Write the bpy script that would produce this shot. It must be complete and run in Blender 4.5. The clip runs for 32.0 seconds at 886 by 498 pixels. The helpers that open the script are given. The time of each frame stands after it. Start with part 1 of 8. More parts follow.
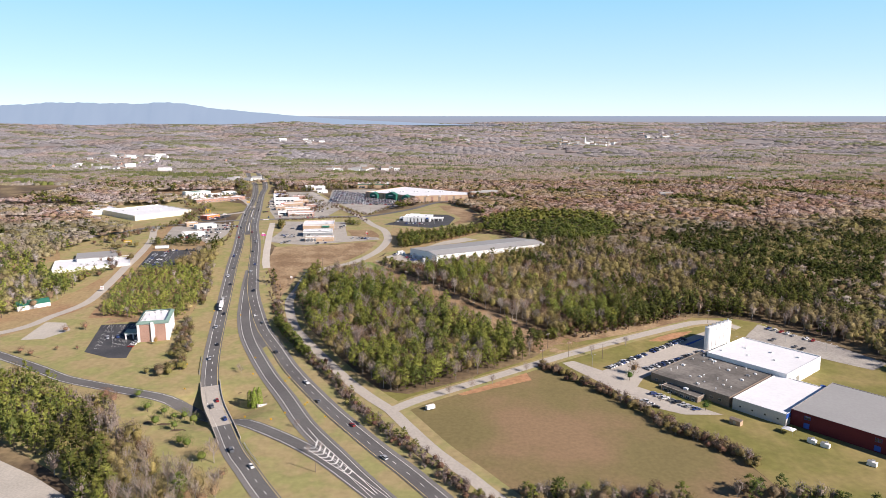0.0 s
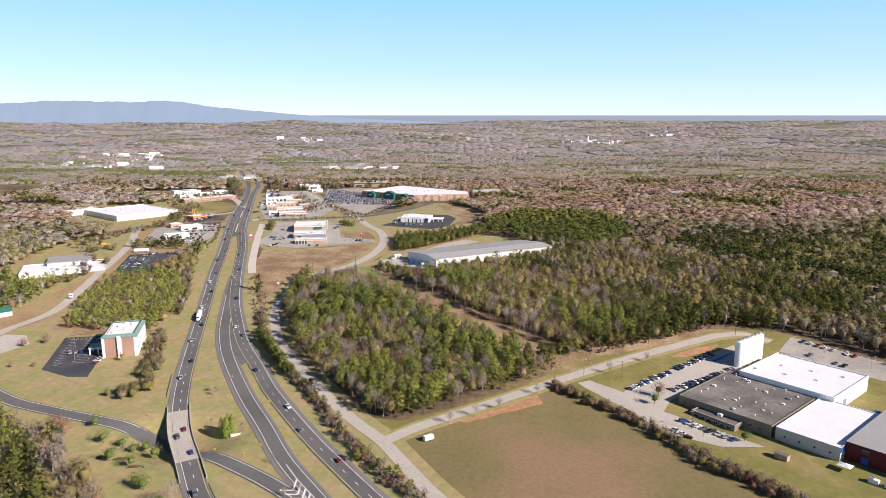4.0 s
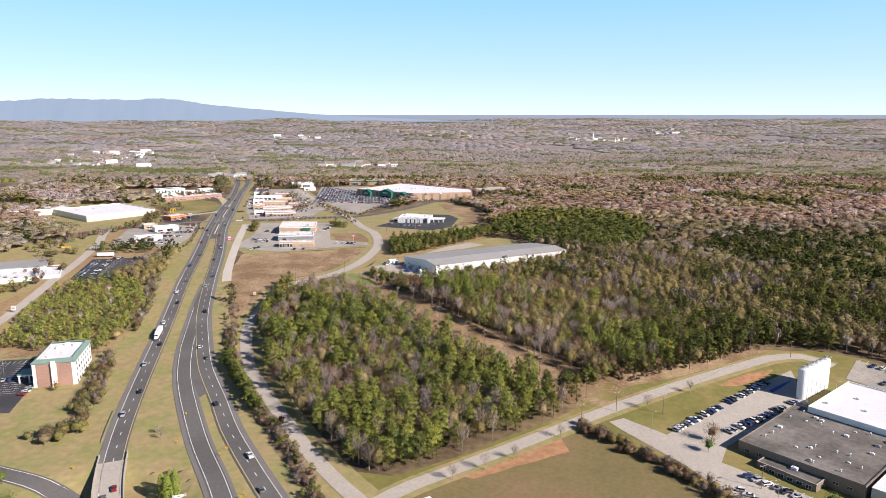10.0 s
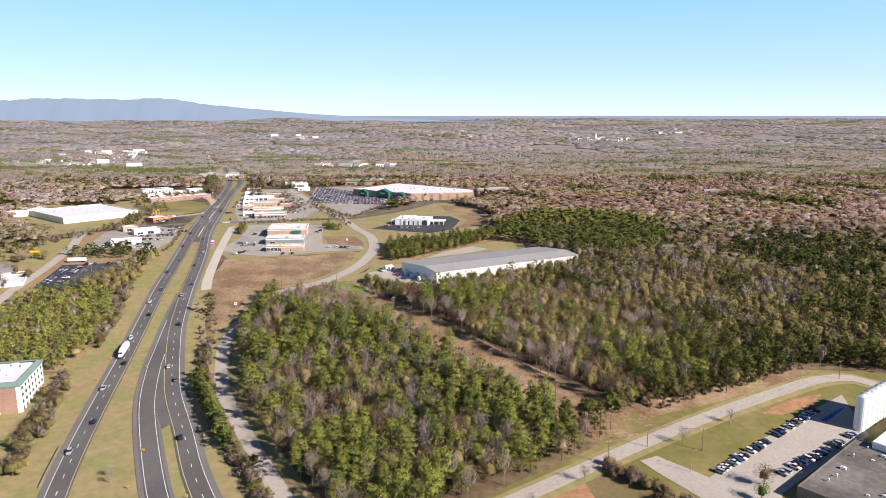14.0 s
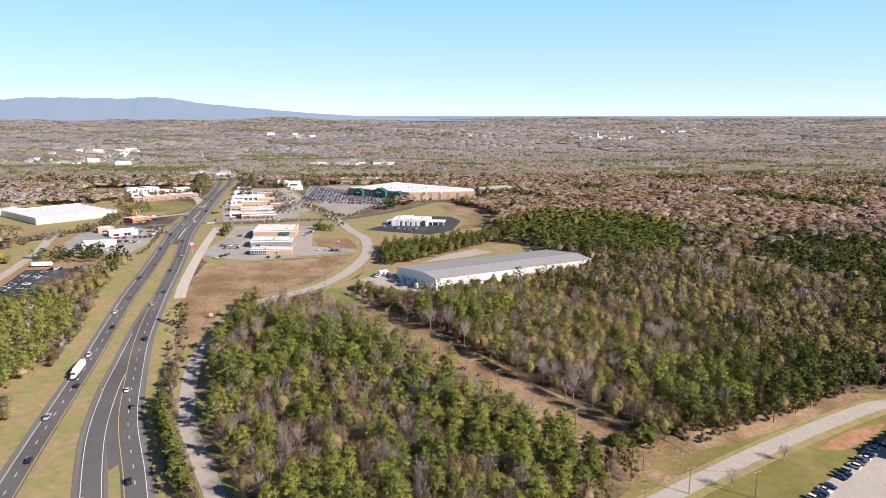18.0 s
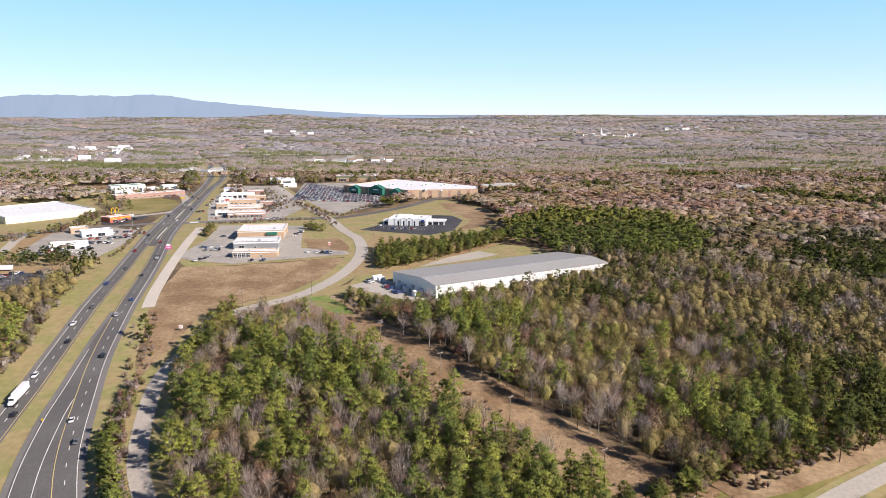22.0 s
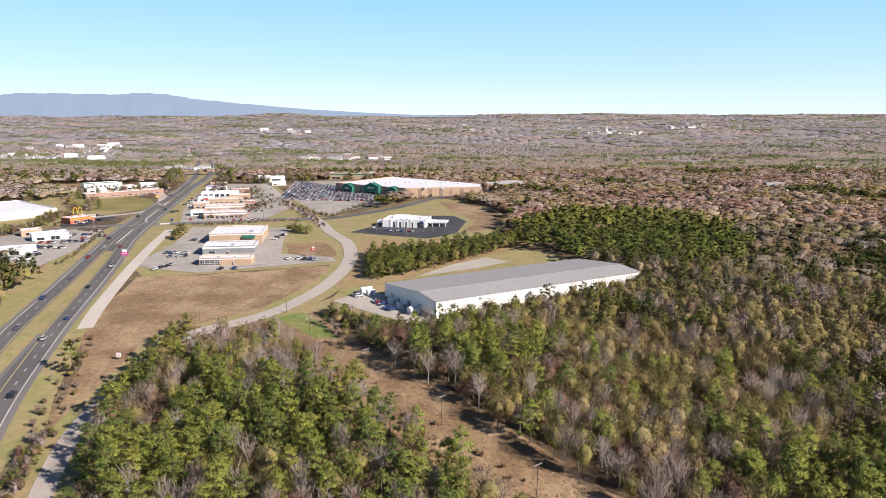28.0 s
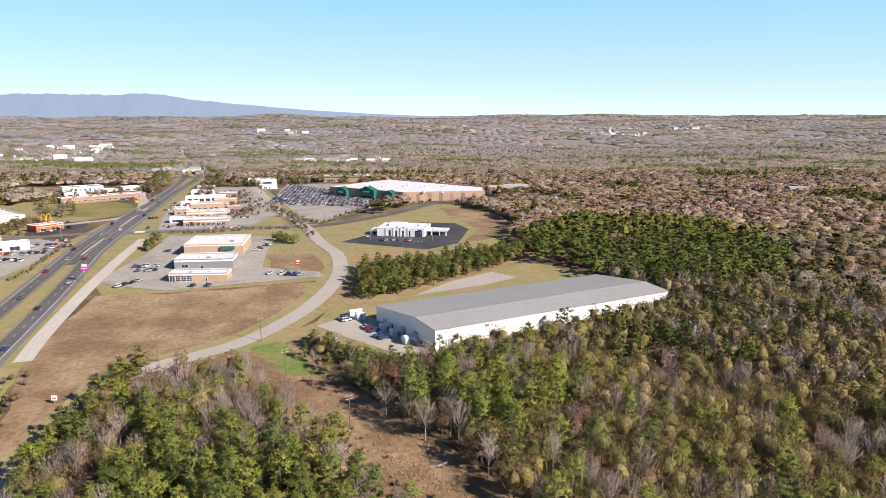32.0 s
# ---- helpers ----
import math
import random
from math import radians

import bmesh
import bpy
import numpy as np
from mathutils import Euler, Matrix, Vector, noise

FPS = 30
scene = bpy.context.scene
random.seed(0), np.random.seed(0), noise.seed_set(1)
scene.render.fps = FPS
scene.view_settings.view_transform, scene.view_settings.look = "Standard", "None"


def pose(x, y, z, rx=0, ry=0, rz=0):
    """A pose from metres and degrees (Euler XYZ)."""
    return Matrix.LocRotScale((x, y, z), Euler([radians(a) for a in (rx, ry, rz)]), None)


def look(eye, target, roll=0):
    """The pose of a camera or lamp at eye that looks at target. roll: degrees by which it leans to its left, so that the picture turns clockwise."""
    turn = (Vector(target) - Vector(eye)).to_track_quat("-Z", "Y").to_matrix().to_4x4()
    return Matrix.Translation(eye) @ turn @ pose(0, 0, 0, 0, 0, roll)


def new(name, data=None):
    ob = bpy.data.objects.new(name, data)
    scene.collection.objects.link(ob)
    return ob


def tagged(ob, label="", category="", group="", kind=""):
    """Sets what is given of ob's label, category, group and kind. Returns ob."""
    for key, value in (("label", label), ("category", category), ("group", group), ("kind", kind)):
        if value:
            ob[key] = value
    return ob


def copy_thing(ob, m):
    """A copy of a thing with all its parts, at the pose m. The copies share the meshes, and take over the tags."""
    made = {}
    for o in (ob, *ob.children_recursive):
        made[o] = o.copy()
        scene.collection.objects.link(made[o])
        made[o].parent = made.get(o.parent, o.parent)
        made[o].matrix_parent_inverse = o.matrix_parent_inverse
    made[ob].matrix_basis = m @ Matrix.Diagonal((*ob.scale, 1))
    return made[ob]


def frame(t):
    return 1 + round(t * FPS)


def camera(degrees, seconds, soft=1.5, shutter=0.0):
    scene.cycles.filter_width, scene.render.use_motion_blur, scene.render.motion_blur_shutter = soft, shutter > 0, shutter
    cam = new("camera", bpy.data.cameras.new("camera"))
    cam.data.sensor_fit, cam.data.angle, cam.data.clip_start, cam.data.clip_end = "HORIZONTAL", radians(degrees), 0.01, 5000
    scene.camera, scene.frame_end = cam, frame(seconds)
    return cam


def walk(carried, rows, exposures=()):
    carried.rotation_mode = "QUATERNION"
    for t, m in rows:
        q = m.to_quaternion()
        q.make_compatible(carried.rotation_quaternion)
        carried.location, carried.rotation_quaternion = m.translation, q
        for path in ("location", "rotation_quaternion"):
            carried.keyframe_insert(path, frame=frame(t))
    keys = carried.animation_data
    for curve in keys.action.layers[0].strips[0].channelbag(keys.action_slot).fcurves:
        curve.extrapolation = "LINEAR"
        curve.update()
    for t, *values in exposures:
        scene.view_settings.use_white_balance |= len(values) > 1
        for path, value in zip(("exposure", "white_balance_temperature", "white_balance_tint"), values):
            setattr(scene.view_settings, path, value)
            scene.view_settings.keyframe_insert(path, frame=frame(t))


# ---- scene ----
# ---------------------------------------------------------------- camera and its walk
cam = camera(65.5, 32.0, soft=0.85)
PATH = [
    (0, 0.00, 0.00, 150.00, 79.079, 0, -0.057),
    (3, -0.02, 37.79, 145.90, 79.017, 0, -0.057),
    (6, 0.48, 76.67, 140.08, 79.042, 0, -0.004),
    (9, 0.27, 113.43, 135.32, 78.986, 0, 0.058),
    (11, -0.06, 139.07, 131.86, 79.004, 0, 0.011),
    (13, -0.55, 163.21, 128.87, 79.052, 0, 0.018),
    (17, -1.26, 212.04, 121.97, 79.070, 0, -0.061),
    (19, -1.36, 236.18, 118.59, 79.085, 0, -0.063),
    (21, -1.44, 260.73, 115.21, 78.984, 0, -0.044),
    (23, -1.67, 284.26, 111.76, 78.966, 0, -0.023),
    (25, -1.83, 308.37, 108.22, 78.969, 0, -0.001),
    (28, -2.20, 343.70, 103.47, 78.987, 0, 0.012),
    (30, -2.34, 368.54, 102.07, 79.014, 0, -0.003),
    (32, -2.43, 392.80, 101.43, 79.076, 0, 0.005),
]
walk(cam, [(t, pose(x, y, z, rx, ry, rz)) for t, x, y, z, rx, ry, rz in PATH], exposures=((0.0, 0.45, 6500, 18), (32.0, 0.45, 6500, 18)))

# ---------------------------------------------------------------- world, sun, exposure
SUN_AZ, SUN_EL = 120.0, 31.0          # compass degrees from +y towards +x, and height
world = bpy.data.worlds.new("world")
scene.world = world
world.use_nodes = True
wt = world.node_tree
wt.nodes.clear()
sky = wt.nodes.new("ShaderNodeTexSky")
sky.sky_type, sky.sun_disc = "NISHITA", False
sky.sun_elevation, sky.sun_rotation = radians(SUN_EL), radians(SUN_AZ)
sky.altitude, sky.air_density, sky.dust_density, sky.ozone_density = 0.0, 0.68, 0.0, 3.0
sky_bg = wt.nodes.new("ShaderNodeBackground")
sky_bg.inputs[1].default_value = 0.138
wout = wt.nodes.new("ShaderNodeOutputWorld")
# thin haze evens out the sky's colour towards the horizon
wco, wsep = wt.nodes.new("ShaderNodeTexCoord"), wt.nodes.new("ShaderNodeSeparateXYZ")
veil, vmix = wt.nodes.new("ShaderNodeValToRGB"), wt.nodes.new("ShaderNodeMix")
wt.links.new(wco.outputs["Generated"], wsep.inputs[0]), wt.links.new(wsep.outputs[2], veil.inputs[0])
veil.color_ramp.elements[0].color = (4.1, 5.2, 5.2, 1)
veil.color_ramp.elements[1].position, veil.color_ramp.elements[1].color = 1.0, (0.1, 0.24, 0.65, 1)
for p_, c_ in ((0.06, (3.0, 4.65, 5.2, 1)), (0.18, (1.6, 3.95, 5.1, 1)), (0.23, (0.5, 1.2, 2.2, 1)), (0.42, (0.2, 0.44, 1.0, 1))):
    el = veil.color_ramp.elements.new(p_)
    el.color = c_
vmix.data_type, vmix.inputs[0].default_value = "RGBA", 0.8
wt.links.new(sky.outputs[0], vmix.inputs[6]), wt.links.new(veil.outputs[0], vmix.inputs[7]), wt.links.new(vmix.outputs[2], sky_bg.inputs[0])
# below the horizon the background is painted as far land fading into blue haze
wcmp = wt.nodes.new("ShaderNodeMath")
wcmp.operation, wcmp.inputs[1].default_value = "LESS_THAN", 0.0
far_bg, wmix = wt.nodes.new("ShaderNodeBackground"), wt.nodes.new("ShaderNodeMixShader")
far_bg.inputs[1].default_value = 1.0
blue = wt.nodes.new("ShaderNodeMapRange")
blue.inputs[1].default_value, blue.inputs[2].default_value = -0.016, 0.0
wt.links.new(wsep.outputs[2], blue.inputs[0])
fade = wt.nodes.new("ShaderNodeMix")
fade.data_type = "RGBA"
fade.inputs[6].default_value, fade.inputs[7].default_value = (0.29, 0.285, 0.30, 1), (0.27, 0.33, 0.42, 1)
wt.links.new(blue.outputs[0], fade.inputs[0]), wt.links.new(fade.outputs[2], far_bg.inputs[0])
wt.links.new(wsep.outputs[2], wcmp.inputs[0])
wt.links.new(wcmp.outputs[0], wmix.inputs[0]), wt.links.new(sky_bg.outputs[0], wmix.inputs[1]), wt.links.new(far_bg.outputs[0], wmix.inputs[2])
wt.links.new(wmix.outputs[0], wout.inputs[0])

sun = new("sun", bpy.data.lights.new("sun", "SUN"))
sun.data.energy, sun.data.angle, sun.data.color = 5.4, radians(0.53), (1.0, 0.925, 0.82)
_a, _e = radians(SUN_AZ), radians(SUN_EL)
sun.matrix_world = look((0, 0, 500), Vector((0, 0, 500)) - Vector((math.sin(_a) * math.cos(_e), math.cos(_a) * math.cos(_e), math.sin(_e))))

# ---------------------------------------------------------------- materials
MATS = {}


def mat(name, col, rough=0.85, var=0.25, scale=0.6, big=0.03, bump=0.0, metal=0.0, col2=None, tone=False, spec=0.3):
    """A procedural surface: base colour, grain and stains at two scales, and fine relief."""
    m = bpy.data.materials.new(name)
    m.use_nodes = True
    nt = m.node_tree
    b = nt.nodes["Principled BSDF"]
    b.inputs["Roughness"].default_value, b.inputs["Metallic"].default_value = rough, metal
    b.inputs["Specular IOR Level"].default_value = spec
    co = nt.nodes.new("ShaderNodeTexCoord")

    def noise_of(s, detail):
        n = nt.nodes.new("ShaderNodeTexNoise")
        n.inputs["Scale"].default_value, n.inputs["Detail"].default_value = s, detail
        nt.links.new(co.outputs["Object"], n.inputs["Vector"])
        return n

    def mix(kind, fac, a, c):
        x = nt.nodes.new("ShaderNodeMix")
        x.data_type, x.blend_type = "RGBA", kind
        for k, v in ((0, fac), (6, a), (7, c)):
            if hasattr(v, "is_linked"):
                nt.links.new(v, x.inputs[k])
            else:
                x.inputs[k].default_value = v
        return x.outputs[2]

    def ramp(src, lo, hi, p0=0.3, p1=0.7):
        r = nt.nodes.new("ShaderNodeMapRange")
        r.inputs[1].default_value, r.inputs[2].default_value, r.inputs[3].default_value, r.inputs[4].default_value = p0, p1, lo, hi
        nt.links.new(src, r.inputs[0])
        return r.outputs[0]

    fine, wide = noise_of(scale, 4), noise_of(big, 5)
    if tone:
        at = nt.nodes.new("ShaderNodeAttribute")
        at.attribute_name = "tone"
        c = at.outputs["Color"]
        oi = nt.nodes.new("ShaderNodeObjectInfo")
        ge = nt.nodes.new("ShaderNodeNewGeometry")
        hs = nt.nodes.new("ShaderNodeHueSaturation")
        nt.links.new(c, hs.inputs["Color"])
        nt.links.new(ramp(oi.outputs["Random"], 0.485, 0.515, 0, 1), hs.inputs["Hue"])
        mu = nt.nodes.new("ShaderNodeMath")
        mu.operation = "MULTIPLY"
        nt.links.new(ramp(ge.outputs["Random Per Island"], 1 - var, 1 + var, 0, 1), mu.inputs[0])
        nt.links.new(ramp(fine.outputs[0], 0.75, 1.25, 0.3, 0.7), mu.inputs[1])
        nt.links.new(mu.outputs[0], hs.inputs["Value"])
        c = hs.outputs[0]
    else:
        c = (*col, 1)
        if col2:
            c = mix("MIX", ramp(wide.outputs[0], 0, 1, 0.42, 0.6), c, (*col2, 1))
        g = ramp(fine.outputs[0], 1 - var, 1 + var, 0.25, 0.75)
        h = ramp(wide.outputs[0], 1 - var * 0.6, 1 + var * 0.6, 0.3, 0.7)
        mu = nt.nodes.new("ShaderNodeMath")
        mu.operation = "MULTIPLY"
        nt.links.new(g, mu.inputs[0]), nt.links.new(h, mu.inputs[1])
        hs = nt.nodes.new("ShaderNodeHueSaturation")
        if hasattr(c, "is_linked"):
            nt.links.new(c, hs.inputs["Color"])
        else:
            hs.inputs["Color"].default_value = c
        nt.links.new(mu.outputs[0], hs.inputs["Value"])
        c = hs.outputs[0]
    nt.links.new(c, b.inputs["Base Color"])
    if bump:
        bp = nt.nodes.new("ShaderNodeBump")
        bp.inputs["Distance"].default_value = bump
        nt.links.new(fine.outputs[0], bp.inputs["Height"]), nt.links.new(bp.outputs[0], b.inputs["Normal"])
    if tone:
        tl, ms = nt.nodes.new("ShaderNodeBsdfTranslucent"), nt.nodes.new("ShaderNodeMixShader")
        nt.links.new(c, tl.inputs[0])
        ms.inputs[0].default_value = 0.1
        nt.links.new(b.outputs[0], ms.inputs[1]), nt.links.new(tl.outputs[0], ms.inputs[2])
        nt.links.new(ms.outputs[0], nt.nodes["Material Output"].inputs[0])
    MATS[name] = m
    return m


M_GROUND = mat("woodland_floor", (0.13, 0.09, 0.055), 0.95, 0.35, 0.25, 0.02, 0.3, col2=(0.21, 0.155, 0.085))
M_VERGE = mat("dry_grass", (0.37, 0.29, 0.145), 0.95, 0.16, 0.3, 0.07, 0.1, col2=(0.27, 0.255, 0.10))
M_LAWN = mat("lawn", (0.205, 0.19, 0.055), 0.95, 0.16, 0.3, 0.03, 0.1, col2=(0.27, 0.215, 0.085))
M_FRESH = mat("fresh_green_grass", (0.17, 0.25, 0.055), 0.95, 0.2, 0.4, 0.05, 0.1, col2=(0.23, 0.24, 0.08))
M_FIELD = mat("mown_field", (0.205, 0.165, 0.070), 0.95, 0.14, 0.5, 0.016, 0.1, col2=(0.25, 0.165, 0.092))
M_BROOM = mat("rank_brown_grass", (0.265, 0.172, 0.095), 0.95, 0.3, 0.5, 0.045, 0.3, col2=(0.33, 0.235, 0.138))
M_WESTGRASS = mat("tan_brown_grass", (0.37, 0.275, 0.14), 0.95, 0.2, 0.35, 0.02, 0.15, col2=(0.30, 0.19, 0.105))
M_FARLAND = mat("haze_paled_land", (0.28, 0.248, 0.232), 0.95, 0.15, 0.03, 0.004, col2=(0.25, 0.232, 0.225))
M_CLAY = mat("red_clay", (0.46, 0.25, 0.135), 0.95, 0.3, 0.3, 0.08, 0.15, col2=(0.36, 0.2, 0.1))
M_ASPHALT = mat("asphalt", (0.125, 0.119, 0.116), 0.9, 0.12, 0.8, 0.03, col2=(0.14, 0.135, 0.13))
M_DARKTAR = mat("new_asphalt", (0.055, 0.057, 0.063), 0.9, 0.15, 0.8, 0.05, col2=(0.075, 0.075, 0.08))
M_SHOULDER = mat("worn_asphalt", (0.19, 0.18, 0.17), 0.9, 0.12, 0.8, 0.04)
M_CONCRETE = mat("pale_concrete", (0.48, 0.435, 0.375), 0.9, 0.12, 0.7, 0.05, col2=(0.42, 0.38, 0.33))
M_LOT = mat("sun_bleached_asphalt", (0.43, 0.395, 0.345), 0.9, 0.2, 0.6, 0.05, col2=(0.31, 0.285, 0.255))
M_STUB = mat("bleached_concrete", (0.56, 0.51, 0.44), 0.9, 0.1, 0.6, 0.05)
M_GRAVEL = mat("gravel", (0.46, 0.42, 0.36), 0.95, 0.15, 0.9, 0.05)
M_PAINT = mat("road_paint", (0.75, 0.74, 0.70), 0.7, 0.1, 2.0, 0.2)
M_YELLOW = mat("yellow_line_paint", (0.62, 0.50, 0.22), 0.7, 0.1, 2.0, 0.2)
M_WHITE = mat("white_metal_wall", (0.80, 0.80, 0.79), 0.55, 0.05, 1.2, 0.08)
M_CREAM = mat("cream_wall", (0.74, 0.69, 0.56), 0.7, 0.06, 1.0, 0.05)
M_SHADEWALL = mat("shade_grey_wall", (0.5, 0.49, 0.47), 0.7, 0.08, 1.2, 0.08)
M_WROOF = mat("white_membrane_roof", (0.78, 0.78, 0.79), 0.7, 0.05, 0.5, 0.06)
M_GREYROOF = mat("grey_metal_roof", (0.335, 0.33, 0.32), 0.8, 0.06, 0.6, 0.04)
M_TARROOF = mat("weathered_tar_roof", (0.15, 0.137, 0.122), 0.95, 0.25, 0.5, 0.05, col2=(0.21, 0.192, 0.17))
M_BRICK = mat("red_brick", (0.37, 0.23, 0.18), 0.9, 0.2, 1.5, 0.1)
M_TANBRICK = mat("tan_brick", (0.46, 0.33, 0.225), 0.9, 0.15, 1.5, 0.1)
M_OLDBRICK = mat("brown_brick", (0.24, 0.19, 0.15), 0.9, 0.2, 1.5, 0.1)
M_DARKRED = mat("dark_red_metal_wall", (0.11, 0.012, 0.018), 0.6, 0.15, 1.0, 0.1)
M_BLUE = mat("blue_metal", (0.03, 0.09, 0.36), 0.5, 0.1, 1.0, 0.1)
M_GREEN = mat("green_metal_roof", (0.03, 0.16, 0.115), 0.5, 0.1, 1.0, 0.1)
M_SAGE = mat("sage_metal_trim", (0.19, 0.28, 0.24), 0.5, 0.1, 1.0, 0.1)
M_GLASS = mat("window_glass", (0.03, 0.035, 0.045), 0.08, 0.1, 1.0, 0.1, spec=0.6)
M_STEEL = mat("galvanised_steel", (0.45, 0.46, 0.47), 0.4, 0.1, 2.0, 0.2, metal=0.6)
M_WOOD = mat("weathered_pole_wood", (0.2, 0.155, 0.115), 0.9, 0.2, 3.0, 0.3)
M_BARK = mat("bark", (0.16, 0.125, 0.1), 0.95, 0.25, 2.0, 0.3)
M_PALEBARK = mat("pale_bark", (0.38, 0.33, 0.3), 0.95, 0.2, 2.0, 0.3)
M_LEAF = mat("foliage", (0, 0, 0), 0.75, 0.17, 1.6, 0.05, 0.35, tone=True, spec=0.15)
M_CARS = mat("far_car_paint", (0, 0, 0), 0.35, 0.1, 0.3, 0.05, tone=True, spec=0.5)
M_RED = mat("red_enamel", (0.5, 0.04, 0.03), 0.5, 0.08)
M_ORANGE = mat("faded_red_wall", (0.46, 0.13, 0.08), 0.7, 0.15)
M_GOLD = mat("yellow_enamel", (0.75, 0.45, 0.03), 0.5, 0.08)
M_PINK = mat("magenta_sign_face", (0.6, 0.06, 0.3), 0.5, 0.08)
M_BLACK = mat("black_rubber", (0.02, 0.02, 0.022), 0.8, 0.1)


# ---------------------------------------------------------------- the lie of the land
def base_height(y):
    ys = [-200, 150, 300, 370, 470, 560, 656, 760, 840, 1000, 1500, 2100, 2700, 3300, 4000, 4900, 6000]
    zs = [-20, -18, -15.5, -14, -10, -5, 4.5, 10, 12.5, 13, 13, 7, 24, 44, 70, 101, 101]
    return np.interp(y, ys, zs)


def land(x, y):
    """Height of the natural ground, for numbers or arrays."""
    x, y = np.asarray(x, float), np.asarray(y, float)
    z = base_height(y)
    z = z + 5 * np.exp(-((x + 2) ** 2 / 70 ** 2 + (y - 585) ** 2 / 70 ** 2))
    z = z + 2.5 * np.exp(-((x - 60) ** 2 / 110 ** 2 + (y - 700) ** 2 / 60 ** 2))
    z = z - 4 * np.exp(-((x - 235) ** 2 / 100 ** 2 + (y - 450) ** 2 / 90 ** 2))
    z = z + 13 * np.exp(-((x - 470) ** 2 / 260 ** 2 + (y - 1120) ** 2 / 230 ** 2))
    z = z - 17 * np.exp(-((x + 1050) ** 2 / 480 ** 2 + (y - 2180) ** 2 / 420 ** 2))
    far = np.clip((y - 1400) / 900, 0, 1)
    z = z + far * (6 * np.sin(x / 310 + y / 420) + 6 * np.sin(y / 130 - x / 400 + 1.2 * np.sin(x / 260)) + 4 * np.sin(x / 170 + y / 75 + 1.7))
    return z


def ground_z(x, y):
    """The ground as it lies, with the cutting of the road that dives under the bridge."""
    x, y = np.asarray(x, float), np.asarray(y, float)
    return land(x, y) - 6.2 * np.exp(-(((x + 133) / 26) ** 2 + ((y - 371) / 20) ** 2) ** 1.5)


# ---------------------------------------------------------------- mesh helpers
def finish(name, me, material, parent=None, label="", at=None):
    ob = new(name, me)
    if material is not None:
        for m in (material if isinstance(material, (list, tuple)) else [material]):
            me.materials.append(m)
    if parent is not None:
        ob.parent = parent
    if at is not None:
        ob.matrix_basis = at
    if label:
        ob["label"] = label
    return ob


def part(name, bm, material, parent, label=""):
    me = bpy.data.meshes.new(name)
    bm.to_mesh(me)
    bm.free()
    return finish(name, me, material, parent, label)


def root(name, m, label, category, group="", kind=""):
    ob = new(name)
    ob.matrix_basis = m
    ob.empty_display_size = 0.5
    return tagged(ob, label, category, group, kind)


def box(bm, x0, y0, z0, x1, y1, z1, bevel=0.0):
    r = bmesh.ops.create_cube(bm, size=1, matrix=Matrix.Translation(((x0 + x1) / 2, (y0 + y1) / 2, (z0 + z1) / 2)) @ Matrix.Diagonal((x1 - x0, y1 - y0, z1 - z0, 1)))
    if bevel:
        es = list({e for v in r["verts"] for e in v.link_edges})
        bmesh.ops.bevel(bm, geom=es, offset=bevel, segments=1, affect="EDGES")
    return bm


def boxed(*a, **k):
    return box(bmesh.new(), *a, **k)


def tube(bm, a, b, r0, r1, n=8):
    """A tapered round bar from a to b."""
    a, b = Vector(a), Vector(b)
    d = b - a
    m = Matrix.Translation((a + b) / 2) @ d.to_track_quat("Z", "Y").to_matrix().to_4x4()
    bmesh.ops.create_cone(bm, cap_ends=True, segments=n, radius1=r0, radius2=r1, depth=d.length, matrix=m)
    return bm


def prism(bm, poly, z0, z1):
    lo = [bm.verts.new((x, y, z0)) for x, y in poly]
    hi = [bm.verts.new((x, y, z1)) for x, y in poly]
    n = len(poly)
    bm.faces.new(hi), bm.faces.new(lo[::-1])
    for i in range(n):
        bm.faces.new((lo[i], lo[(i + 1) % n], hi[(i + 1) % n], hi[i]))
    bmesh.ops.recalc_face_normals(bm, faces=bm.faces)
    return bm


def quads_mesh(name, V, Q, tone=None, normals=None):
    """A mesh from arrays: vertices (n, 3) and four-cornered faces (m, 4)."""
    me = bpy.data.meshes.new(name)
    me.vertices.add(len(V))
    me.vertices.foreach_set("co", np.ascontiguousarray(V, np.float32).ravel())
    me.loops.add(Q.size)
    me.loops.foreach_set("vertex_index", np.ascontiguousarray(Q, np.int32).ravel())
    me.polygons.add(len(Q))
    me.polygons.foreach_set("loop_start", np.arange(0, Q.size, 4, dtype=np.int32))
    me.polygons.foreach_set("loop_total", np.full(len(Q), 4, np.int32))
    if tone is not None:
        at = me.attributes.new("tone", "FLOAT_COLOR", "POINT")
        at.data.foreach_set("color", np.ascontiguousarray(tone, np.float32).ravel())
    if normals is not None:
        na = me.attributes.new("custom_normal", "FLOAT_VECTOR", "POINT")
        na.data.foreach_set("vector", np.ascontiguousarray(normals, np.float32).ravel())
    me.update(calc_edges=True)
    return me


def smooth_line(pts, step=6.0):
    """Points every step metres along a smooth curve through pts."""
    P = np.array(pts, float)
    P = np.vstack([2 * P[0] - P[1], P, 2 * P[-1] - P[-2]])
    out = []
    for i in range(1, len(P) - 2):
        a, b, c, d = P[i - 1:i + 3]
        n = max(2, int(np.hypot(*(c - b)[:2]) / step))
        for t in np.arange(n) / n:
            out.append(0.5 * (2 * b + (c - a) * t + (2 * a - 5 * b + 4 * c - d) * t * t + (3 * b - a - 3 * c + d) * t ** 3))
    out.append(P[-2])
    return np.array(out)


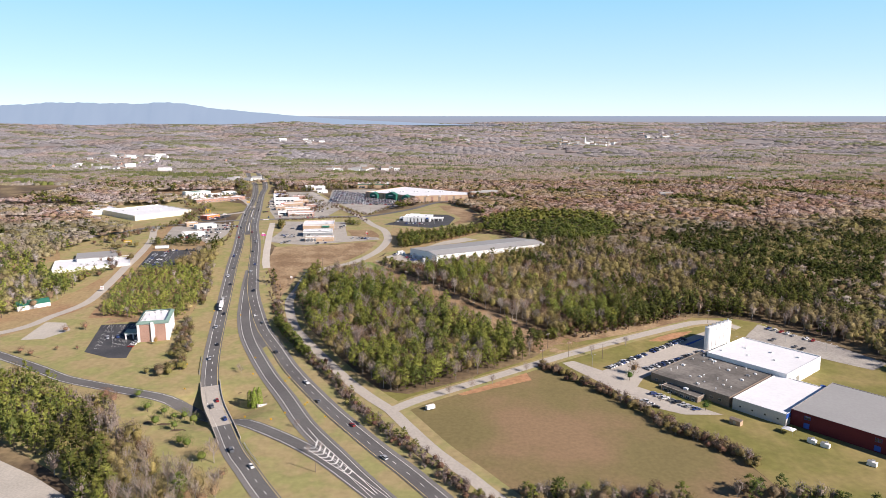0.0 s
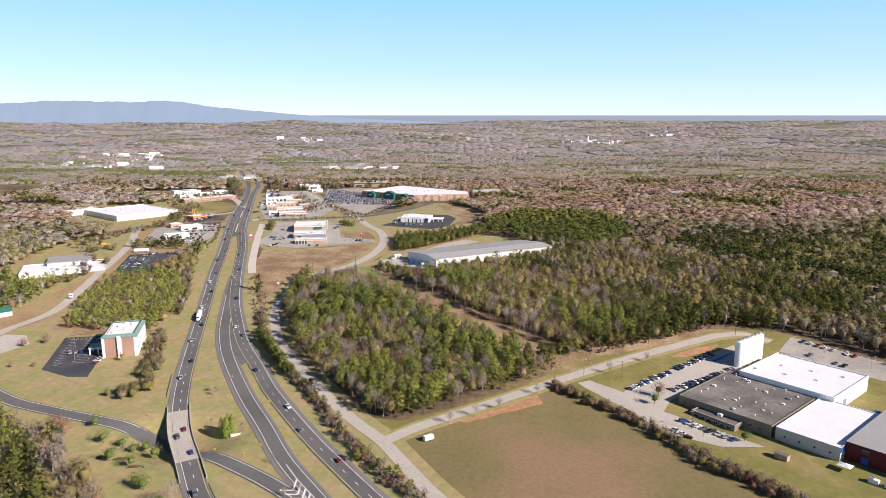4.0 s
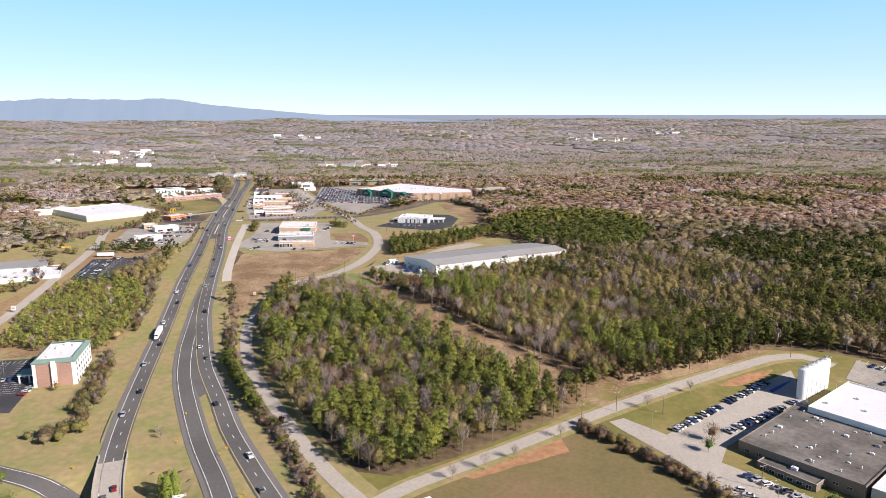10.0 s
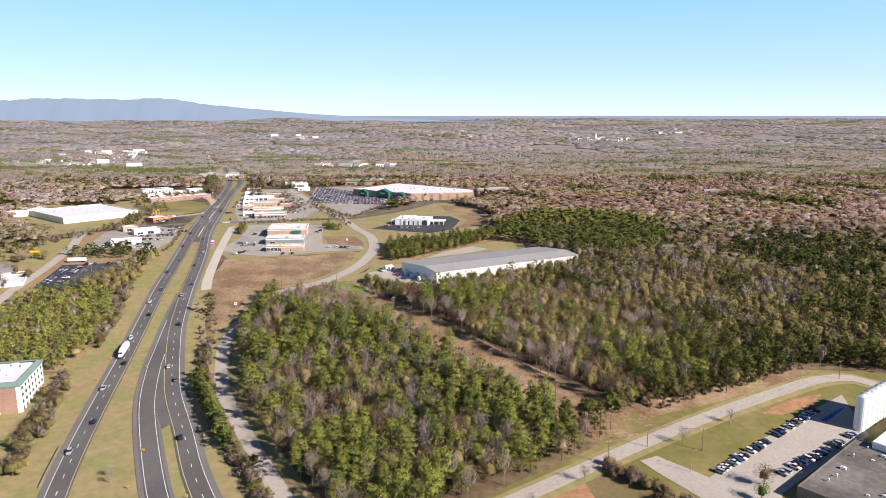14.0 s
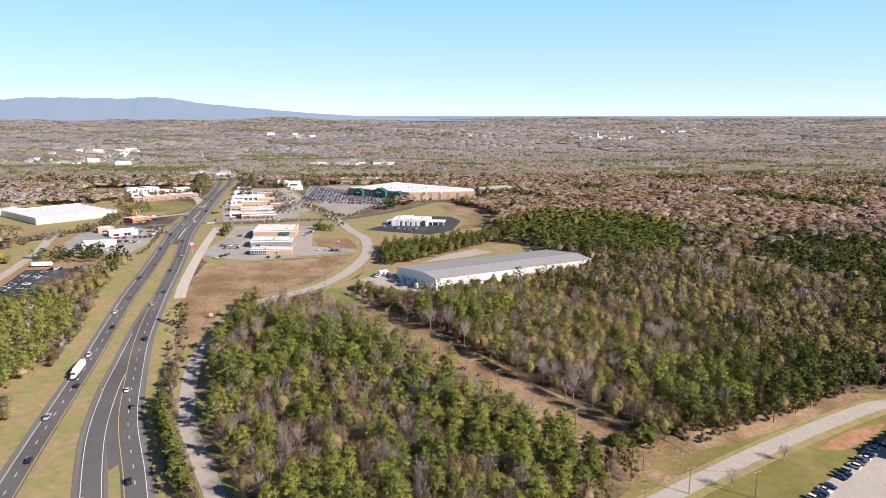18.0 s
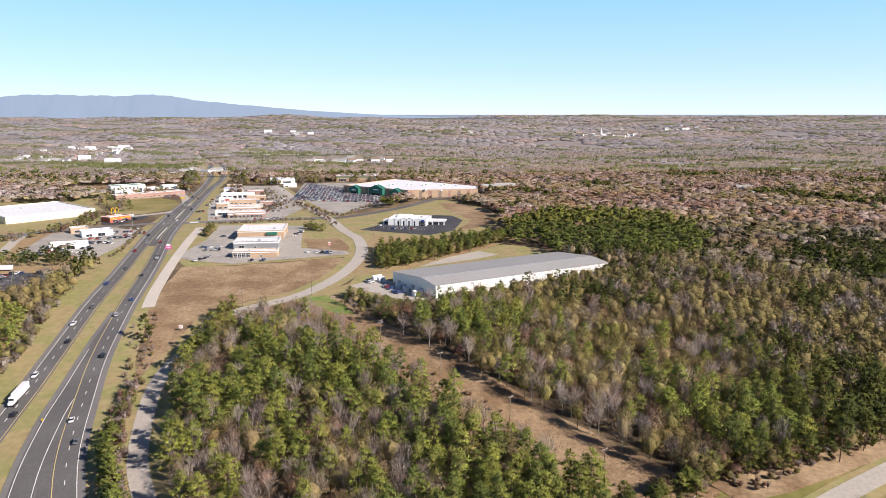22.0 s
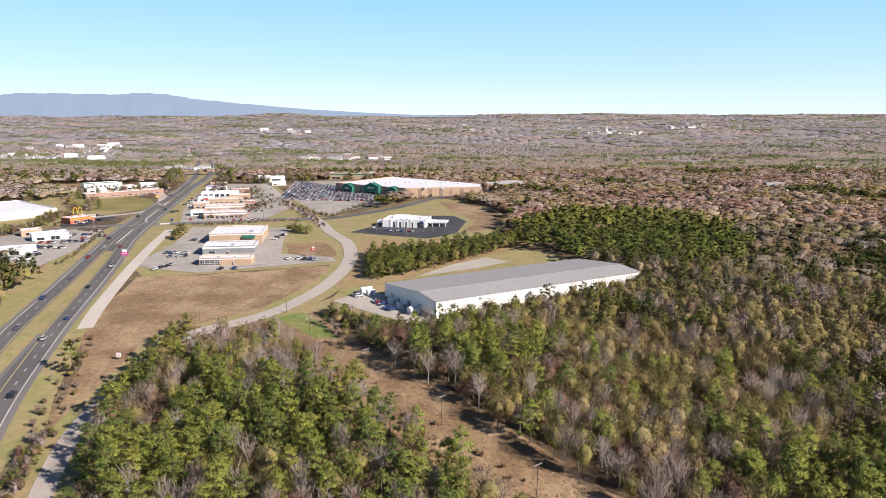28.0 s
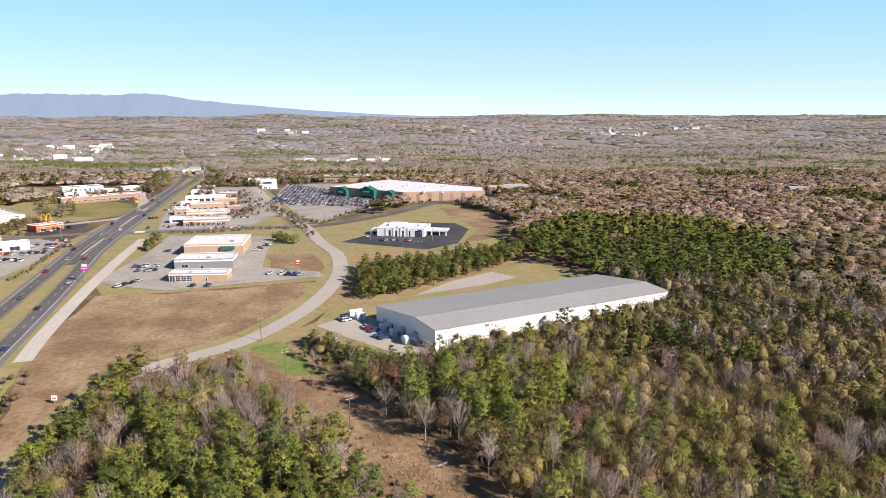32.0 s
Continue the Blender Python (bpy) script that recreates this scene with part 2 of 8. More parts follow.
def side_line(L, off):
    """The line that runs off metres to the right of L."""
    d = np.gradient(L, axis=0)[:, :2]
    d /= np.hypot(d[:, 0], d[:, 1])[:, None]
    return L[:, :2] + np.column_stack([d[:, 1], -d[:, 0]]) * off


def ribbon(L, lo, hi, up, height=ground_z, cols=2):
    """A strip along L from lo to hi metres right of it, lying up metres over the ground."""
    offs = np.linspace(lo, hi, cols)
    rows = np.stack([side_line(L, o) for o in offs], 1)
    z = height(rows[..., 0], rows[..., 1]) + up
    V = np.concatenate([rows, z[..., None]], 2).reshape(-1, 3)
    n = len(L)
    i = np.arange(n - 1)[:, None] * cols + np.arange(cols - 1)[None]
    Q = np.stack([i, i + 1, i + cols + 1, i + cols], -1).reshape(-1, 4)
    return V, Q


def strip(name, L, lo, hi, up, material, height=ground_z, cols=None):
    cols = cols or max(2, int(abs(hi - lo) / 5) + 1)
    V, Q = ribbon(L, lo, hi, up, height, cols)
    return finish(name, quads_mesh(name, V, Q[:, ::-1]), material)


def dashes(parent, L, off, up, material, height=ground_z, length=3.05, gap=9.15, width=0.3):
    """Broken lane line along L: one painted bar after another, each a part of the road."""
    seg = np.hypot(*np.diff(L[:, :2], axis=0).T)
    s = np.concatenate([[0], np.cumsum(seg)])
    C = side_line(L, off)
    for a in np.arange(2, s[-1] - length, length + gap):
        p = np.array([[np.interp(a + k, s, C[:, 0]), np.interp(a + k, s, C[:, 1])] for k in (0, length)])
        d = (p[1] - p[0]) / np.linalg.norm(p[1] - p[0])
        r = np.array([d[1], -d[0]]) * width / 2
        c = np.array([p[0] - r, p[0] + r, p[1] + r, p[1] - r])
        z = height(c[:, 0], c[:, 1]) + up
        finish("lane_dash", quads_mesh("lane_dash", np.column_stack([c, z]), np.array([[0, 1, 2, 3]])), material, parent)


def drape(name, poly, up, material, step=14.0, height=ground_z, rough=0.0):
    """A sheet in the shape of poly that follows the ground."""
    bm = bmesh.new()
    pts = []
    n = len(poly)
    rr = random.Random(len(name) + n)
    for i in range(n):
        a, b = np.array(poly[i]), np.array(poly[(i + 1) % n])
        k = max(1, int(np.hypot(*(b - a)) / step))
        for j in range(k):
            p = a + (b - a) * j / k
            if rough and j:
                p = p + np.array([rr.uniform(-rough, rough), rr.uniform(-rough, rough)])
            pts.append(p)
    f = bm.faces.new([bm.verts.new((p[0], p[1], 0)) for p in pts])
    f.normal_update()
    if f.normal.z < 0:
        f.normal_flip()
    P = np.array(pts)
    for ax in (0, 1):
        lo, hi = P[:, ax].min(), P[:, ax].max()
        for c in np.arange(lo + step, hi, step):
            co, no = [0, 0, 0], [0, 0, 0]
            co[ax], no[ax] = c, 1
            bmesh.ops.bisect_plane(bm, geom=bm.verts[:] + bm.edges[:] + bm.faces[:], plane_co=co, plane_no=no)
    bmesh.ops.triangulate(bm, faces=bm.faces[:])
    for v in bm.verts:
        v.co.z = float(height(v.co.x, v.co.y)) + up
    me = bpy.data.meshes.new(name)
    bm.to_mesh(me)
    bm.free()
    return finish(name, me, material)


def inside(poly, x, y):
    """Which of the points (x, y) lie in poly."""
    r = np.zeros(np.shape(x), bool)
    n = len(poly)
    for i in range(n):
        (x0, y0), (x1, y1) = poly[i], poly[(i + 1) % n]
        if y0 != y1:
            c = ((y0 > y) != (y1 > y)) & (x < (x1 - x0) * (y - y0) / (y1 - y0) + x0)
            r ^= c
    return r


def near_line(L, x, y):
    """Distance of the points (x, y) from the line L."""
    d = np.full(np.shape(x), 1e9)
    for a, b in zip(L[:-1, :2], L[1:, :2]):
        ab = b - a
        t = np.clip(((x - a[0]) * ab[0] + (y - a[1]) * ab[1]) / max(ab @ ab, 1e-9), 0, 1)
        d = np.minimum(d, np.hypot(x - a[0] - t * ab[0], y - a[1] - t * ab[1]))
    return d


# ---------------------------------------------------------------- ground sheet
gx = np.unique(np.concatenate([np.arange(-5000, -900, 130.0), np.arange(-900, -450, 30.0), np.arange(-450, 450, 9.0), np.arange(-180, -90, 3.0), np.arange(450, 900, 30.0), np.arange(900, 5001, 130.0)]))
gy = np.unique(np.concatenate([np.arange(-900, 150, 60.0), np.arange(150, 1300, 9.0), np.arange(330, 415, 3.0), np.arange(1300, 2200, 30.0), np.arange(2200, 4981, 45.0)]))
GX, GY = np.meshgrid(gx, gy)
gi = np.arange(len(gy) - 1)[:, None] * len(gx) + np.arange(len(gx) - 1)[None]
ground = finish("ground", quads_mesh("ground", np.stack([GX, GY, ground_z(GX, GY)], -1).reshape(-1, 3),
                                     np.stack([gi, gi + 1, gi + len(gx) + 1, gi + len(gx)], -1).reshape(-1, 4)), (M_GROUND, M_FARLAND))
# from y 1400 on, haze is put into the sheet's paler colour, as in the far woods
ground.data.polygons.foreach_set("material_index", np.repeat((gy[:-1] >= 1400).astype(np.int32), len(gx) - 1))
tagged(ground, "brown wooded ground reaching to the horizon", "ground", kind="structure")

# ---------------------------------------------------------------- lines of the plan
LEFT = smooth_line([(-475, 1690), (-440, 1580), (-405, 1475), (-372, 1375), (-320, 1172), (-285, 1003), (-255, 873), (-226, 755), (-207, 667), (-191, 595), (-175.5, 527), (-160, 462), (-146, 412), (-133, 377), (-118.3, 348), (-104, 320), (-93, 303), (-80, 283), (-60, 255), (-30, 220), (0, 190)])
RIGHT = smooth_line([(-452, 1690), (-416, 1580), (-380, 1465), (-347, 1345), (-320, 1212), (-275, 1017), (-240, 866), (-208, 752), (-185, 657), (-168, 590), (-152, 542), (-136, 500), (-116, 460), (-100, 427), (-82, 396), (-64, 367), (-50, 346), (-32, 320), (-18, 301), (-5, 282), (20, 245), (60, 190)])
RAMP = smooth_line([(-183.5, 650), (-176.5, 612), (-170, 582), (-163.5, 554), (-156, 525), (-141, 481), (-113, 421), (-92, 383), (-74, 348.5), (-54, 318), (-34, 288), (-6, 250), (20, 220)])
CROSS = smooth_line([(-500, 545), (-400, 500), (-330, 464), (-268, 429), (-239, 411), (-216, 401.5), (-190, 392), (-162, 382), (-139, 372), (-121, 361), (-102, 348), (-77, 329.5), (-57, 311), (-38, 289), (-16, 262), (5, 232)])
FRONT = smooth_line([(-128, 642), (-128.5, 600), (-130, 572), (-126, 548), (-112, 503), (-97, 474), (-77, 438), (-57, 404), (-41, 381), (-30, 367), (-19, 347), (-4, 320), (12.5, 296), (24, 278), (60, 225), (90, 180)])
SOUTH = smooth_line([(-28, 367), (-14, 380), (6, 394), (43, 420), (84, 449.5), (131, 481), (182, 511), (200, 519), (216, 520), (228, 508)])
CURVE = smooth_line([(-128, 640), (-110, 655), (-92, 671), (-80, 690), (-69, 721), (-63, 760), (-64, 795), (-72, 835), (-90, 877), (-110, 935), (-133, 990), (-154, 1036), (-185, 1115), (-215, 1195), (-242, 1265)])
STUB = smooth_line([(-171, 655), (-178, 680), (-186, 715), (-193, 748), (-205, 806), (-217, 868), (-222, 890)])
EASTX = smooth_line([(-252, 915), (-234, 921), (-196, 930), (-155, 944), (-118, 946)])
MARTRD = smooth_line([(-110, 944), (-81, 973), (-46, 1024), (-11, 1097), (7, 1111), (40, 1125)])
CROSSW = smooth_line([(-252, 915), (-275, 912), (-294, 903), (-326, 885), (-362, 858), (-385, 825), (-430, 780), (-520, 730)])
WESTRD = smooth_line([(-420, 440), (-329, 492), (-310, 530), (-300, 562), (-302, 600), (-310, 660), (-320, 720), (-333, 777), (-352, 830), (-358, 858)])
BLVD = smooth_line([(-322, 950), (-305, 968), (-288, 990), (-284, 1015), (-294, 1055), (-316, 1110), (-335, 1150)])

# verges and clearings first, then the roads on them
VERGE = [(-330, 470), (-262, 440), (-225, 425), (-200, 440), (-190, 470), (-196, 520), (-205, 570), (-220, 640), (-245, 740), (-262, 800), (-272, 870), (-290, 1000), (-330, 1180), (-372, 1370), (-340, 1370),
         (-300, 1170), (-250, 960), (-222, 868), (-190, 740), (-170, 655), (-150, 590), (-133, 545), (-112, 480), (-92, 440), (-60, 385), (-30, 340), (5, 290), (50, 220), (70, 180), (-20, 180), (-90, 255), (-112, 290), (-128, 330), (-145, 355), (-200, 385), (-250, 400), (-290, 420)]
FIELD = [(-24, 361), (-8, 377), (8, 388), (45, 413), (68, 429), (95, 396), (124, 355), (146, 320), (152, 290), (150, 262), (60, 262), (35, 274), (18, 296), (3, 320), (-13, 347)]
SOUTHSIDE = [(-38, 392), (-20, 388), (0, 400), (40, 428), (62, 446), (80, 470), (95, 486), (140, 500), (200, 530), (228, 530), (252, 517), (300, 445), (290, 380), (250, 300), (180, 270), (150, 262), (152, 290), (146, 320), (124, 355), (95, 396), (68, 429), (45, 413), (8, 388), (-8, 377), (-30, 374)]
BROWNFIELD = [(-172, 655), (-180, 715), (-184, 742), (-147, 745), (-73, 767), (-68, 757), (-74, 722), (-86, 690), (-98, 673), (-112, 660), (-104, 664), (-96, 655), (-104, 635), (-116, 610), (-122, 585), (-124, 560), (-128, 530), (-138, 560), (-146, 590), (-160, 630)]
COMMERCE = [(-181, 742), (-147, 747), (-73, 769), (-66, 755), (-56, 790), (-60, 845), (-20, 842), (6, 866), (24, 930), (12, 1000), (-10, 1010), (-46, 1024), (-81, 973), (-106, 942), (-150, 1036), (-215, 1195), (-240, 1265), (-300, 1265), (-320, 1180), (-270, 985), (-232, 880), (-205, 775)]
BANKFIELD = [(-60, 845), (-20, 842), (27, 855), (46, 900), (56, 950), (44, 1015), (10, 1088), (-12, 1090), (-46, 1018), (-81, 967), (-104, 940), (-86, 885)]
WHCLEAR = [(-88, 664), (-68, 690), (-61, 700), (-58, 722), (-27, 731), (-9, 757), (14, 781), (46, 813), (75, 800), (82, 768), (112, 727), (108, 718), (-4, 652), (-25, 655), (-60, 680)]
CUT = smooth_line([(-100, 690), (-66, 652), (-38, 613), (-2, 570), (24, 538), (38, 520), (58, 500), (76, 478), (92, 470)])
MARTLOT = [(-186, 1120), (-208, 1300), (-130, 1310), (-20, 1150), (-20, 1105), (-52, 1100), (-79, 1035), (-108, 967), (-150, 1045)]
tagged(drape("verge", VERGE, 0.14, M_VERGE, 6.0, rough=1), "dry tan-green grass verge along the highway", "grass", kind="structure")
WESTLAND = [(-620, 440), (-420, 430), (-330, 440), (-300, 440), (-200, 520), (-216, 640), (-240, 740), (-262, 800), (-300, 900), (-400, 880), (-620, 880)]
tagged(drape("western_grass", WESTLAND, 0.07, M_WESTGRASS, 9.0, rough=1), "dry tan and brown grass west of the highway", "grass", kind="structure")
tagged(drape("field", FIELD, 0.12, M_FIELD, rough=1), "mown grass field with reddish bare patches", "field", kind="structure")
tagged(drape("grass_margin", SOUTHSIDE, 0.1, M_LAWN, rough=1.5), "green lawn round the factory", "lawn", kind="structure")
tagged(drape("brown_field", BROWNFIELD, 0.12, M_BROOM, rough=2), "rank brown grass on a vacant lot", "field", kind="structure")
tagged(drape("commercial_ground", COMMERCE, 0.1, M_VERGE, rough=1), "dry grass between the shops", "grass", kind="structure")
tagged(drape("bank_field", BANKFIELD, 0.14, M_VERGE, rough=2), "dry grass slope round the clinic", "field", kind="structure")
tagged(drape("warehouse_ground", WHCLEAR, 0.12, M_VERGE, rough=1), "grass and bare earth round the warehouse", "grass", kind="structure")
tagged(strip("power_line_cut", CUT, -12, 26, 0.1, M_BROOM), "brown broom grass in the power line cut", "grass", kind="structure")
tagged(drape("mart_lot", MARTLOT, 0.12, M_LOT), "worn asphalt car park of the big store", "car park", kind="structure")


def bridge_z(x, y):
    return land(x, y)


def road(name, L, lo, hi, up, material, label, height=ground_z):
    return tagged(strip(name, L, lo, hi, up, material, height), label, "road", kind="structure")


def paint(name, L, off, up, material, height=ground_z, w=0.28):
    return tagged(strip(name, L, off - w / 2, off + w / 2, up, material, height), "painted line on the road", "road marking", kind="structure")


tagged(strip("northern_verge", LEFT[LEFT[:, 1] > 1340], -36, 12, 0.14, M_VERGE), "dry grass verge where the highway enters the woods", "grass", kind="structure")
tagged(strip("frontage_margin", FRONT, -10, 9, 0.18, M_VERGE), "dry grass margin of the frontage road", "grass", kind="structure")
tagged(strip("side_road_margin", SOUTH, -6, 7, 0.2, M_VERGE), "dry grass margin of the side road", "grass", kind="structure")
tagged(strip("curve_margin", CURVE, -11, 11, 0.17, M_VERGE), "dry grass margin of the curving road", "grass", kind="structure")
# highway: two carriageways of two lanes
road("road_shoulder_west", LEFT, -4.6, 6.4, 0.32, M_SHOULDER, "worn asphalt shoulders of the highway", bridge_z)
hw_west = road("road_highway_west", LEFT, -4.4, 4.0, 0.38, M_ASPHALT, "grey asphalt highway carriageway", bridge_z)
paint("edge_line_west_inner", LEFT, -3.7, 0.44, M_YELLOW, bridge_z)
paint("edge_line_west_outer", LEFT, 3.7, 0.44, M_PAINT, bridge_z)
dashes(hw_west, LEFT, 0, 0.44, M_PAINT, bridge_z)
road("road_shoulder_east", RIGHT, -6.4, 4.6, 0.32, M_SHOULDER, "worn asphalt shoulders of the highway")
hw_east = road("road_highway_east", RIGHT, -4.0, 4.4, 0.38, M_ASPHALT, "grey asphalt highway carriageway")
paint("edge_line_east_inner", RIGHT, 3.7, 0.44, M_YELLOW)
paint("edge_line_east_outer", RIGHT, -3.7, 0.44, M_PAINT)
dashes(hw_east, RIGHT, 0, 0.44, M_PAINT)
road("road_ramp_shoulder", RAMP, -5.6, 6.2, 0.29, M_SHOULDER, "worn asphalt shoulders of the slip road")
tagged(drape("gore_pavement", [(-168, 575), (-154, 540), (-137, 497), (-123, 470), (-126, 462), (-132, 472), (-146, 502), (-160, 540)], 0.3, M_ASPHALT, 6.0), "asphalt wedge between the slip road and highway", "road", kind="structure")
road("road_ramp", RAMP, -4.2, 4.2, 0.34, M_ASPHALT, "asphalt slip road beside the highway")
paint("ramp_line_east", RAMP[RAMP[:, 1] < 552], -3.4, 0.42, M_PAINT)
paint("ramp_line_west", RAMP[RAMP[:, 1] < 600], 3.4, 0.42, M_PAINT)
road("road_cross", CROSS, -4.6, 4.6, 0.30, M_ASPHALT, "asphalt road passing under the bridge")
paint("cross_line_north", CROSS, -3.6, 0.36, M_PAINT)
paint("cross_line_south", CROSS, 3.6, 0.36, M_PAINT)
road("road_frontage", FRONT, -3.6, 3.6, 0.33, M_CONCRETE, "pale worn frontage road along the woods")
road("road_south", SOUTH, -3.7, 3.7, 0.34, M_CONCRETE, "pale worn side road past the factory")
road("road_curve", CURVE, -4.6, 4.6, 0.33, M_CONCRETE, "pale curving road to the shops")
road("road_stub", STUB, -3.6, 3.6, 0.33, M_STUB, "pale frontage road ending in brown grass")
road("road_east_cross", EASTX, -5.5, 5.5, 0.36, M_SHOULDER, "worn asphalt cross street at the junction")
road("road_mart", MARTRD, -5.0, 5.0, 0.33, M_ASPHALT, "asphalt road behind the clinic")
road("road_cross_west", CROSSW, -5.5, 5.5, 0.36, M_SHOULDER, "worn asphalt cross street at the junction")
road("road_west", WESTRD, -4.0, 4.0, 0.33, M_CONCRETE, "pale side road west of the highway")
road("road_turn_lane", LEFT[(LEFT[:, 1] > 800) & (LEFT[:, 1] < 1040)], -10.5, -4.4, 0.35, M_ASPHALT, "asphalt turning lane in the median")
paint("turn_lane_line", LEFT[(LEFT[:, 1] > 825) & (LEFT[:, 1] < 895)], -7.2, 0.41, M_PAINT, w=0.9)
paint("turn_lane_line_north", LEFT[(LEFT[:, 1] > 940) & (LEFT[:, 1] < 1010)], -7.2, 0.41, M_PAINT, w=0.9)
paint("stop_line_east", EASTX[2:4], 0, 0.42, M_PAINT, w=8.0)
road("road_boulevard", BLVD, -5.0, 5.0, 0.33, M_CONCRETE, "pale driveway beside a green field")

# ---------------------------------------------------------------- bridge of the western carriageway
def at(x, y, deg=0.0, dz=0.0):
    return Matrix.Translation((x, y, float(ground_z(x, y)) + dz)) @ Matrix.Rotation(radians(deg), 4, "Z")


def angle_of(a, b):
    return math.degrees(math.atan2(b[1] - a[1], b[0] - a[0]))


SPAN = LEFT[(LEFT[:, 1] > 346) & (LEFT[:, 1] < 403)]
bridge = root("road_bridge", Matrix.Identity(4), "pale concrete road bridge with solid parapets", "bridge")


def solid_strip(name, L, lo, hi, z0, z1, material, parent):
    """A bar of box section that follows the line L between heights z0 and z1 over the land."""
    a, b = side_line(L, lo), side_line(L, hi)
    za, zb = land(a[:, 0], a[:, 1]), land(b[:, 0], b[:, 1])
    bm = bmesh.new()
    rows = [[bm.verts.new((*a[i], za[i] + z0)), bm.verts.new((*b[i], zb[i] + z0)), bm.verts.new((*b[i], zb[i] + z1)), bm.verts.new((*a[i], za[i] + z1))] for i in range(len(L))]
    for r0, r1 in zip(rows[:-1], rows[1:]):
        for k in range(4):
            bm.faces.new((r0[k], r0[(k + 1) % 4], r1[(k + 1) % 4], r1[k]))
    bm.faces.new(rows[0][::-1]), bm.faces.new(rows[-1])
    bmesh.ops.recalc_face_normals(bm, faces=bm.faces)
    return part(name, bm, material, parent)


solid_strip("deck", SPAN, -5.0, 5.9, -0.9, 0.44, M_CONCRETE, bridge)
solid_strip("parapet", LEFT[(LEFT[:, 1] > 330) & (LEFT[:, 1] < 412)], 5.9, 6.3, -0.9, 1.2, M_CONCRETE, bridge)
solid_strip("parapet", LEFT[(LEFT[:, 1] > 325) & (LEFT[:, 1] < 412)], -5.4, -5.0, -0.9, 1.2, M_CONCRETE, bridge)
for py in (361, 386):
    i = int(np.argmin(np.abs(LEFT[:, 1] - py)))
    p, q = side_line(LEFT, -4.5)[i], side_line(LEFT, 6.0)[i]
    for t in (0.05, 0.5, 0.95):
        c = p + (q - p) * t
        part("pier", tube(bmesh.new(), (*c, float(ground_z(*c)) - 1), (*c, float(land(*c)) - 0.8), 0.55, 0.55, 10), M_CONCRETE, bridge)


# ---------------------------------------------------------------- parts that buildings share
def window(parent, u0, u1, z0, z1, face, off, framem=M_WHITE, bars=(0, 0), name="window"):
    """A framed window on a wall: face 'y' (front, along x) or 'x' (side, along y), off where the wall's face lies, sign by its side."""
    s = -1 if face[0] == "-" else 1
    ax = face[-1]

    def b3(a0, a1, c0, c1, d0, d1):
        lo, hi = sorted((off + s * d0, off + s * d1))
        return (a0, lo, c0, a1, hi, c1) if ax == "y" else (lo, a0, c0, hi, a1, c1)

    bm = bmesh.new()
    f = 0.12
    for a in ((u0, u1, z0, z0 + f), (u0, u1, z1 - f, z1), (u0, u0 + f, z0 + f, z1 - f), (u1 - f, u1, z0 + f, z1 - f)):
        box(bm, *b3(*a, -0.02, 0.09))
    for i in range(bars[0]):
        c = u0 + (u1 - u0) * (i + 1) / (bars[0] + 1)
        box(bm, *b3(c - 0.05, c + 0.05, z0 + f, z1 - f, 0.0, 0.08))
    for i in range(bars[1]):
        c = z0 + (z1 - z0) * (i + 1) / (bars[1] + 1)
        box(bm, *b3(u0 + f, u1 - f, c - 0.05, c + 0.05, 0.0, 0.08))
    w = part(name, bm, framem, parent)
    part("pane", boxed(*b3(u0 + f, u1 - f, z0 + f, z1 - f, -0.01, 0.035)), M_GLASS, w, "dark glass pane")
    return w


def roof_unit(parent, x, y, z, s=1.0, name="roof_unit"):
    bm = bmesh.new()
    box(bm, x - 1.1 * s, y - 0.8 * s, z, x + 1.1 * s, y + 0.8 * s, z + 1.0 * s, 0.06)
    tube(bm, (x, y, z + 1.0 * s), (x, y, z + 1.15 * s), 0.5 * s, 0.5 * s, 10)
    box(bm, x - 0.9 * s, y - 1.1 * s, z, x - 0.4 * s, y - 0.78 * s, z + 0.6 * s)
    return part(name, bm, M_WHITE if (x * 7 + y) % 2 < 1.2 else M_STEEL, parent)


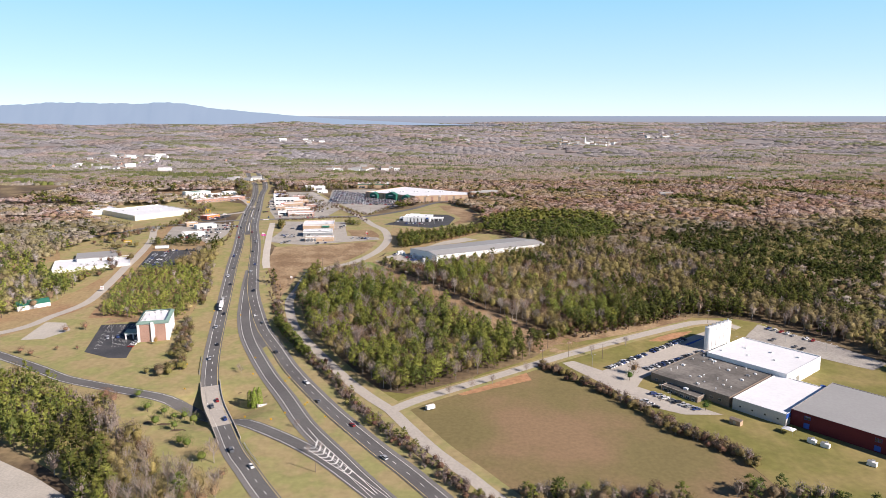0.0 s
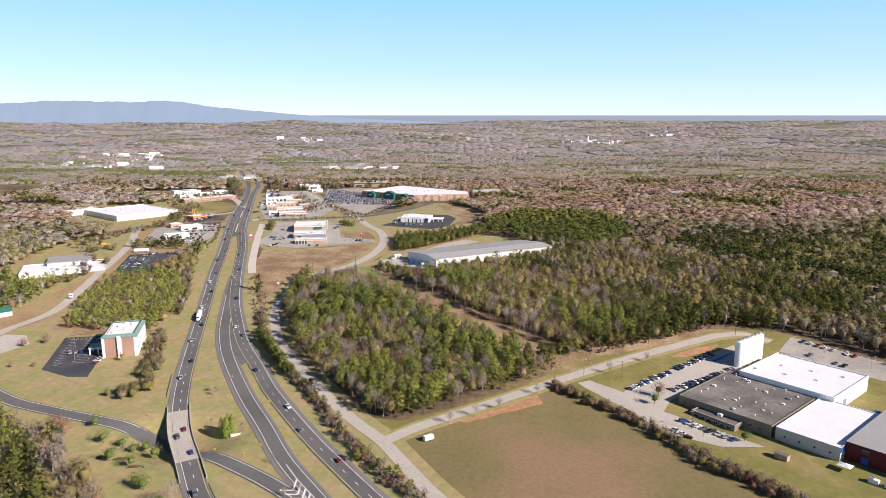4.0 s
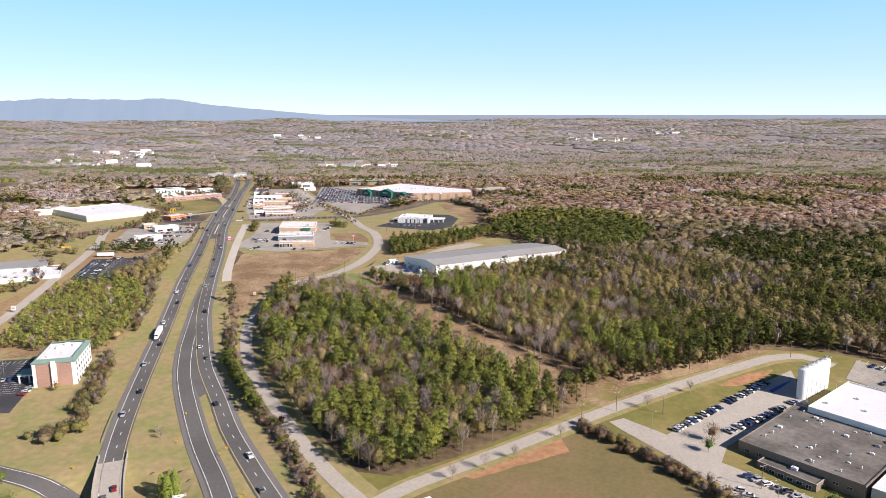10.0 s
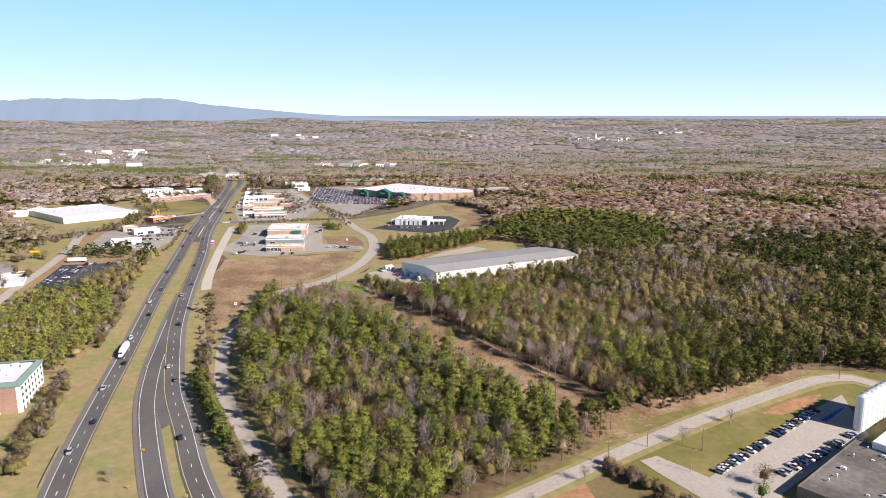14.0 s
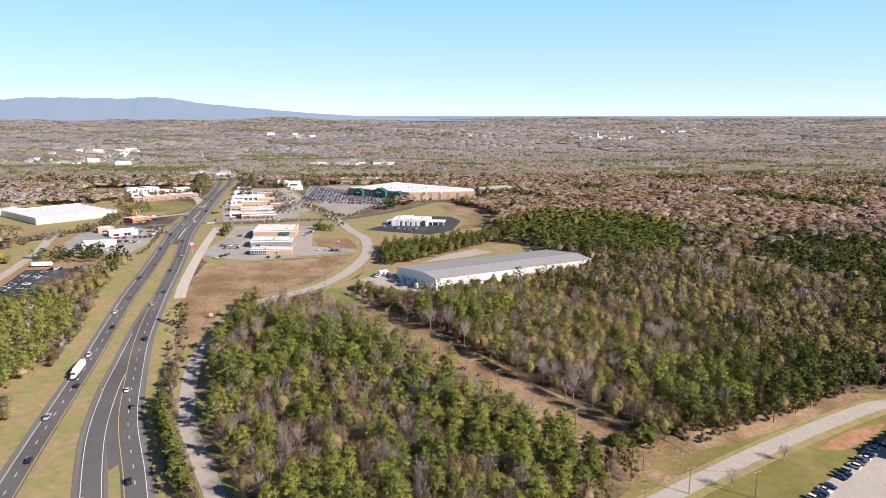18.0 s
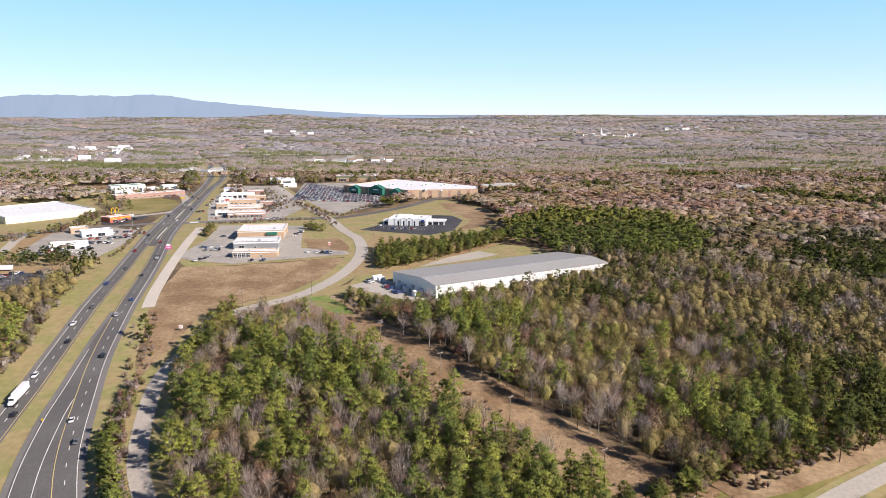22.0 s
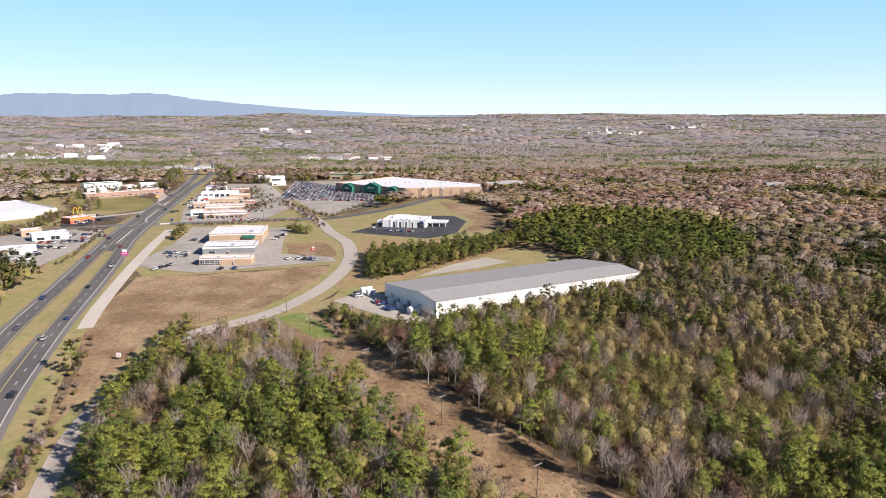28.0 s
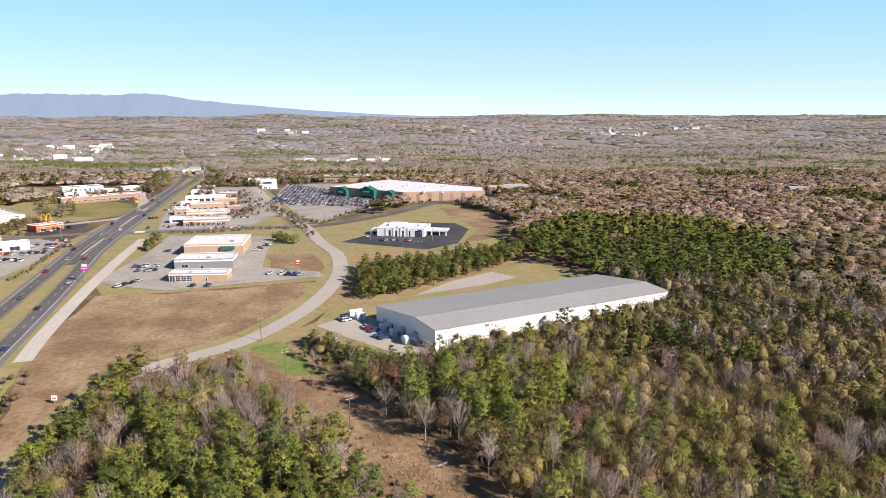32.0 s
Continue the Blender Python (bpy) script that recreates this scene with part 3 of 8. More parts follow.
def shop(name, p0, deg, w, d, h, wallm, label, category="shop", roofm=M_WROOF, par=0.7, trim=None, units=3, front=(), side=(), z=None, copem=None):
    """A flat-roofed building: four walls, roof, coping, openings and roof units. Its front runs from p0 along deg."""
    m = at(*p0, deg)
    if z is not None:
        m.translation.z = z
    r = root(name, m, label, category)
    for a in ((0, 0, w, 0.3), (0, d - 0.3, w, d), (0, 0.3, 0.3, d - 0.3), (w - 0.3, 0.3, w, d - 0.3)):
        part("wall", boxed(a[0], a[1], -2.5, a[2], a[3], h + par), wallm, r)
    part("roof", boxed(0.3, 0.3, h - 0.25, w - 0.3, d - 0.3, h), roofm, r)
    bm = bmesh.new()
    for a in ((-0.08, -0.08, w + 0.08, 0.38), (-0.08, d - 0.38, w + 0.08, d + 0.08), (-0.08, 0.38, 0.38, d - 0.38), (w - 0.38, 0.38, w + 0.08, d - 0.38)):
        box(bm, a[0], a[1], h + par, a[2], a[3], h + par + 0.16)
    part("coping", bm, copem or roofm, r)
    if trim:
        tm, z0, z1 = trim
        part("trim_band", boxed(-0.06, -0.06, z0, w + 0.06, 0.0, z1), tm, r)
        part("trim_band", boxed(w, 0.0, z0, w + 0.06, d, z1), tm, r)
    for kind, u0, u1, z0, z1, *more in front:
        window(r, u0, u1, z0, z1, "-y", 0.0, bars=more[0] if more else (1, 0), name=kind)
    for kind, u0, u1, z0, z1, *more in side:
        window(r, u0, u1, z0, z1, "x", w, bars=more[0] if more else (1, 0), name=kind)
    rr = random.Random(int(w * 10 + d))
    for i in range(units):
        roof_unit(r, w * (0.15 + 0.7 * (i + 0.5) / units) + rr.uniform(-1, 1), d * rr.uniform(0.2, 0.8), h, rr.uniform(0.7, 1.1))
    return r


# ---------------------------------------------------------------- long grey warehouse
wh = root("warehouse", Matrix.Translation((-5.6, 660.5, 8.6)) @ Matrix.Rotation(radians(29.0), 4, "Z"), "long white metal warehouse with a low grey gabled roof", "warehouse")
WLEN, WDEP, WEAVE, WTOP, WR = 131.0, 45.0, 7.6, 9.7, 0.3
for nm, y0 in (("near_wall", 0), ("far_wall", WDEP - 0.3)):
    part(nm, boxed(0, y0, -5, WLEN, y0 + 0.3, WEAVE), M_WHITE, wh, "white ribbed metal long wall")
for gx0 in (0.0, WLEN - 0.3):
    bm = bmesh.new()
    v = [[bm.verts.new((gx0 + t, y, z)) for y, z in ((0.3, -5), (WDEP - 0.3, -5), (WDEP - 0.3, WEAVE), (WDEP * WR, WTOP), (0.3, WEAVE))] for t in (0, 0.3)]
    bm.faces.new(v[0][::-1]), bm.faces.new(v[1])
    for i in range(5):
        bm.faces.new((v[0][i], v[0][(i + 1) % 5], v[1][(i + 1) % 5], v[1][i]))
    bmesh.ops.recalc_face_normals(bm, faces=bm.faces)
    part("gable_wall", bm, M_WHITE, wh)
# roof in long metal sheets, side by side
e = 0.5
for slope, (ya, za, yb, zb) in enumerate(((-e, WEAVE - 0.02, WDEP * WR, WTOP + 0.05), (WDEP * WR, WTOP + 0.05, WDEP + e, WEAVE - 0.02))):
    n = 22
    for i in range(n):
        x0, x1 = -e + (WLEN + 2 * e) * i / n, -e + (WLEN + 2 * e) * (i + 1) / n - 0.04
        bm = bmesh.new()
        q = [[bm.verts.new((x, y, z + t)) for x, y, z in ((x0, ya, za), (x1, ya, za), (x1, yb, zb), (x0, yb, zb))] for t in (0, 0.16 + 0.012 * (i % 2))]
        bm.faces.new(q[0][::-1]), bm.faces.new(q[1])
        for k in range(4):
            bm.faces.new((q[0][k], q[0][(k + 1) % 4], q[1][(k + 1) % 4], q[1][k]))
        part("roof_sheet", bm, M_GREYROOF, wh, "grey metal roof sheet" if i == 0 else "")
part("ridge_cap", boxed(-e, WDEP * WR - 0.35, WTOP + 0.16, WLEN + e, WDEP * WR + 0.35, WTOP + 0.3), M_STEEL, wh)
for y0, y1, z1 in ((12, 15.5, 3.6), (21, 24.5, 3.6), (31, 32.2, 2.2), (36, 39.5, 3.6)):
    part("dock_door" if z1 > 3 else "door", boxed(-0.06, y0, 0.2, 0.0, y1, z1), M_STEEL if z1 > 3 else M_DARKTAR, wh, "grey roller door" if z1 > 3 else "dark steel door")
part("door_canopy", boxed(-1.6, 30.5, 2.5, 0.0, 33.0, 2.65), M_WHITE, wh)
part("base_band", boxed(-0.04, 0.3, -1.5, 0.0, WDEP - 0.3, 0.9), M_OLDBRICK, wh, "dark block plinth")
part("wall_vent", boxed(24, -0.35, 5.6, 25.6, 0.0, 6.8), M_STEEL, wh)
# the gables stand a little askew to the long walls
for ob in wh.children:
    for v_ in ob.data.vertices:
        v_.co.x -= 0.14 * v_.co.y
part("wall_vent", boxed(70, -0.35, 5.6, 71.6, 0.0, 6.8), M_STEEL, wh)


def shed(name, x, y, deg, w, d, h, wallm, label, roofm=M_WROOF, dz=0.0, category="shed"):
    r = root(name, at(x, y, deg, dz), label, category)
    part("wall", boxed(0, 0, -0.6, w, d, h), wallm, r)
    bm = bmesh.new()
    v = [[bm.verts.new((x_, y_, z_)) for y_, z_ in ((-0.25, h - 0.02), (d / 2, h + d * 0.2), (d + 0.25, h - 0.02))] for x_ in (-0.25, w + 0.25)]
    bm.faces.new((v[0][0], v[0][1], v[1][1], v[1][0])), bm.faces.new((v[0][1], v[0][2], v[1][2], v[1][1]))
    bm.faces.new(v[0][::-1]), bm.faces.new(v[1]), bm.faces.new((v[0][0], v[1][0], v[1][2], v[0][2]))
    bmesh.ops.recalc_face_normals(bm, faces=bm.faces)
    part("roof", bm, roofm, r)
    part("door", boxed(w * 0.35, -0.05, 0.0, w * 0.6, 0.0, min(h - 0.2, 2.1)), M_STEEL, r)
    return r


for i, (sx_, sy_, w_, d_, h_) in enumerate(((-42, 700, 4, 3, 2.6), (-29, 684, 5, 4, 2.8), (-24, 677, 6, 4, 2.6), (-18, 667, 5.5, 4, 3.0), (-46, 705, 6, 3, 2.6))):
    shed("storage_shed", sx_, sy_, 29, w_, d_, h_, M_WHITE, "small white metal storage shed beside the warehouse", dz=0.25)

# ---------------------------------------------------------------- factory
GZF = -15.2


def fpose(x, y, deg):
    return Matrix.Translation((x, y, GZF)) @ Matrix.Rotation(radians(deg), 4, "Z")


def hall(name, p0, p1, depth, h, wallm, roofm, label, category="factory hall", par=0.5, copem=None):
    """A flat-roofed hall on the base line p0 to p1, reaching depth to its left."""
    w = math.hypot(p1[0] - p0[0], p1[1] - p0[1])
    r = root(name, fpose(*p0, angle_of(p0, p1)), label, category)
    for a in ((0, 0, w, 0.3), (0, depth - 0.3, w, depth), (0, 0.3, 0.3, depth - 0.3), (w - 0.3, 0.3, w, depth - 0.3)):
        part("wall", boxed(a[0], a[1], -2, a[2], a[3], h + par), wallm, r)
    part("roof", boxed(0.3, 0.3, h - 0.3, w - 0.3, depth - 0.3, h), roofm, r)
    bm = bmesh.new()
    for a in ((-0.06, -0.06, w + 0.06, 0.36), (-0.06, depth - 0.36, w + 0.06, depth + 0.06), (-0.06, 0.36, 0.36, depth - 0.36), (w - 0.36, 0.36, w + 0.06, depth - 0.36)):
        box(bm, a[0], a[1], h + par, a[2], a[3], h + par + 0.12)
    part("coping", bm, copem or roofm, r)
    r["w"] = w
    return r


h1 = hall("factory_hall", (131.5, 411), (165, 372.2), 59, 6.5, M_OLDBRICK, M_TARROOF, "brown brick factory hall with weathered tar roof and vents", par=0.3)
rr = random.Random(5)
for i in range(15):
    roof_unit(h1, 5 + rr.uniform(0, 40), 5 + rr.uniform(0, 48), 6.5, rr.uniform(0.45, 0.95), "roof_unit")
for i in range(14):
    x_, y_ = 4 + rr.uniform(0, 43), 4 + rr.uniform(0, 50)
    bm = bmesh.new()
    tube(bm, (x_, y_, 6.5), (x_, y_, 7.5), 0.22, 0.22, 8)
    tube(bm, (x_, y_, 7.5), (x_, y_, 7.75), 0.45, 0.3, 8)
    part("roof_vent", bm, M_WHITE, h1)
for i in range(9):
    window(h1, 3 + i * 5.2, 5.2 + i * 5.2, 2.6, 4.0, "-y", 0.0, M_STEEL, (1, 0))
h2 = hall("white_hall", (178, 441.5), (212, 401), 50, 8.8, M_WHITE, M_WROOF, "white flat-roofed factory hall beside the silos")
for i in range(6):
    roof_unit(h2, 4 + i * 8, 12 + (i * 17) % 30, 8.8, 0.8)
part("dock_door", boxed(52.95, 14, 0.2, 53.05, 18, 4.4), M_STEEL, h2)
# the shade on the near wall is put into the grey wall colour
h3 = hall("low_hall", (166.4, 371), (186, 348.3), 55.5, 6.6, M_SHADEWALL, M_WROOF, "white-roofed factory wing with walls greyed for shade", par=0.25)
for u in (4, 11, 18, 25):
    window(h3, u, u + 1.2, 2.4, 3.6, "-y", 0.0, M_STEEL, (0, 0))
part("blue_band", boxed(29.95, 0.0, 4.2, 30.06, 55, 6.9), M_BLUE, h3, "blue metal end wall")
h4 = hall("red_hall", (190, 351.5), (262, 268), 57, 8.6, M_DARKRED, M_GREYROOF, "dark red metal hall with pale grey roof", par=0.15)
for u in (7, 41, 62, 84):
    window(h4, u, u + 3.2, 5.2, 7.2, "-y", 0.0, M_BLUE, (1, 0))
    part("blue_door", boxed(u, -0.06, 0.3, u + 3.0, 0.0, 3.2), M_BLUE, h4, "blue roller door")
part("blue_link", boxed(-5.5, 0.3, -1, 0.0, 56, 6.2), M_BLUE, h4, "blue metal link wall")
wing = hall("office_wing", (134, 397.5), (149, 378), 11, 3.6, M_OLDBRICK, M_TARROOF, "low brick office wing with flat roof", "office", 0.35, M_CONCRETE)
for i in range(6):
    window(wing, 1.5 + i * 3.8, 4.0 + i * 3.8, 0.9, 2.6, "-y", 0.0, M_WHITE, (1, 0))
part("door", boxed(24.5, 4.0, 0.1, 24.66, 5.4, 2.3), M_GLASS, wing)
roof_unit(wing, 13, 6, 3.6, 1.2)
wing2 = hall("low_wing", (141, 416), (146, 410), 24, 4.2, M_OLDBRICK, M_WROOF, "low white-roofed wing with pipes on top", "factory wing", 0.3)
for i in range(5):
    roof_unit(wing2, 4, 3 + i * 4.4, 4.2, 0.8)
silo = root("silo_tower", fpose(185.6, 462.4, 37.0), "row of tall white storage silos beside the factory", "silo")
for i in range(6):
    for j in range(1):
        x_, y_ = 5.5 + 4.9 * i, 2.5 + 4.9 * j
        bm = bmesh.new()
        tube(bm, (x_, y_, 0), (x_, y_, 18.6), 2.45, 2.45, 20)
        tube(bm, (x_, y_, 18.6), (x_, y_, 19.6), 2.45, 0.5, 20)
        s_ = part("silo", bm, M_WHITE, silo)
        part("filter_cap", tube(bmesh.new(), (x_, y_, 19.5), (x_, y_, 20.4), 0.7, 0.6, 10), M_STEEL, s_)
bm = bmesh.new()
for i in range(5):
    box(bm, 7.4 + 4.9 * i, 0.25, 0.2, 8.5 + 4.9 * i, 4.2, 18.3)
part("infill_panels", bm, M_WHITE, silo)
bm = bmesh.new()
for i in range(14):
    x_ = 3.2 + i * 2.2
    tube(bm, (x_, 0.4, 19.3), (x_, 0.4, 20.4), 0.04, 0.04, 5)
tube(bm, (3.2, 0.4, 20.4), (32, 0.4, 20.4), 0.05, 0.05, 5), tube(bm, (3.2, 0.4, 19.9), (32, 0.4, 19.9), 0.04, 0.04, 5)
part("top_railing", bm, M_STEEL, silo)
shed("garden_hut", 157, 352, -49, 6, 3.4, 2.8, M_TANBRICK, "small block hut with flat brown roof on the lawn", M_OLDBRICK)
for i, (x_, y_) in enumerate(((182, 474), (187, 478), (192, 482))):
    bm = bmesh.new()
    tube(bm, (0, 0, 2.2), (9, 0, 2.2), 1.5, 1.5, 14)
    for k in (1.5, 7.5):
        box(bm, k - 0.2, -1.2, -0.3, k + 0.2, 1.2, 1.6)
    r = root("blue_tank", fpose(x_ - 6, y_ + 1, 37), "blue horizontal storage tank behind the silos", "tank")
    part("vessel", bm, M_BLUE, r)
canopy = root("tent_canopy", at(180, 341, -49), "small white tent canopy on thin posts", "canopy")
bm = bmesh.new()
v = [bm.verts.new(p) for p in ((0, 0, 2.6), (6, 0, 2.6), (6, 5, 2.6), (0, 5, 2.6), (3, 2.5, 3.7))]
for i in range(4):
    bm.faces.new((v[i], v[(i + 1) % 4], v[4]))
bm.faces.new(v[3::-1])
part("cover", bm, M_WHITE, canopy)
for x_, y_ in ((0.15, 0.15), (5.85, 0.15), (5.85, 4.85), (0.15, 4.85)):
    part("post", tube(bmesh.new(), (x_, y_, -0.2), (x_, y_, 2.62), 0.06, 0.06, 6), M_STEEL, canopy)
for x_, y_ in ((188, 330), (192.5, 325.5), (205, 307)):
    r = root("waste_container", at(x_, y_, -49), "white steel waste container beside the red hall", "container")
    part("bin", boxed(0, 0, 0.15, 4.2, 2.4, 2.2, 0.08), M_WHITE, r)
    part("chute", boxed(1.4, 2.4, 1.2, 2.6, 3.6, 2.4), M_STEEL, r)
    part("lid", boxed(-0.05, -0.05, 2.2, 2.0, 2.45, 2.34), M_STEEL, r)

# ---------------------------------------------------------------- hotel
hotel = root("hotel", Matrix.Translation((-218.5, 473.0, -9.9)) @ Matrix.Rotation(radians(14.0), 4, "Z"), "four-storey white and brick hotel with sage-green roof edge", "hotel")
HW, HD, HH = 21.0, 33.5, 14.0
for a in ((0, 0, HW, 0.4), (0, HD - 0.4, HW, HD), (0, 0.4, 0.4, HD - 0.4), (HW - 0.4, 0.4, HW, HD - 0.4)):
    part("wall", boxed(a[0], a[1], -2, a[2], a[3], HH), M_WHITE, hotel)
part("roof", boxed(1.6, 1.6, HH - 0.6, HW - 1.6, HD - 1.6, HH - 0.2), M_WROOF, hotel)
for i, (x0, y0, x1, y1) in enumerate(((-0.5, -0.5, HW + 0.5, 0), (-0.5, HD, HW + 0.5, HD + 0.5), (-0.5, 0, 0, HD), (HW, 0, HW + 0.5, HD))):
    bm = bmesh.new()
    ix0, iy0, ix1, iy1 = 1.6, 1.6, HW - 1.6, HD - 1.6
    lo = {0: [(-0.5, -0.5), (HW + 0.5, -0.5), (ix1, iy0), (ix0, iy0)], 1: [(HW + 0.5, HD + 0.5), (-0.5, HD + 0.5), (ix0, iy1), (ix1, iy1)],
          2: [(-0.5, HD + 0.5), (-0.5, -0.5), (ix0, iy0), (ix0, iy1)], 3: [(HW + 0.5, -0.5), (HW + 0.5, HD + 0.5), (ix1, iy1), (ix1, iy0)]}[i]
    zz = (HH, HH, HH + 1.5, HH + 1.5)
    t = [bm.verts.new((p[0], p[1], z)) for p, z in zip(lo, zz)]
    u = [bm.verts.new((p[0], p[1], z - 0.5)) for p, z in zip(lo, zz)]
    bm.faces.new(t), bm.faces.new(u[::-1])
    for k in range(4):
        bm.faces.new((u[k], u[(k + 1) % 4], t[(k + 1) % 4], t[k]))
    bmesh.ops.recalc_face_normals(bm, faces=bm.faces)
    part("mansard", bm, M_SAGE, hotel, "sage-green metal roof edge")
part("brick_panel", boxed(1.8, -0.08, -1, 9.0, 0.0, HH - 0.9), M_BRICK, hotel, "red brick panel")
part("brick_panel", boxed(11.9, -0.08, -1, 19.2, 0.0, HH - 0.9), M_BRICK, hotel, "red brick panel")
part("entrance_bay", boxed(9.4, -1.3, -1, 11.4, 0.0, HH + 0.7), M_WHITE, hotel)
for i in range(7):
    for k in range(4):
        window(hotel, 1.6 + i * 4.6, 4.0 + i * 4.6, 0.9 + k * 3.3, 2.6 + k * 3.3, "x", HW, M_STEEL, (1, 0))
    part("pilaster", boxed(HW, 0.1 + i * 4.6, -1, HW + 0.35, 1.1 + i * 4.6, HH), M_WHITE, hotel)
for x_, y_, s_ in ((6, 10, 1.1), (12, 16, 0.9), (7, 24, 1.2), (15, 28, 1.4), (10, 30, 1.2)):
    roof_unit(hotel, x_, y_, HH - 0.2, s_)
porch = part("porch_roof", boxed(-10, 8, 4.4, -0.5, 17, 5.2), M_WHITE, hotel)
part("porch_edge", boxed(-10.2, 7.8, 5.2, -0.4, 17.2, 5.7), M_SAGE, hotel)
for x_, y_ in ((-9.4, 8.6), (-9.4, 16.2), (-4.5, 8.6), (-4.5, 16.2)):
    part("porch_column", boxed(x_ - 0.35, y_ - 0.35, -1, x_ + 0.35, y_ + 0.35, 4.4), M_WHITE, hotel)

# ---------------------------------------------------------------- shops east of the highway
sA = shop("retail_store", (-170, 830), 7, 37, 36, 7.0, M_TANBRICK, "tan block retail store with white roof and green awning", trim=(M_WHITE, 6.4, 7.0), units=5,
          front=(("window", 25, 28, 0.6, 2.8), ("door", 29, 31, 0.1, 2.6, (1, 0))), side=(("window", 4, 8, 1, 3), ("window", 12, 16, 1, 3)))
part("awning", boxed(23.5, -1.6, 4.2, 32.0, 0.0, 6.2), M_GREEN, sA, "green fabric awning")
sB = shop("grey_store", (-163, 795), 7, 34, 19, 5.6, M_STEEL, "grey metal retail store with white roof", units=4, trim=(M_WHITE, 4.6, 5.6), front=(("door", 15, 17, 0.1, 2.4), ("window", 4, 8, 1, 3)))
sC = shop("glass_front_store", (-155.5, 767), 4, 32, 11, 4.4, M_TANBRICK, "brick store with a tall glazed showroom front", units=2, trim=(M_WHITE, 3.9, 4.4))
for i in range(4):
    window(sC, 0.5 + i * 3.1, 3.4 + i * 3.1, 0.3, 3.8, "-y", -0.06, M_WHITE, (1, 2), "showroom_window")
window(sC, 20, 21.2, 0.1, 2.6, "-y", 0.0, M_WHITE, (0, 0), "door")
shop("brick_shops", (-214, 947), 14, 36, 18, 5.0, M_BRICK, "long brick shop row with white fascia and flat white roof", units=4, trim=(M_WHITE, 3.6, 4.6), front=tuple(("window", 2 + i * 4, 5 + i * 4, 0.4, 2.8) for i in range(8)))
shop("shop_row", (-228, 993), 14, 36, 16, 5.0, M_TANBRICK, "tan shop row with white roof", units=3, trim=(M_WHITE, 3.6, 4.8), front=tuple(("window", 2 + i * 5, 5 + i * 5, 0.4, 2.8) for i in range(6)))
shop("petrol_canopy_shop", (-232, 965), 14, 12, 9, 4, M_WHITE, "small white kiosk under a flat canopy", units=1, front=(("window", 2, 9, 0.6, 2.8, (2, 0)),))
shop("red_cafe", (-246, 1012), 14, 14, 12, 5, M_TANBRICK, "small tan-fronted roadside restaurant", units=2, front=(("window", 2, 6, 0.6, 2.6), ("window", 8, 12, 0.6, 2.6)))
shop("restaurant", (-243, 1045), 14, 30, 16, 5, M_TANBRICK, "pale restaurant with flat white roof", units=3, front=tuple(("window", 2 + i * 5, 5 + i * 5, 0.6, 2.6) for i in range(5)))
shop("garage", (-272, 1110), 14, 40, 14, 5, M_WHITE, "white low workshop with wide doors", units=2, front=tuple(("window", 2 + i * 6, 6.5 + i * 6, 0.2, 3.4) for i in range(6)))
shop("blue_roof_shop", (-288, 1172), 14, 24, 14, 5, M_WHITE, "white shop with a blue roof", roofm=M_BLUE, units=0, front=(("window", 3, 9, 0.6, 2.8), ("window", 13, 20, 0.6, 2.8)))
shop("furniture_store", (-255, 1285), 14, 36, 24, 7, M_WHITE, "white store with dark glazed front", units=3, front=(("window", 4, 14, 0.6, 4, (3, 1)), ("window", 18, 30, 0.6, 4, (3, 1))))
shop("theatre", (-165, 1330), 0, 62, 40, 8, M_TANBRICK, "large tan store with dark green entrance", units=4, trim=(M_GREEN, 6, 7.6), front=(("window", 4, 16, 0.6, 4, (4, 1)),))
for i, (x_, y_, w_, d_) in enumerate(((-262, 1070, 16, 10), (-235, 1090, 22, 12), (-250, 1150, 20, 12), (-225, 1240, 18, 12), (-300, 1225, 20, 12), (-205, 1035, 14, 10))):
    shop("small_shop", (x_, y_), 14, w_, d_, 4.4, (M_WHITE, M_TANBRICK, M_BRICK)[i % 3], "small flat-roofed roadside shop", units=1, front=(("window", 2, 6, 0.6, 2.6), ("door", 8, 9.4, 0.1, 2.4, (0, 0))))

# clinic on its black car park
clinic = shop("clinic", (-52, 903), -9, 36, 27, 5.6, M_WHITE, "white modern clinic with flat white roof", "clinic", units=5, par=0.9, z=12.6)
for i in range(5):
    window(clinic, 9.0 + i * 5.0, 10.6 + i * 5.0, 0.3, 5.0, "-y", 0.0, M_STEEL, (0, 3))
for i in range(4):
    part("pilaster", boxed(6.6 + i * 5.6, -0.35, -1, 7.5 + i * 5.6, 0.0, 6.9), M_WHITE, clinic)
window(clinic, 30.5, 34.5, 0.2, 5.0, "-y", 0.0, M_STEEL, (2, 2), "entrance")
part("blue_sign", boxed(31, -0.2, 4.9, 34, -0.06, 6.0), M_BLUE, clinic, "small blue sign panel")
part("end_block", boxed(-6, 5, -1, 0.0, 16, 4.6), M_WHITE, clinic)
window(clinic, -5, -1, 0.8, 3.2, "-y", 5.0, M_STEEL, (1, 0))
part("drive_canopy", boxed(36.0, 8, 3.6, 52, 20, 4.7), M_WHITE, clinic, "white drive-through canopy")
for x_ in (40, 46, 51):
    part("canopy_column", boxed(x_ - 0.4, 8.5, -1, x_ + 0.4, 9.5, 3.6), M_WHITE, clinic)
part("raised_roof", boxed(5, 17, 5.6, 18, 26, 7.6), M_WHITE, clinic)

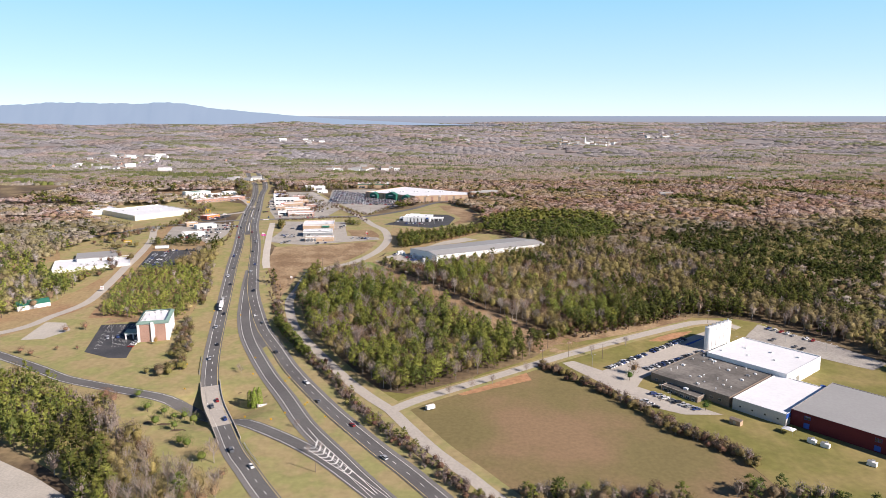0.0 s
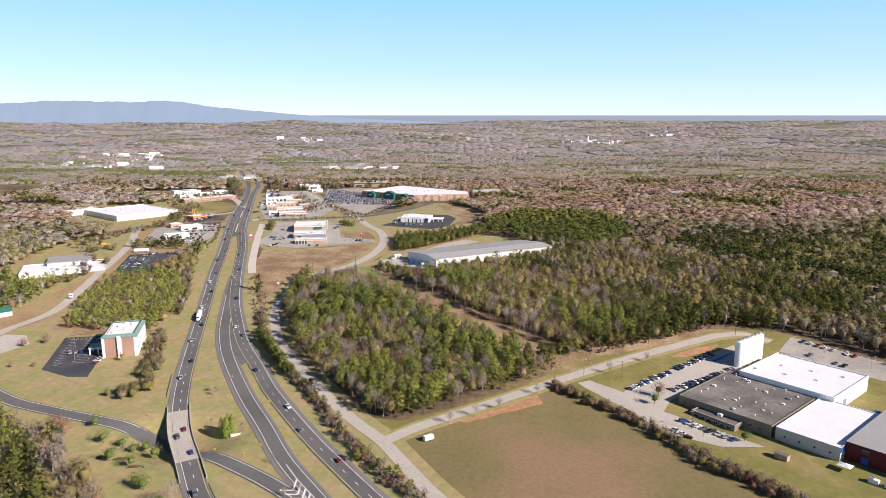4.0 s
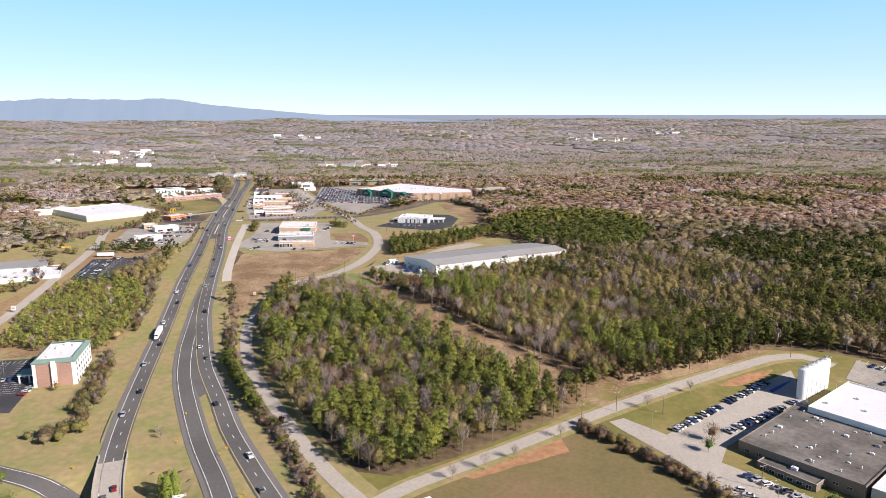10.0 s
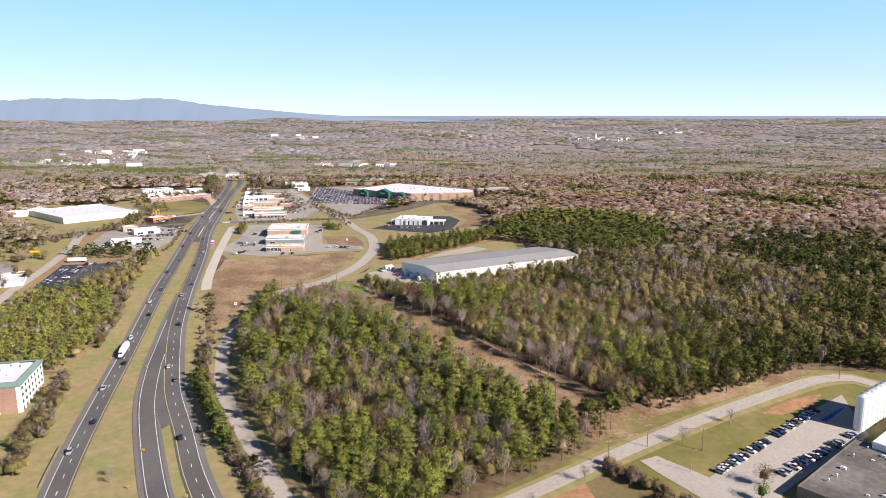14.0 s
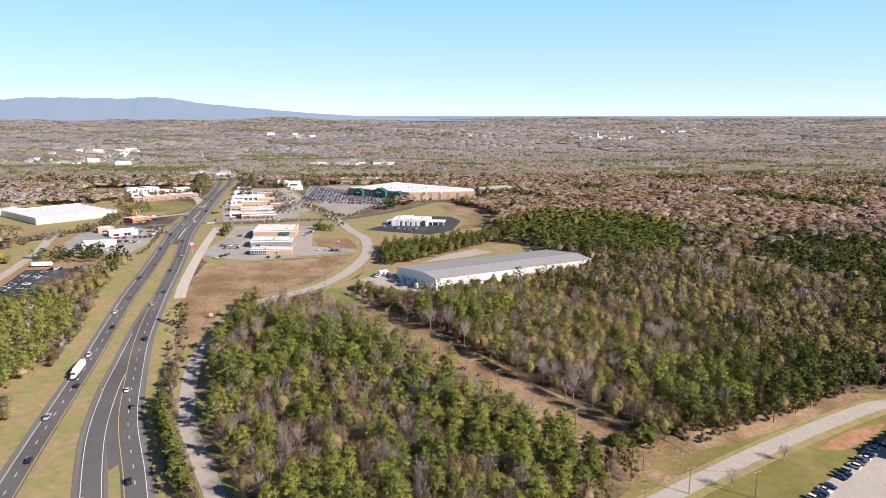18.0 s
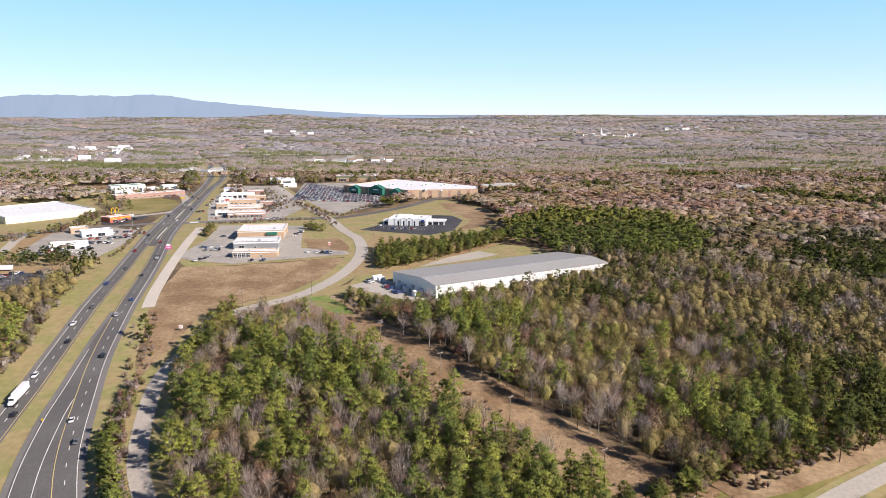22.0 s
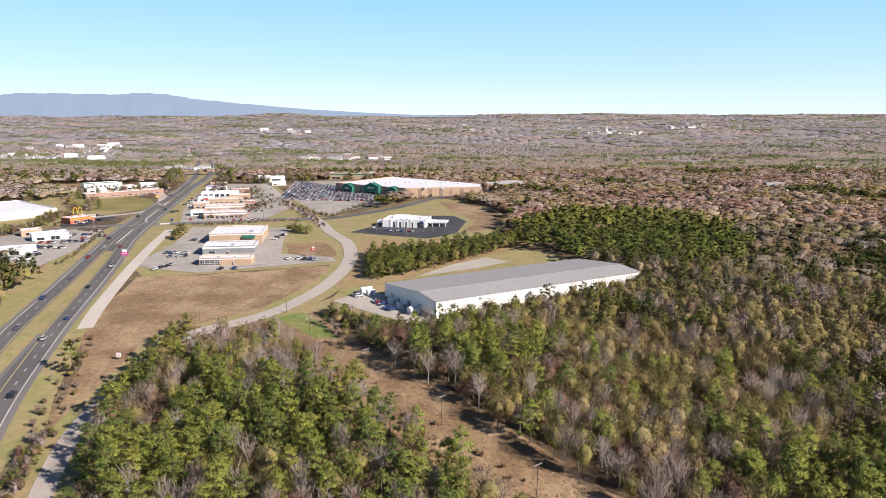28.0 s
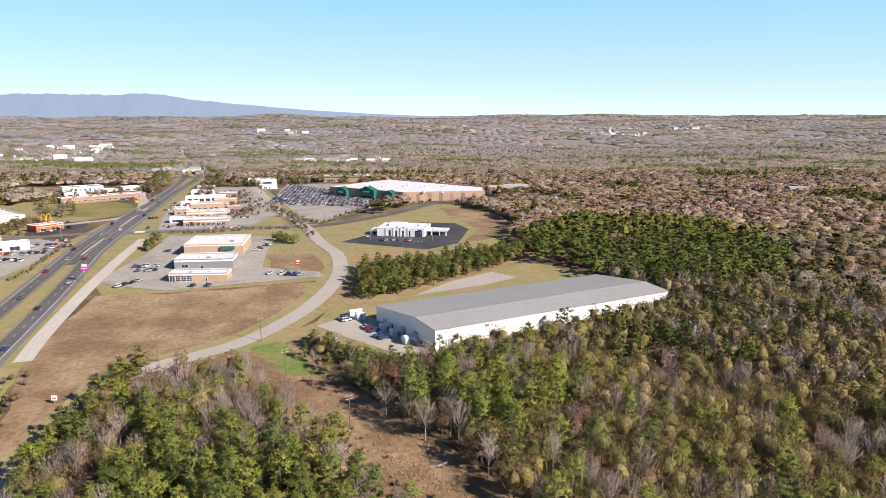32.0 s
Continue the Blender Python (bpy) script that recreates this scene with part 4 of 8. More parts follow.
# big store with green gables
BSZ = 13.6
big = root("big_store", Matrix.Translation((-131, 1172, BSZ)) @ Matrix.Rotation(radians(-35), 4, "Z"), "big-box store with white roof, tan brick walls and green gabled entrances", "store")
BW, BD, BH = 106.0, 96.0, 9.0
poly_ = [(0, 0), (BW, 0), (BW + 62, 62), (BW + 40, 96), (0, 110)]
for i in range(5):
    (xa, ya), (xb, yb) = poly_[i], poly_[(i + 1) % 5]
    ln, an = math.hypot(xb - xa, yb - ya), math.atan2(yb - ya, xb - xa)
    bm = boxed(0, 0, -3, ln, 0.4, BH + 0.8)
    bmesh.ops.transform(bm, matrix=Matrix.Translation((xa, ya, 0)) @ Matrix.Rotation(an, 4, "Z"), verts=bm.verts)
    part("wall", bm, M_TANBRICK, big)
    if i < 2:
        for k in range(int(ln / 12)):
            bm = boxed(2 + k * 12, -0.12, -3, 6 + k * 12, 0.0, BH - 1)
            bmesh.ops.transform(bm, matrix=Matrix.Translation((xa, ya, 0)) @ Matrix.Rotation(an, 4, "Z"), verts=bm.verts)
            part("brick_panel", bm, M_OLDBRICK if k % 2 else M_BRICK, big)
part("roof", prism(bmesh.new(), [(0.5, 0.5), (BW - 0.3, 0.5), (BW + 61, 62), (BW + 39.6, 95.5), (0.5, 109)], BH - 0.3, BH), M_WROOF, big, "white membrane roof")
for u, w_, hh in ((14, 16, 11), (48, 22, 13.5), (82, 15, 11)):
    bm = bmesh.new()
    v = [[bm.verts.new((u + a, y, z)) for a, z in ((0, -2), (w_, -2), (w_, hh - 4), (w_ / 2, hh), (0, hh - 4))] for y in (-5, 3)]
    bm.faces.new(v[0]), bm.faces.new(v[1][::-1])
    for k in range(5):
        bm.faces.new((v[0][k], v[0][(k + 1) % 5], v[1][(k + 1) % 5], v[1][k]))
    bmesh.ops.recalc_face_normals(bm, faces=bm.faces)
    g_ = part("entrance_gable", bm, M_GREEN, big, "dark green gabled entrance")
    part("gable_sign", boxed(u + w_ * 0.3, -5.15, hh - 6.4, u + w_ * 0.7, -5.0, hh - 5.2), M_WHITE, g_)
    part("entrance_glass", boxed(u + w_ * 0.2, -5.1, -0.5, u + w_ * 0.8, -5.0, 3.2), M_GLASS, g_)
for i in range(14):
    roof_unit(big, 12 + (i * 37) % 130, 12 + (i * 23) % 76, BH, 1.3)

# ---------------------------------------------------------------- buildings west of the highway
wst = shop("showroom", (-370, 637), 25, 68, 42, 7.4, M_WHITE, "large white showroom behind pine trees", "store", units=5, z=-0.5,
           side=tuple(("window", 4 + i * 7, 8 + i * 7, 0.6, 4.4, (1, 1)) for i in range(5)))
part("gable_hall", boxed(20, 30, 7.4, 56, 60, 10.6), M_WHITE, wst)
part("gable_roof", prism(bmesh.new(), [(19, 29), (57, 29), (57, 61), (19, 61)], 10.6, 11.0), M_GREYROOF, wst)
lst = shop("long_store", (-409, 908), 50, 82, 92, 7.5, M_CREAM, "long low cream store with pale roof", "store", units=6, z=11.5, trim=(M_TANBRICK, 0.0, 1.2))
shop("back_store", (-520, 935), 40, 70, 50, 7, M_WHITE, "white-roofed store among bare trees", "store", units=4)
shop("back_store", (-620, 905), 40, 70, 40, 6, M_OLDBRICK, "brick store with pale roof among bare trees", "store", units=3)
ff = shop("burger_restaurant", (-316, 917), 60, 22, 13, 4.6, M_ORANGE, "small red restaurant with yellow trim and a yellow sign frame", "restaurant", units=2, trim=(M_GOLD, 3.6, 4.2), front=(("window", 3, 8, 0.6, 2.8), ("window", 12, 18, 0.6, 2.8)))
shop("tyre_shop", (-302, 838), 35, 24, 13, 4.6, M_WHITE, "white roadside shop among parked cars", units=2, front=(("window", 3, 8, 0.6, 2.8), ("window", 12, 18, 0.4, 3.2)))
shop("car_shop", (-303, 790), 20, 26, 12, 4.4, M_WHITE, "white low shop beside a pine grove", units=2, front=(("window", 3, 8, 0.6, 2.8), ("window", 12, 18, 0.4, 3.2)))
shop("roadside_shop", (-322, 858), 35, 14, 10, 4.2, M_TANBRICK, "tan flat-roofed roadside shop", units=1, front=(("window", 3, 8, 0.6, 2.8),))
shop("brick_school", (-392, 1092), 42, 84, 16, 5, M_BRICK, "long low red brick building behind a green field", "building", units=4, front=tuple(("window", 3 + i * 6, 6 + i * 6, 0.9, 2.6) for i in range(13)))
shop("white_hall_house", (-446, 1194), 38, 44, 18, 6, M_WHITE, "white hall with columns and a green roof", "building", roofm=M_GREEN, units=0, front=tuple(("window", 3 + i * 5, 5 + i * 5, 0.6, 4.2) for i in range(8)))
for i, (x_, y_) in enumerate(((-362, 1205), (-385, 1215), (-398, 1180), (-420, 1150))):
    shop("white_shop", (x_, y_), 40, 18 + i * 2, 12, 4.6, M_WHITE, "small white building with flat roof beside the highway", units=1, front=(("window", 3, 8, 0.6, 2.8), ("window", 11, 15, 0.6, 2.8)))
green_house = shed("green_roof_house", -345, 540, 40, 24, 13, 4.2, M_WHITE, "white house with a green metal roof", M_GREEN, category="house")
tr = root("box_trailer", at(-9, 366.2, 32), "small white box trailer parked on the field", "trailer")
part("box", boxed(0, -1.1, 0.7, 5.2, 1.1, 2.9, 0.06), M_WHITE, tr)
part("drawbar", boxed(-1.6, -0.1, 0.55, 0.0, 0.1, 0.7), M_STEEL, tr)
for s_ in (-1, 1):
    part("wheel", tube(bmesh.new(), (2.8, s_ * 1.15, 0.38), (2.8, s_ * 0.9, 0.38), 0.38, 0.38, 12), M_BLACK, tr)
tr2 = root("semi_trailer", at(-310, 731, 8), "long white semi-trailer parked at the lot's edge", "trailer")
part("box", boxed(0, -1.3, 1.2, 14, 1.3, 4.0, 0.08), M_WHITE, tr2)
for x_ in (10.6, 12.0):
    for s_ in (-1, 1):
        part("wheel", tube(bmesh.new(), (x_, s_ * 1.25, 0.5), (x_, s_ * 0.95, 0.5), 0.5, 0.5, 12), M_BLACK, tr2)
part("landing_leg", boxed(2.2, -0.9, 0, 2.5, 0.9, 1.2), M_STEEL, tr2)

# ---------------------------------------------------------------- paved yards
YARDS = (
    ("lot_hotel", [(-248, 455), (-262, 509), (-236, 513), (-219, 510), (-219, 466), (-214, 444), (-226, 444)], M_DARKTAR, "dark asphalt hotel car park"),
    ("lot_warehouse", [(-60, 694), (-42, 712), (-6, 664), (-7, 657), (-18, 655), (-46, 680)], M_GRAVEL, "pale gravel yard at the warehouse gable"),
    ("pad_gravel", [(-18, 738), (2, 766), (26, 788), (40, 775), (20, 758)], M_GRAVEL, "pale gravel pad behind the warehouse"),
    ("lot_clinic", [(-76, 878), (-60, 905), (-48, 950), (-20, 968), (8, 962), (18, 932), (8, 872), (-14, 850), (-40, 862)], M_DARKTAR, "new black asphalt lot round the clinic"),
    ("lot_shops", [(-199, 768), (-176, 757), (-150, 750), (-71, 779), (-76, 790), (-112, 800), (-120, 845), (-128, 900), (-208, 903), (-196, 830)], M_LOT, "worn asphalt lot between the shops"),
    ("lot_shops_north", [(-226, 925), (-160, 948), (-152, 1030), (-215, 1190), (-240, 1260), (-300, 1255), (-285, 1130), (-252, 1000)], M_LOT, "worn asphalt lots of the roadside shops"),
    ("lot_showroom", [(-298, 660), (-310, 722), (-248, 733), (-244, 712), (-250, 676), (-284, 655)], M_DARKTAR, "dark asphalt car park west of the highway"),
    ("lot_tyre", [(-320, 775), (-340, 860), (-300, 890), (-262, 872), (-256, 800), (-256, 745), (-275, 775)], M_LOT, "worn asphalt lots of the western shops"),
    ("lot_burger", [(-318, 905), (-342, 950), (-312, 975), (-294, 955), (-302, 912)], M_DARKTAR, "dark asphalt lot of the restaurant"),
    ("lot_factory", [(104, 424), (134, 452), (175, 484), (200, 502), (190, 462), (150, 432), (128, 414), (120, 400), (134, 386), (158, 362), (136, 362), (113, 376), (103, 398), (84, 428), (80, 436), (88, 440)], M_CONCRETE, "pale concrete drive and car park of the factory"),
    ("lot_back", [(226, 492), (246, 516), (284, 474), (300, 440), (284, 430), (262, 452)], M_LOT, "worn asphalt yard behind the factory"),
    ("yard_west", [(-306, 478), (-308, 515), (-292, 514), (-280, 498), (-290, 480)], M_GRAVEL, "pale gravel yard beside the side road"),
    ("pavement_west", [(-225, 316), (-192, 297), (-168, 280), (-150, 255), (-200, 255), (-240, 290)], M_GRAVEL, "pale bare earth beside the woods"),
)
for nm, poly, m_, lb in YARDS:
    tagged(drape(nm, poly, 0.24, m_, 9.0), lb, "car park", kind="structure")
PATCHES = (
    ("clay_patch", [(4, 391), (27, 407.5), (54, 420), (56, 408), (31, 396), (12, 386)], M_CLAY, "bare red clay along the field's edge"),
    ("clay_bank", [(150, 480), (175, 498), (190, 502), (178, 490), (160, 480)], M_CLAY, "bare red clay bank"),
    ("vacant_lot", [(-117, 836), (-88, 836), (-74, 800), (-73, 782), (-104, 787)], M_BROOM, "brown vacant lot with rank grass"),
    ("green_field", [(-408, 1070), (-385, 1085), (-345, 1112), (-320, 1092), (-299, 1050), (-290, 1012), (-308, 978), (-355, 1012)], M_LAWN, "bright green lawn west of the highway"),
    ("orange_slope", [(10, 872), (44, 900), (54, 950), (42, 1012), (14, 1066), (-6, 1060), (6, 990), (26, 935)], M_BROOM, "brown grass slope beside the clinic"),
    ("green_patch", [(-84, 668), (-72, 676), (-58, 656), (-50, 640), (-62, 640)], M_FRESH, "fresh green grass at the end of the cut"),
    ("cut_mouth", [(-112, 662), (-92, 668), (-70, 652), (-50, 630), (-62, 612), (-85, 600), (-104, 608), (-122, 640)], M_BROOM, "brown broom grass at the end of the cut"),
    ("west_tan", [(-480, 860), (-360, 870), (-332, 900), (-306, 960), (-310, 1000), (-358, 998), (-400, 1054), (-345, 1125), (-372, 1300), (-560, 1250), (-600, 1000)], M_VERGE, "dry grass between the western stores"),
    ("hotel_lawn", [(-262, 440), (-330, 470), (-316, 500), (-306, 526), (-288, 560), (-280, 524), (-200, 524), (-196, 560), (-186, 540), (-184, 470), (-196, 440), (-225, 424)], M_VERGE, "dry tan lawn round the hotel"),
    ("grove_bank", [(-200, 520), (-190, 560), (-206, 640), (-232, 740), (-262, 760), (-250, 690), (-226, 640), (-206, 566)], M_VERGE, "dry grass bank above the highway"),
    ("west_brown", [(-262, 512), (-208, 520), (-204, 524), (-262, 524)], M_BROOM, "brown bank behind the car park"),
    ("row_floor", [(-62, 718), (-62, 850), (20, 845), (56, 885), (66, 830), (45, 812), (14, 780), (-9, 755), (-27, 730)], M_WESTGRASS, "brown grass under the row of pines"),
    ("grove_floor", [(-300, 418), (-250, 404), (-200, 389), (-144, 359), (-126, 334), (-108, 292), (-90, 262), (-150, 258), (-166, 284), (-196, 308), (-229, 331), (-300, 375)], M_VERGE, "brown grass among the loose trees"),
    ("orange_bank", [(-520, 1190), (-400, 1235), (-380, 1290), (-460, 1300), (-540, 1260)], M_BROOM, "brown cleared slope"),
    ("verge_strip", [(96, 474), (135, 492), (185, 519), (200, 530), (160, 530), (110, 506), (86, 490)], M_BROOM, "brown broom grass beside the side road"),
    ("sandy_clearing", [(428, 1044), (450, 1036), (478, 1042), (474, 1066), (452, 1076), (430, 1066)], M_GRAVEL, "pale bare earth in a clearing on the wooded hill"),
    ("west_ground", [(-420, 500), (-330, 560), (-315, 640), (-330, 760), (-350, 830), (-440, 770), (-390, 690), (-420, 600)], M_VERGE, "dry grass by the side road"),
)


def stalls(owner, a, b, n, length, turn):
    """Painted bay lines, n + 1 of them from a to b."""
    ang = radians(angle_of(a, b) + turn)
    for i in range(n + 1):
        x, y = a[0] + (b[0] - a[0]) * i / n, a[1] + (b[1] - a[1]) * i / n
        d, w = np.array([math.cos(ang), math.sin(ang)]), np.array([-math.sin(ang), math.cos(ang)]) * 0.09
        c = np.array([(x, y) - w, (x, y) + w, (x, y) + w + d * length, (x, y) - w + d * length])
        finish("bay_line", quads_mesh("bay_line", np.column_stack([c, ground_z(c[:, 0], c[:, 1]) + 0.3])[::-1], np.array([[0, 1, 2, 3]])), M_PAINT, owner)


lots = {o.name: o for o in scene.objects if o.name.startswith("lot_")}
stalls(lots["lot_hotel"], (-256, 505), (-245, 461), 16, 5, 90)
stalls(lots["lot_hotel"], (-240, 507), (-230, 466), 15, 5, -90)
stalls(lots["lot_hotel"], (-240, 507), (-230, 466), 15, 5, 90)
stalls(lots["lot_hotel"], (-258, 508), (-224, 512), 12, 5, -90)
stalls(lots["lot_showroom"], (-292, 662), (-301, 718), 18, 5, 90)
stalls(lots["lot_showroom"], (-276, 664), (-284, 722), 18, 5, 90)
stalls(lots["lot_showroom"], (-262, 680), (-266, 724), 15, 5, 90)
stalls(lots["lot_clinic"], (-50, 881), (-18, 876), 12, 5, 90)
stalls(lots["lot_factory"], (125, 392), (146, 369), 10, 4.5, 60)
stalls(lots["lot_back"], (246, 514), (282, 472), 14, 5, 90)
for i, (nm, poly, m_, lb) in enumerate(PATCHES):
    tagged(drape(nm, poly, 0.165 + 0.005 * i, m_, 9.0, rough=1.2), lb, "ground", kind="structure")

# hatched gore where the slip road joins
nosing = root("gore_hatching", Matrix.Identity(4), "white painted chevrons between the slip roads", "road marking", kind="structure")
def painted(parent, name, P, w):
    """A painted bar of width w through the points P."""
    bm = bmesh.new()
    for p, q in zip(P[:-1], P[1:]):
        p, q = np.array(p, float), np.array(q, float)
        u = (q - p) / np.linalg.norm(q - p)
        n_ = np.array([-u[1], u[0]]) * w / 2
        c = [p - n_, q - n_, q + n_, p + n_]
        bm.faces.new([bm.verts.new((k[0], k[1], float(ground_z(k[0], k[1])) + 0.44)) for k in c])
    return part(name, bm, M_PAINT, parent)


lerp = lambda a, b, t: np.array(a, float) + (np.array(b, float) - np.array(a, float)) * t
for i in range(9):
    t = i / 9.0
    painted(nosing, "chevron", [lerp((-70, 322.5), (-42, 294.5), t), lerp((-64.2, 322.5), (-41, 295), t), lerp((-64.5, 331), (-40, 297), t)], 0.85)
painted(nosing, "border_line", [(-70, 323.5), (-56, 309), (-42, 294.5), (-30, 280)], 0.4)
painted(nosing, "border_line", [(-72, 344), (-64.5, 331.5), (-40, 297), (-29, 281)], 0.4)

# ---------------------------------------------------------------- trees
RNG = np.random.default_rng(7)


def leaf_quads(P, N, size, rng, slim=0.65):
    """Small leafy faces at the points P that face about N."""
    n = len(P)
    N = N + rng.normal(0, 0.3, (n, 3))
    N /= np.linalg.norm(N, axis=1)[:, None]
    A = np.cross(N, rng.normal(0, 1, (n, 3)))
    A /= np.linalg.norm(A, axis=1)[:, None]
    B = np.cross(N, A)
    s = (size * rng.uniform(0.65, 1.35, n))[:, None]
    k = rng.uniform(0.55, 1.2, (4, n, 1))
    return np.stack([P - A * s * k[0] * 0.5, P + B * s * slim * k[1] * 0.5, P + A * s * k[2] * 0.5, P - B * s * slim * k[3] * 0.5], 1)


def bar_quads(a, b, r0, r1, n=3):
    """An n-sided tapered bar as faces."""
    a, b = np.array(a, float), np.array(b, float)
    d = (b - a) / (np.linalg.norm(b - a) + 1e-9)
    u = np.cross(d, [0.3, 0.9, 0.31])
    u /= np.linalg.norm(u) + 1e-9
    v = np.cross(d, u)
    q = []
    for i in range(n):
        t0, t1 = 2 * math.pi * i / n, 2 * math.pi * (i + 1) / n
        e0, e1 = u * math.cos(t0) + v * math.sin(t0), u * math.cos(t1) + v * math.sin(t1)
        q.append([a + e0 * r0, a + e1 * r0, b + e1 * r1, b + e0 * r1])
    return np.array(q)


def block_sphere(n):
    """Points and four-cornered faces of a rounded block with n x n faces a side, open below."""
    pts, faces, seen = [], [], {}
    for ax in range(3):
        for s in (-1, 1):
            if ax == 2 and s < 0:
                continue
            for i in range(n):
                for j in range(n):
                    q = []
                    for di, dj in ((0, 0), (1, 0), (1, 1), (0, 1)):
                        p = [0, 0, 0]
                        p[ax], p[(ax + 1) % 3], p[(ax + 2) % 3] = s, 2 * (i + di) / n - 1, 2 * (j + dj) / n - 1
                        k = tuple(round(c, 3) for c in p)
                        if k not in seen:
                            seen[k] = len(pts)
                            pts.append(np.array(p) / np.linalg.norm(p))
                        q.append(seen[k])
                    faces.append(q if s > 0 else q[::-1])
    return np.array(pts), np.array(faces)


LOBES = {1: block_sphere(1), 2: block_sphere(2)}


def clump_crown(rng, clumps, leaves, size, squash=0.75, grade=2, core=1.0):
    """Foliage: an uneven lobe for each clump (centre, radius), with loose leafy faces round it."""
    out = []
    pts, faces = LOBES[grade]
    for c, r in clumps:
        turn = rng.uniform(0, 6.283)
        P = pts * rng.uniform(0.72, 1.22, len(pts))[:, None] * r * core * [1, 1, squash]
        P = np.column_stack([P[:, 0] * math.cos(turn) - P[:, 1] * math.sin(turn), P[:, 0] * math.sin(turn) + P[:, 1] * math.cos(turn), P[:, 2]])
        P += rng.normal(0, 0.09 * r, P.shape)
        out.append((P + np.array(c))[faces])
        if leaves:
            D = rng.normal(0, 1, (leaves, 3))
            D[:, 2] = np.abs(D[:, 2]) * 0.9 - 0.3 * rng.random(leaves)
            D /= np.linalg.norm(D, axis=1)[:, None]
            R = r * rng.uniform(0.8, 1.25, leaves)[:, None]
            out.append(leaf_quads(np.array(c) + D * R * [1, 1, squash], D + [0, 0, 0.35], size, rng))
    return np.concatenate(out)


def sprays(rng, C, n, length, wide, rise=0.35):
    """Narrow needle sprays that fan out and up from each centre in C (centre, radius)."""
    out = []
    for c, r in C:
        D = rng.normal(0, 1, (n, 3))
        D[:, 2] = np.abs(D[:, 2]) * 0.8 + rise * rng.random(n) - 0.15
        D /= np.linalg.norm(D, axis=1)[:, None]
        W = np.cross(D, rng.normal(0, 0.35, (n, 3)) + [0, 0, 1])
        W /= np.linalg.norm(W, axis=1)[:, None] + 1e-9
        L = (length * r * rng.uniform(0.7, 1.25, n))[:, None]
        P = np.array(c) + D * L * 0.25
        w = W * wide * rng.uniform(0.7, 1.3, n)[:, None] * 0.5
        droop = np.array([0, 0, -0.12]) * L
        out.append(np.stack([P - w * 0.5, P + D * L * 0.6 - w, P + D * L + droop, P + D * L * 0.6 + w], 1))
    return np.concatenate(out)


def pine(seed, clumps=18, n=14, wide=0.5, h=15.5, R=4.0, low=0.25, lobe=1.0, core=0.5, limbs=4, grade=1):
    """A pine: whorled tufts of needle sprays, wide in the middle and rounded at the top."""
    rng = np.random.default_rng(seed)
    cs = []
    for i in range(clumps):
        f = low + (1 - low) * ((i + 0.5) / clumps) ** 0.85
        k = (f - low) / (1 - low)
        env = R * (0.22 + 0.78 * math.sin(math.pi * min(1, 0.28 + 0.72 * k)) ** 0.8)
        a = i * 2.4 + rng.uniform(-0.5, 0.5)
        rad = env * rng.uniform(0.45, 0.88) * (0.15 if i == clumps - 1 else 1)
        cs.append(((rad * math.cos(a), rad * math.sin(a), h * f - 0.6), lobe * rng.uniform(1.0, 1.5) * (0.75 + 0.25 * env / R)))
    body = clump_crown(rng, cs, 0, 1, 0.6, grade, core)
    trunk = [bar_quads((0, 0, -0.6), (0, 0, h * 0.55), 0.2, 0.15, 4), bar_quads((0, 0, h * 0.55), (0, 0, h * 0.95), 0.15, 0.04, 3)]
    for c, _ in cs[::max(1, clumps // max(1, limbs))]:
        trunk.append(bar_quads((0, 0, c[2] - 0.5), c, 0.07, 0.03, 3))
    return np.concatenate([body, sprays(rng, cs, n, 1.15, wide)]), np.concatenate(trunk)


def dome(rng, n, R, h, base, size, slim=0.7, inner=0.74, jit=0.16, cut=0.2):
    """A rounded uneven crown: small leafy faces over bulging boughs, and a coarse dark inside."""
    D = rng.normal(0, 1, (n, 3))
    D /= np.linalg.norm(D, axis=1)[:, None]
    D[:, 2] = np.where(D[:, 2] < -cut, -D[:, 2], D[:, 2])
    B = rng.normal(0, 1, (9, 3))
    B /= np.linalg.norm(B, axis=1)[:, None]
    bulge = 0.86 + 0.2 * np.clip((D @ B.T).max(1) * 2.2 - 1.1, 0, 1)
    k = (bulge * (1 + rng.uniform(-jit, jit * 0.5, n)))[:, None]
    mid, half = h * (base + 1) / 2, h * (1 - base) / 2
    P = D * k * [R, R, half] + [0, 0, mid]
    q = leaf_quads(P, D + rng.normal(0, 0.45 if n >= 60 else 0.12, (n, 3)) + [0, 0, 0.25], size, rng, slim)
    body = clump_crown(rng, [((0, 0, mid - 0.05 * h), R * inner)], 0, size, half / R, 1 if n < 60 else 2, 1.0)
    return np.concatenate([body, q])


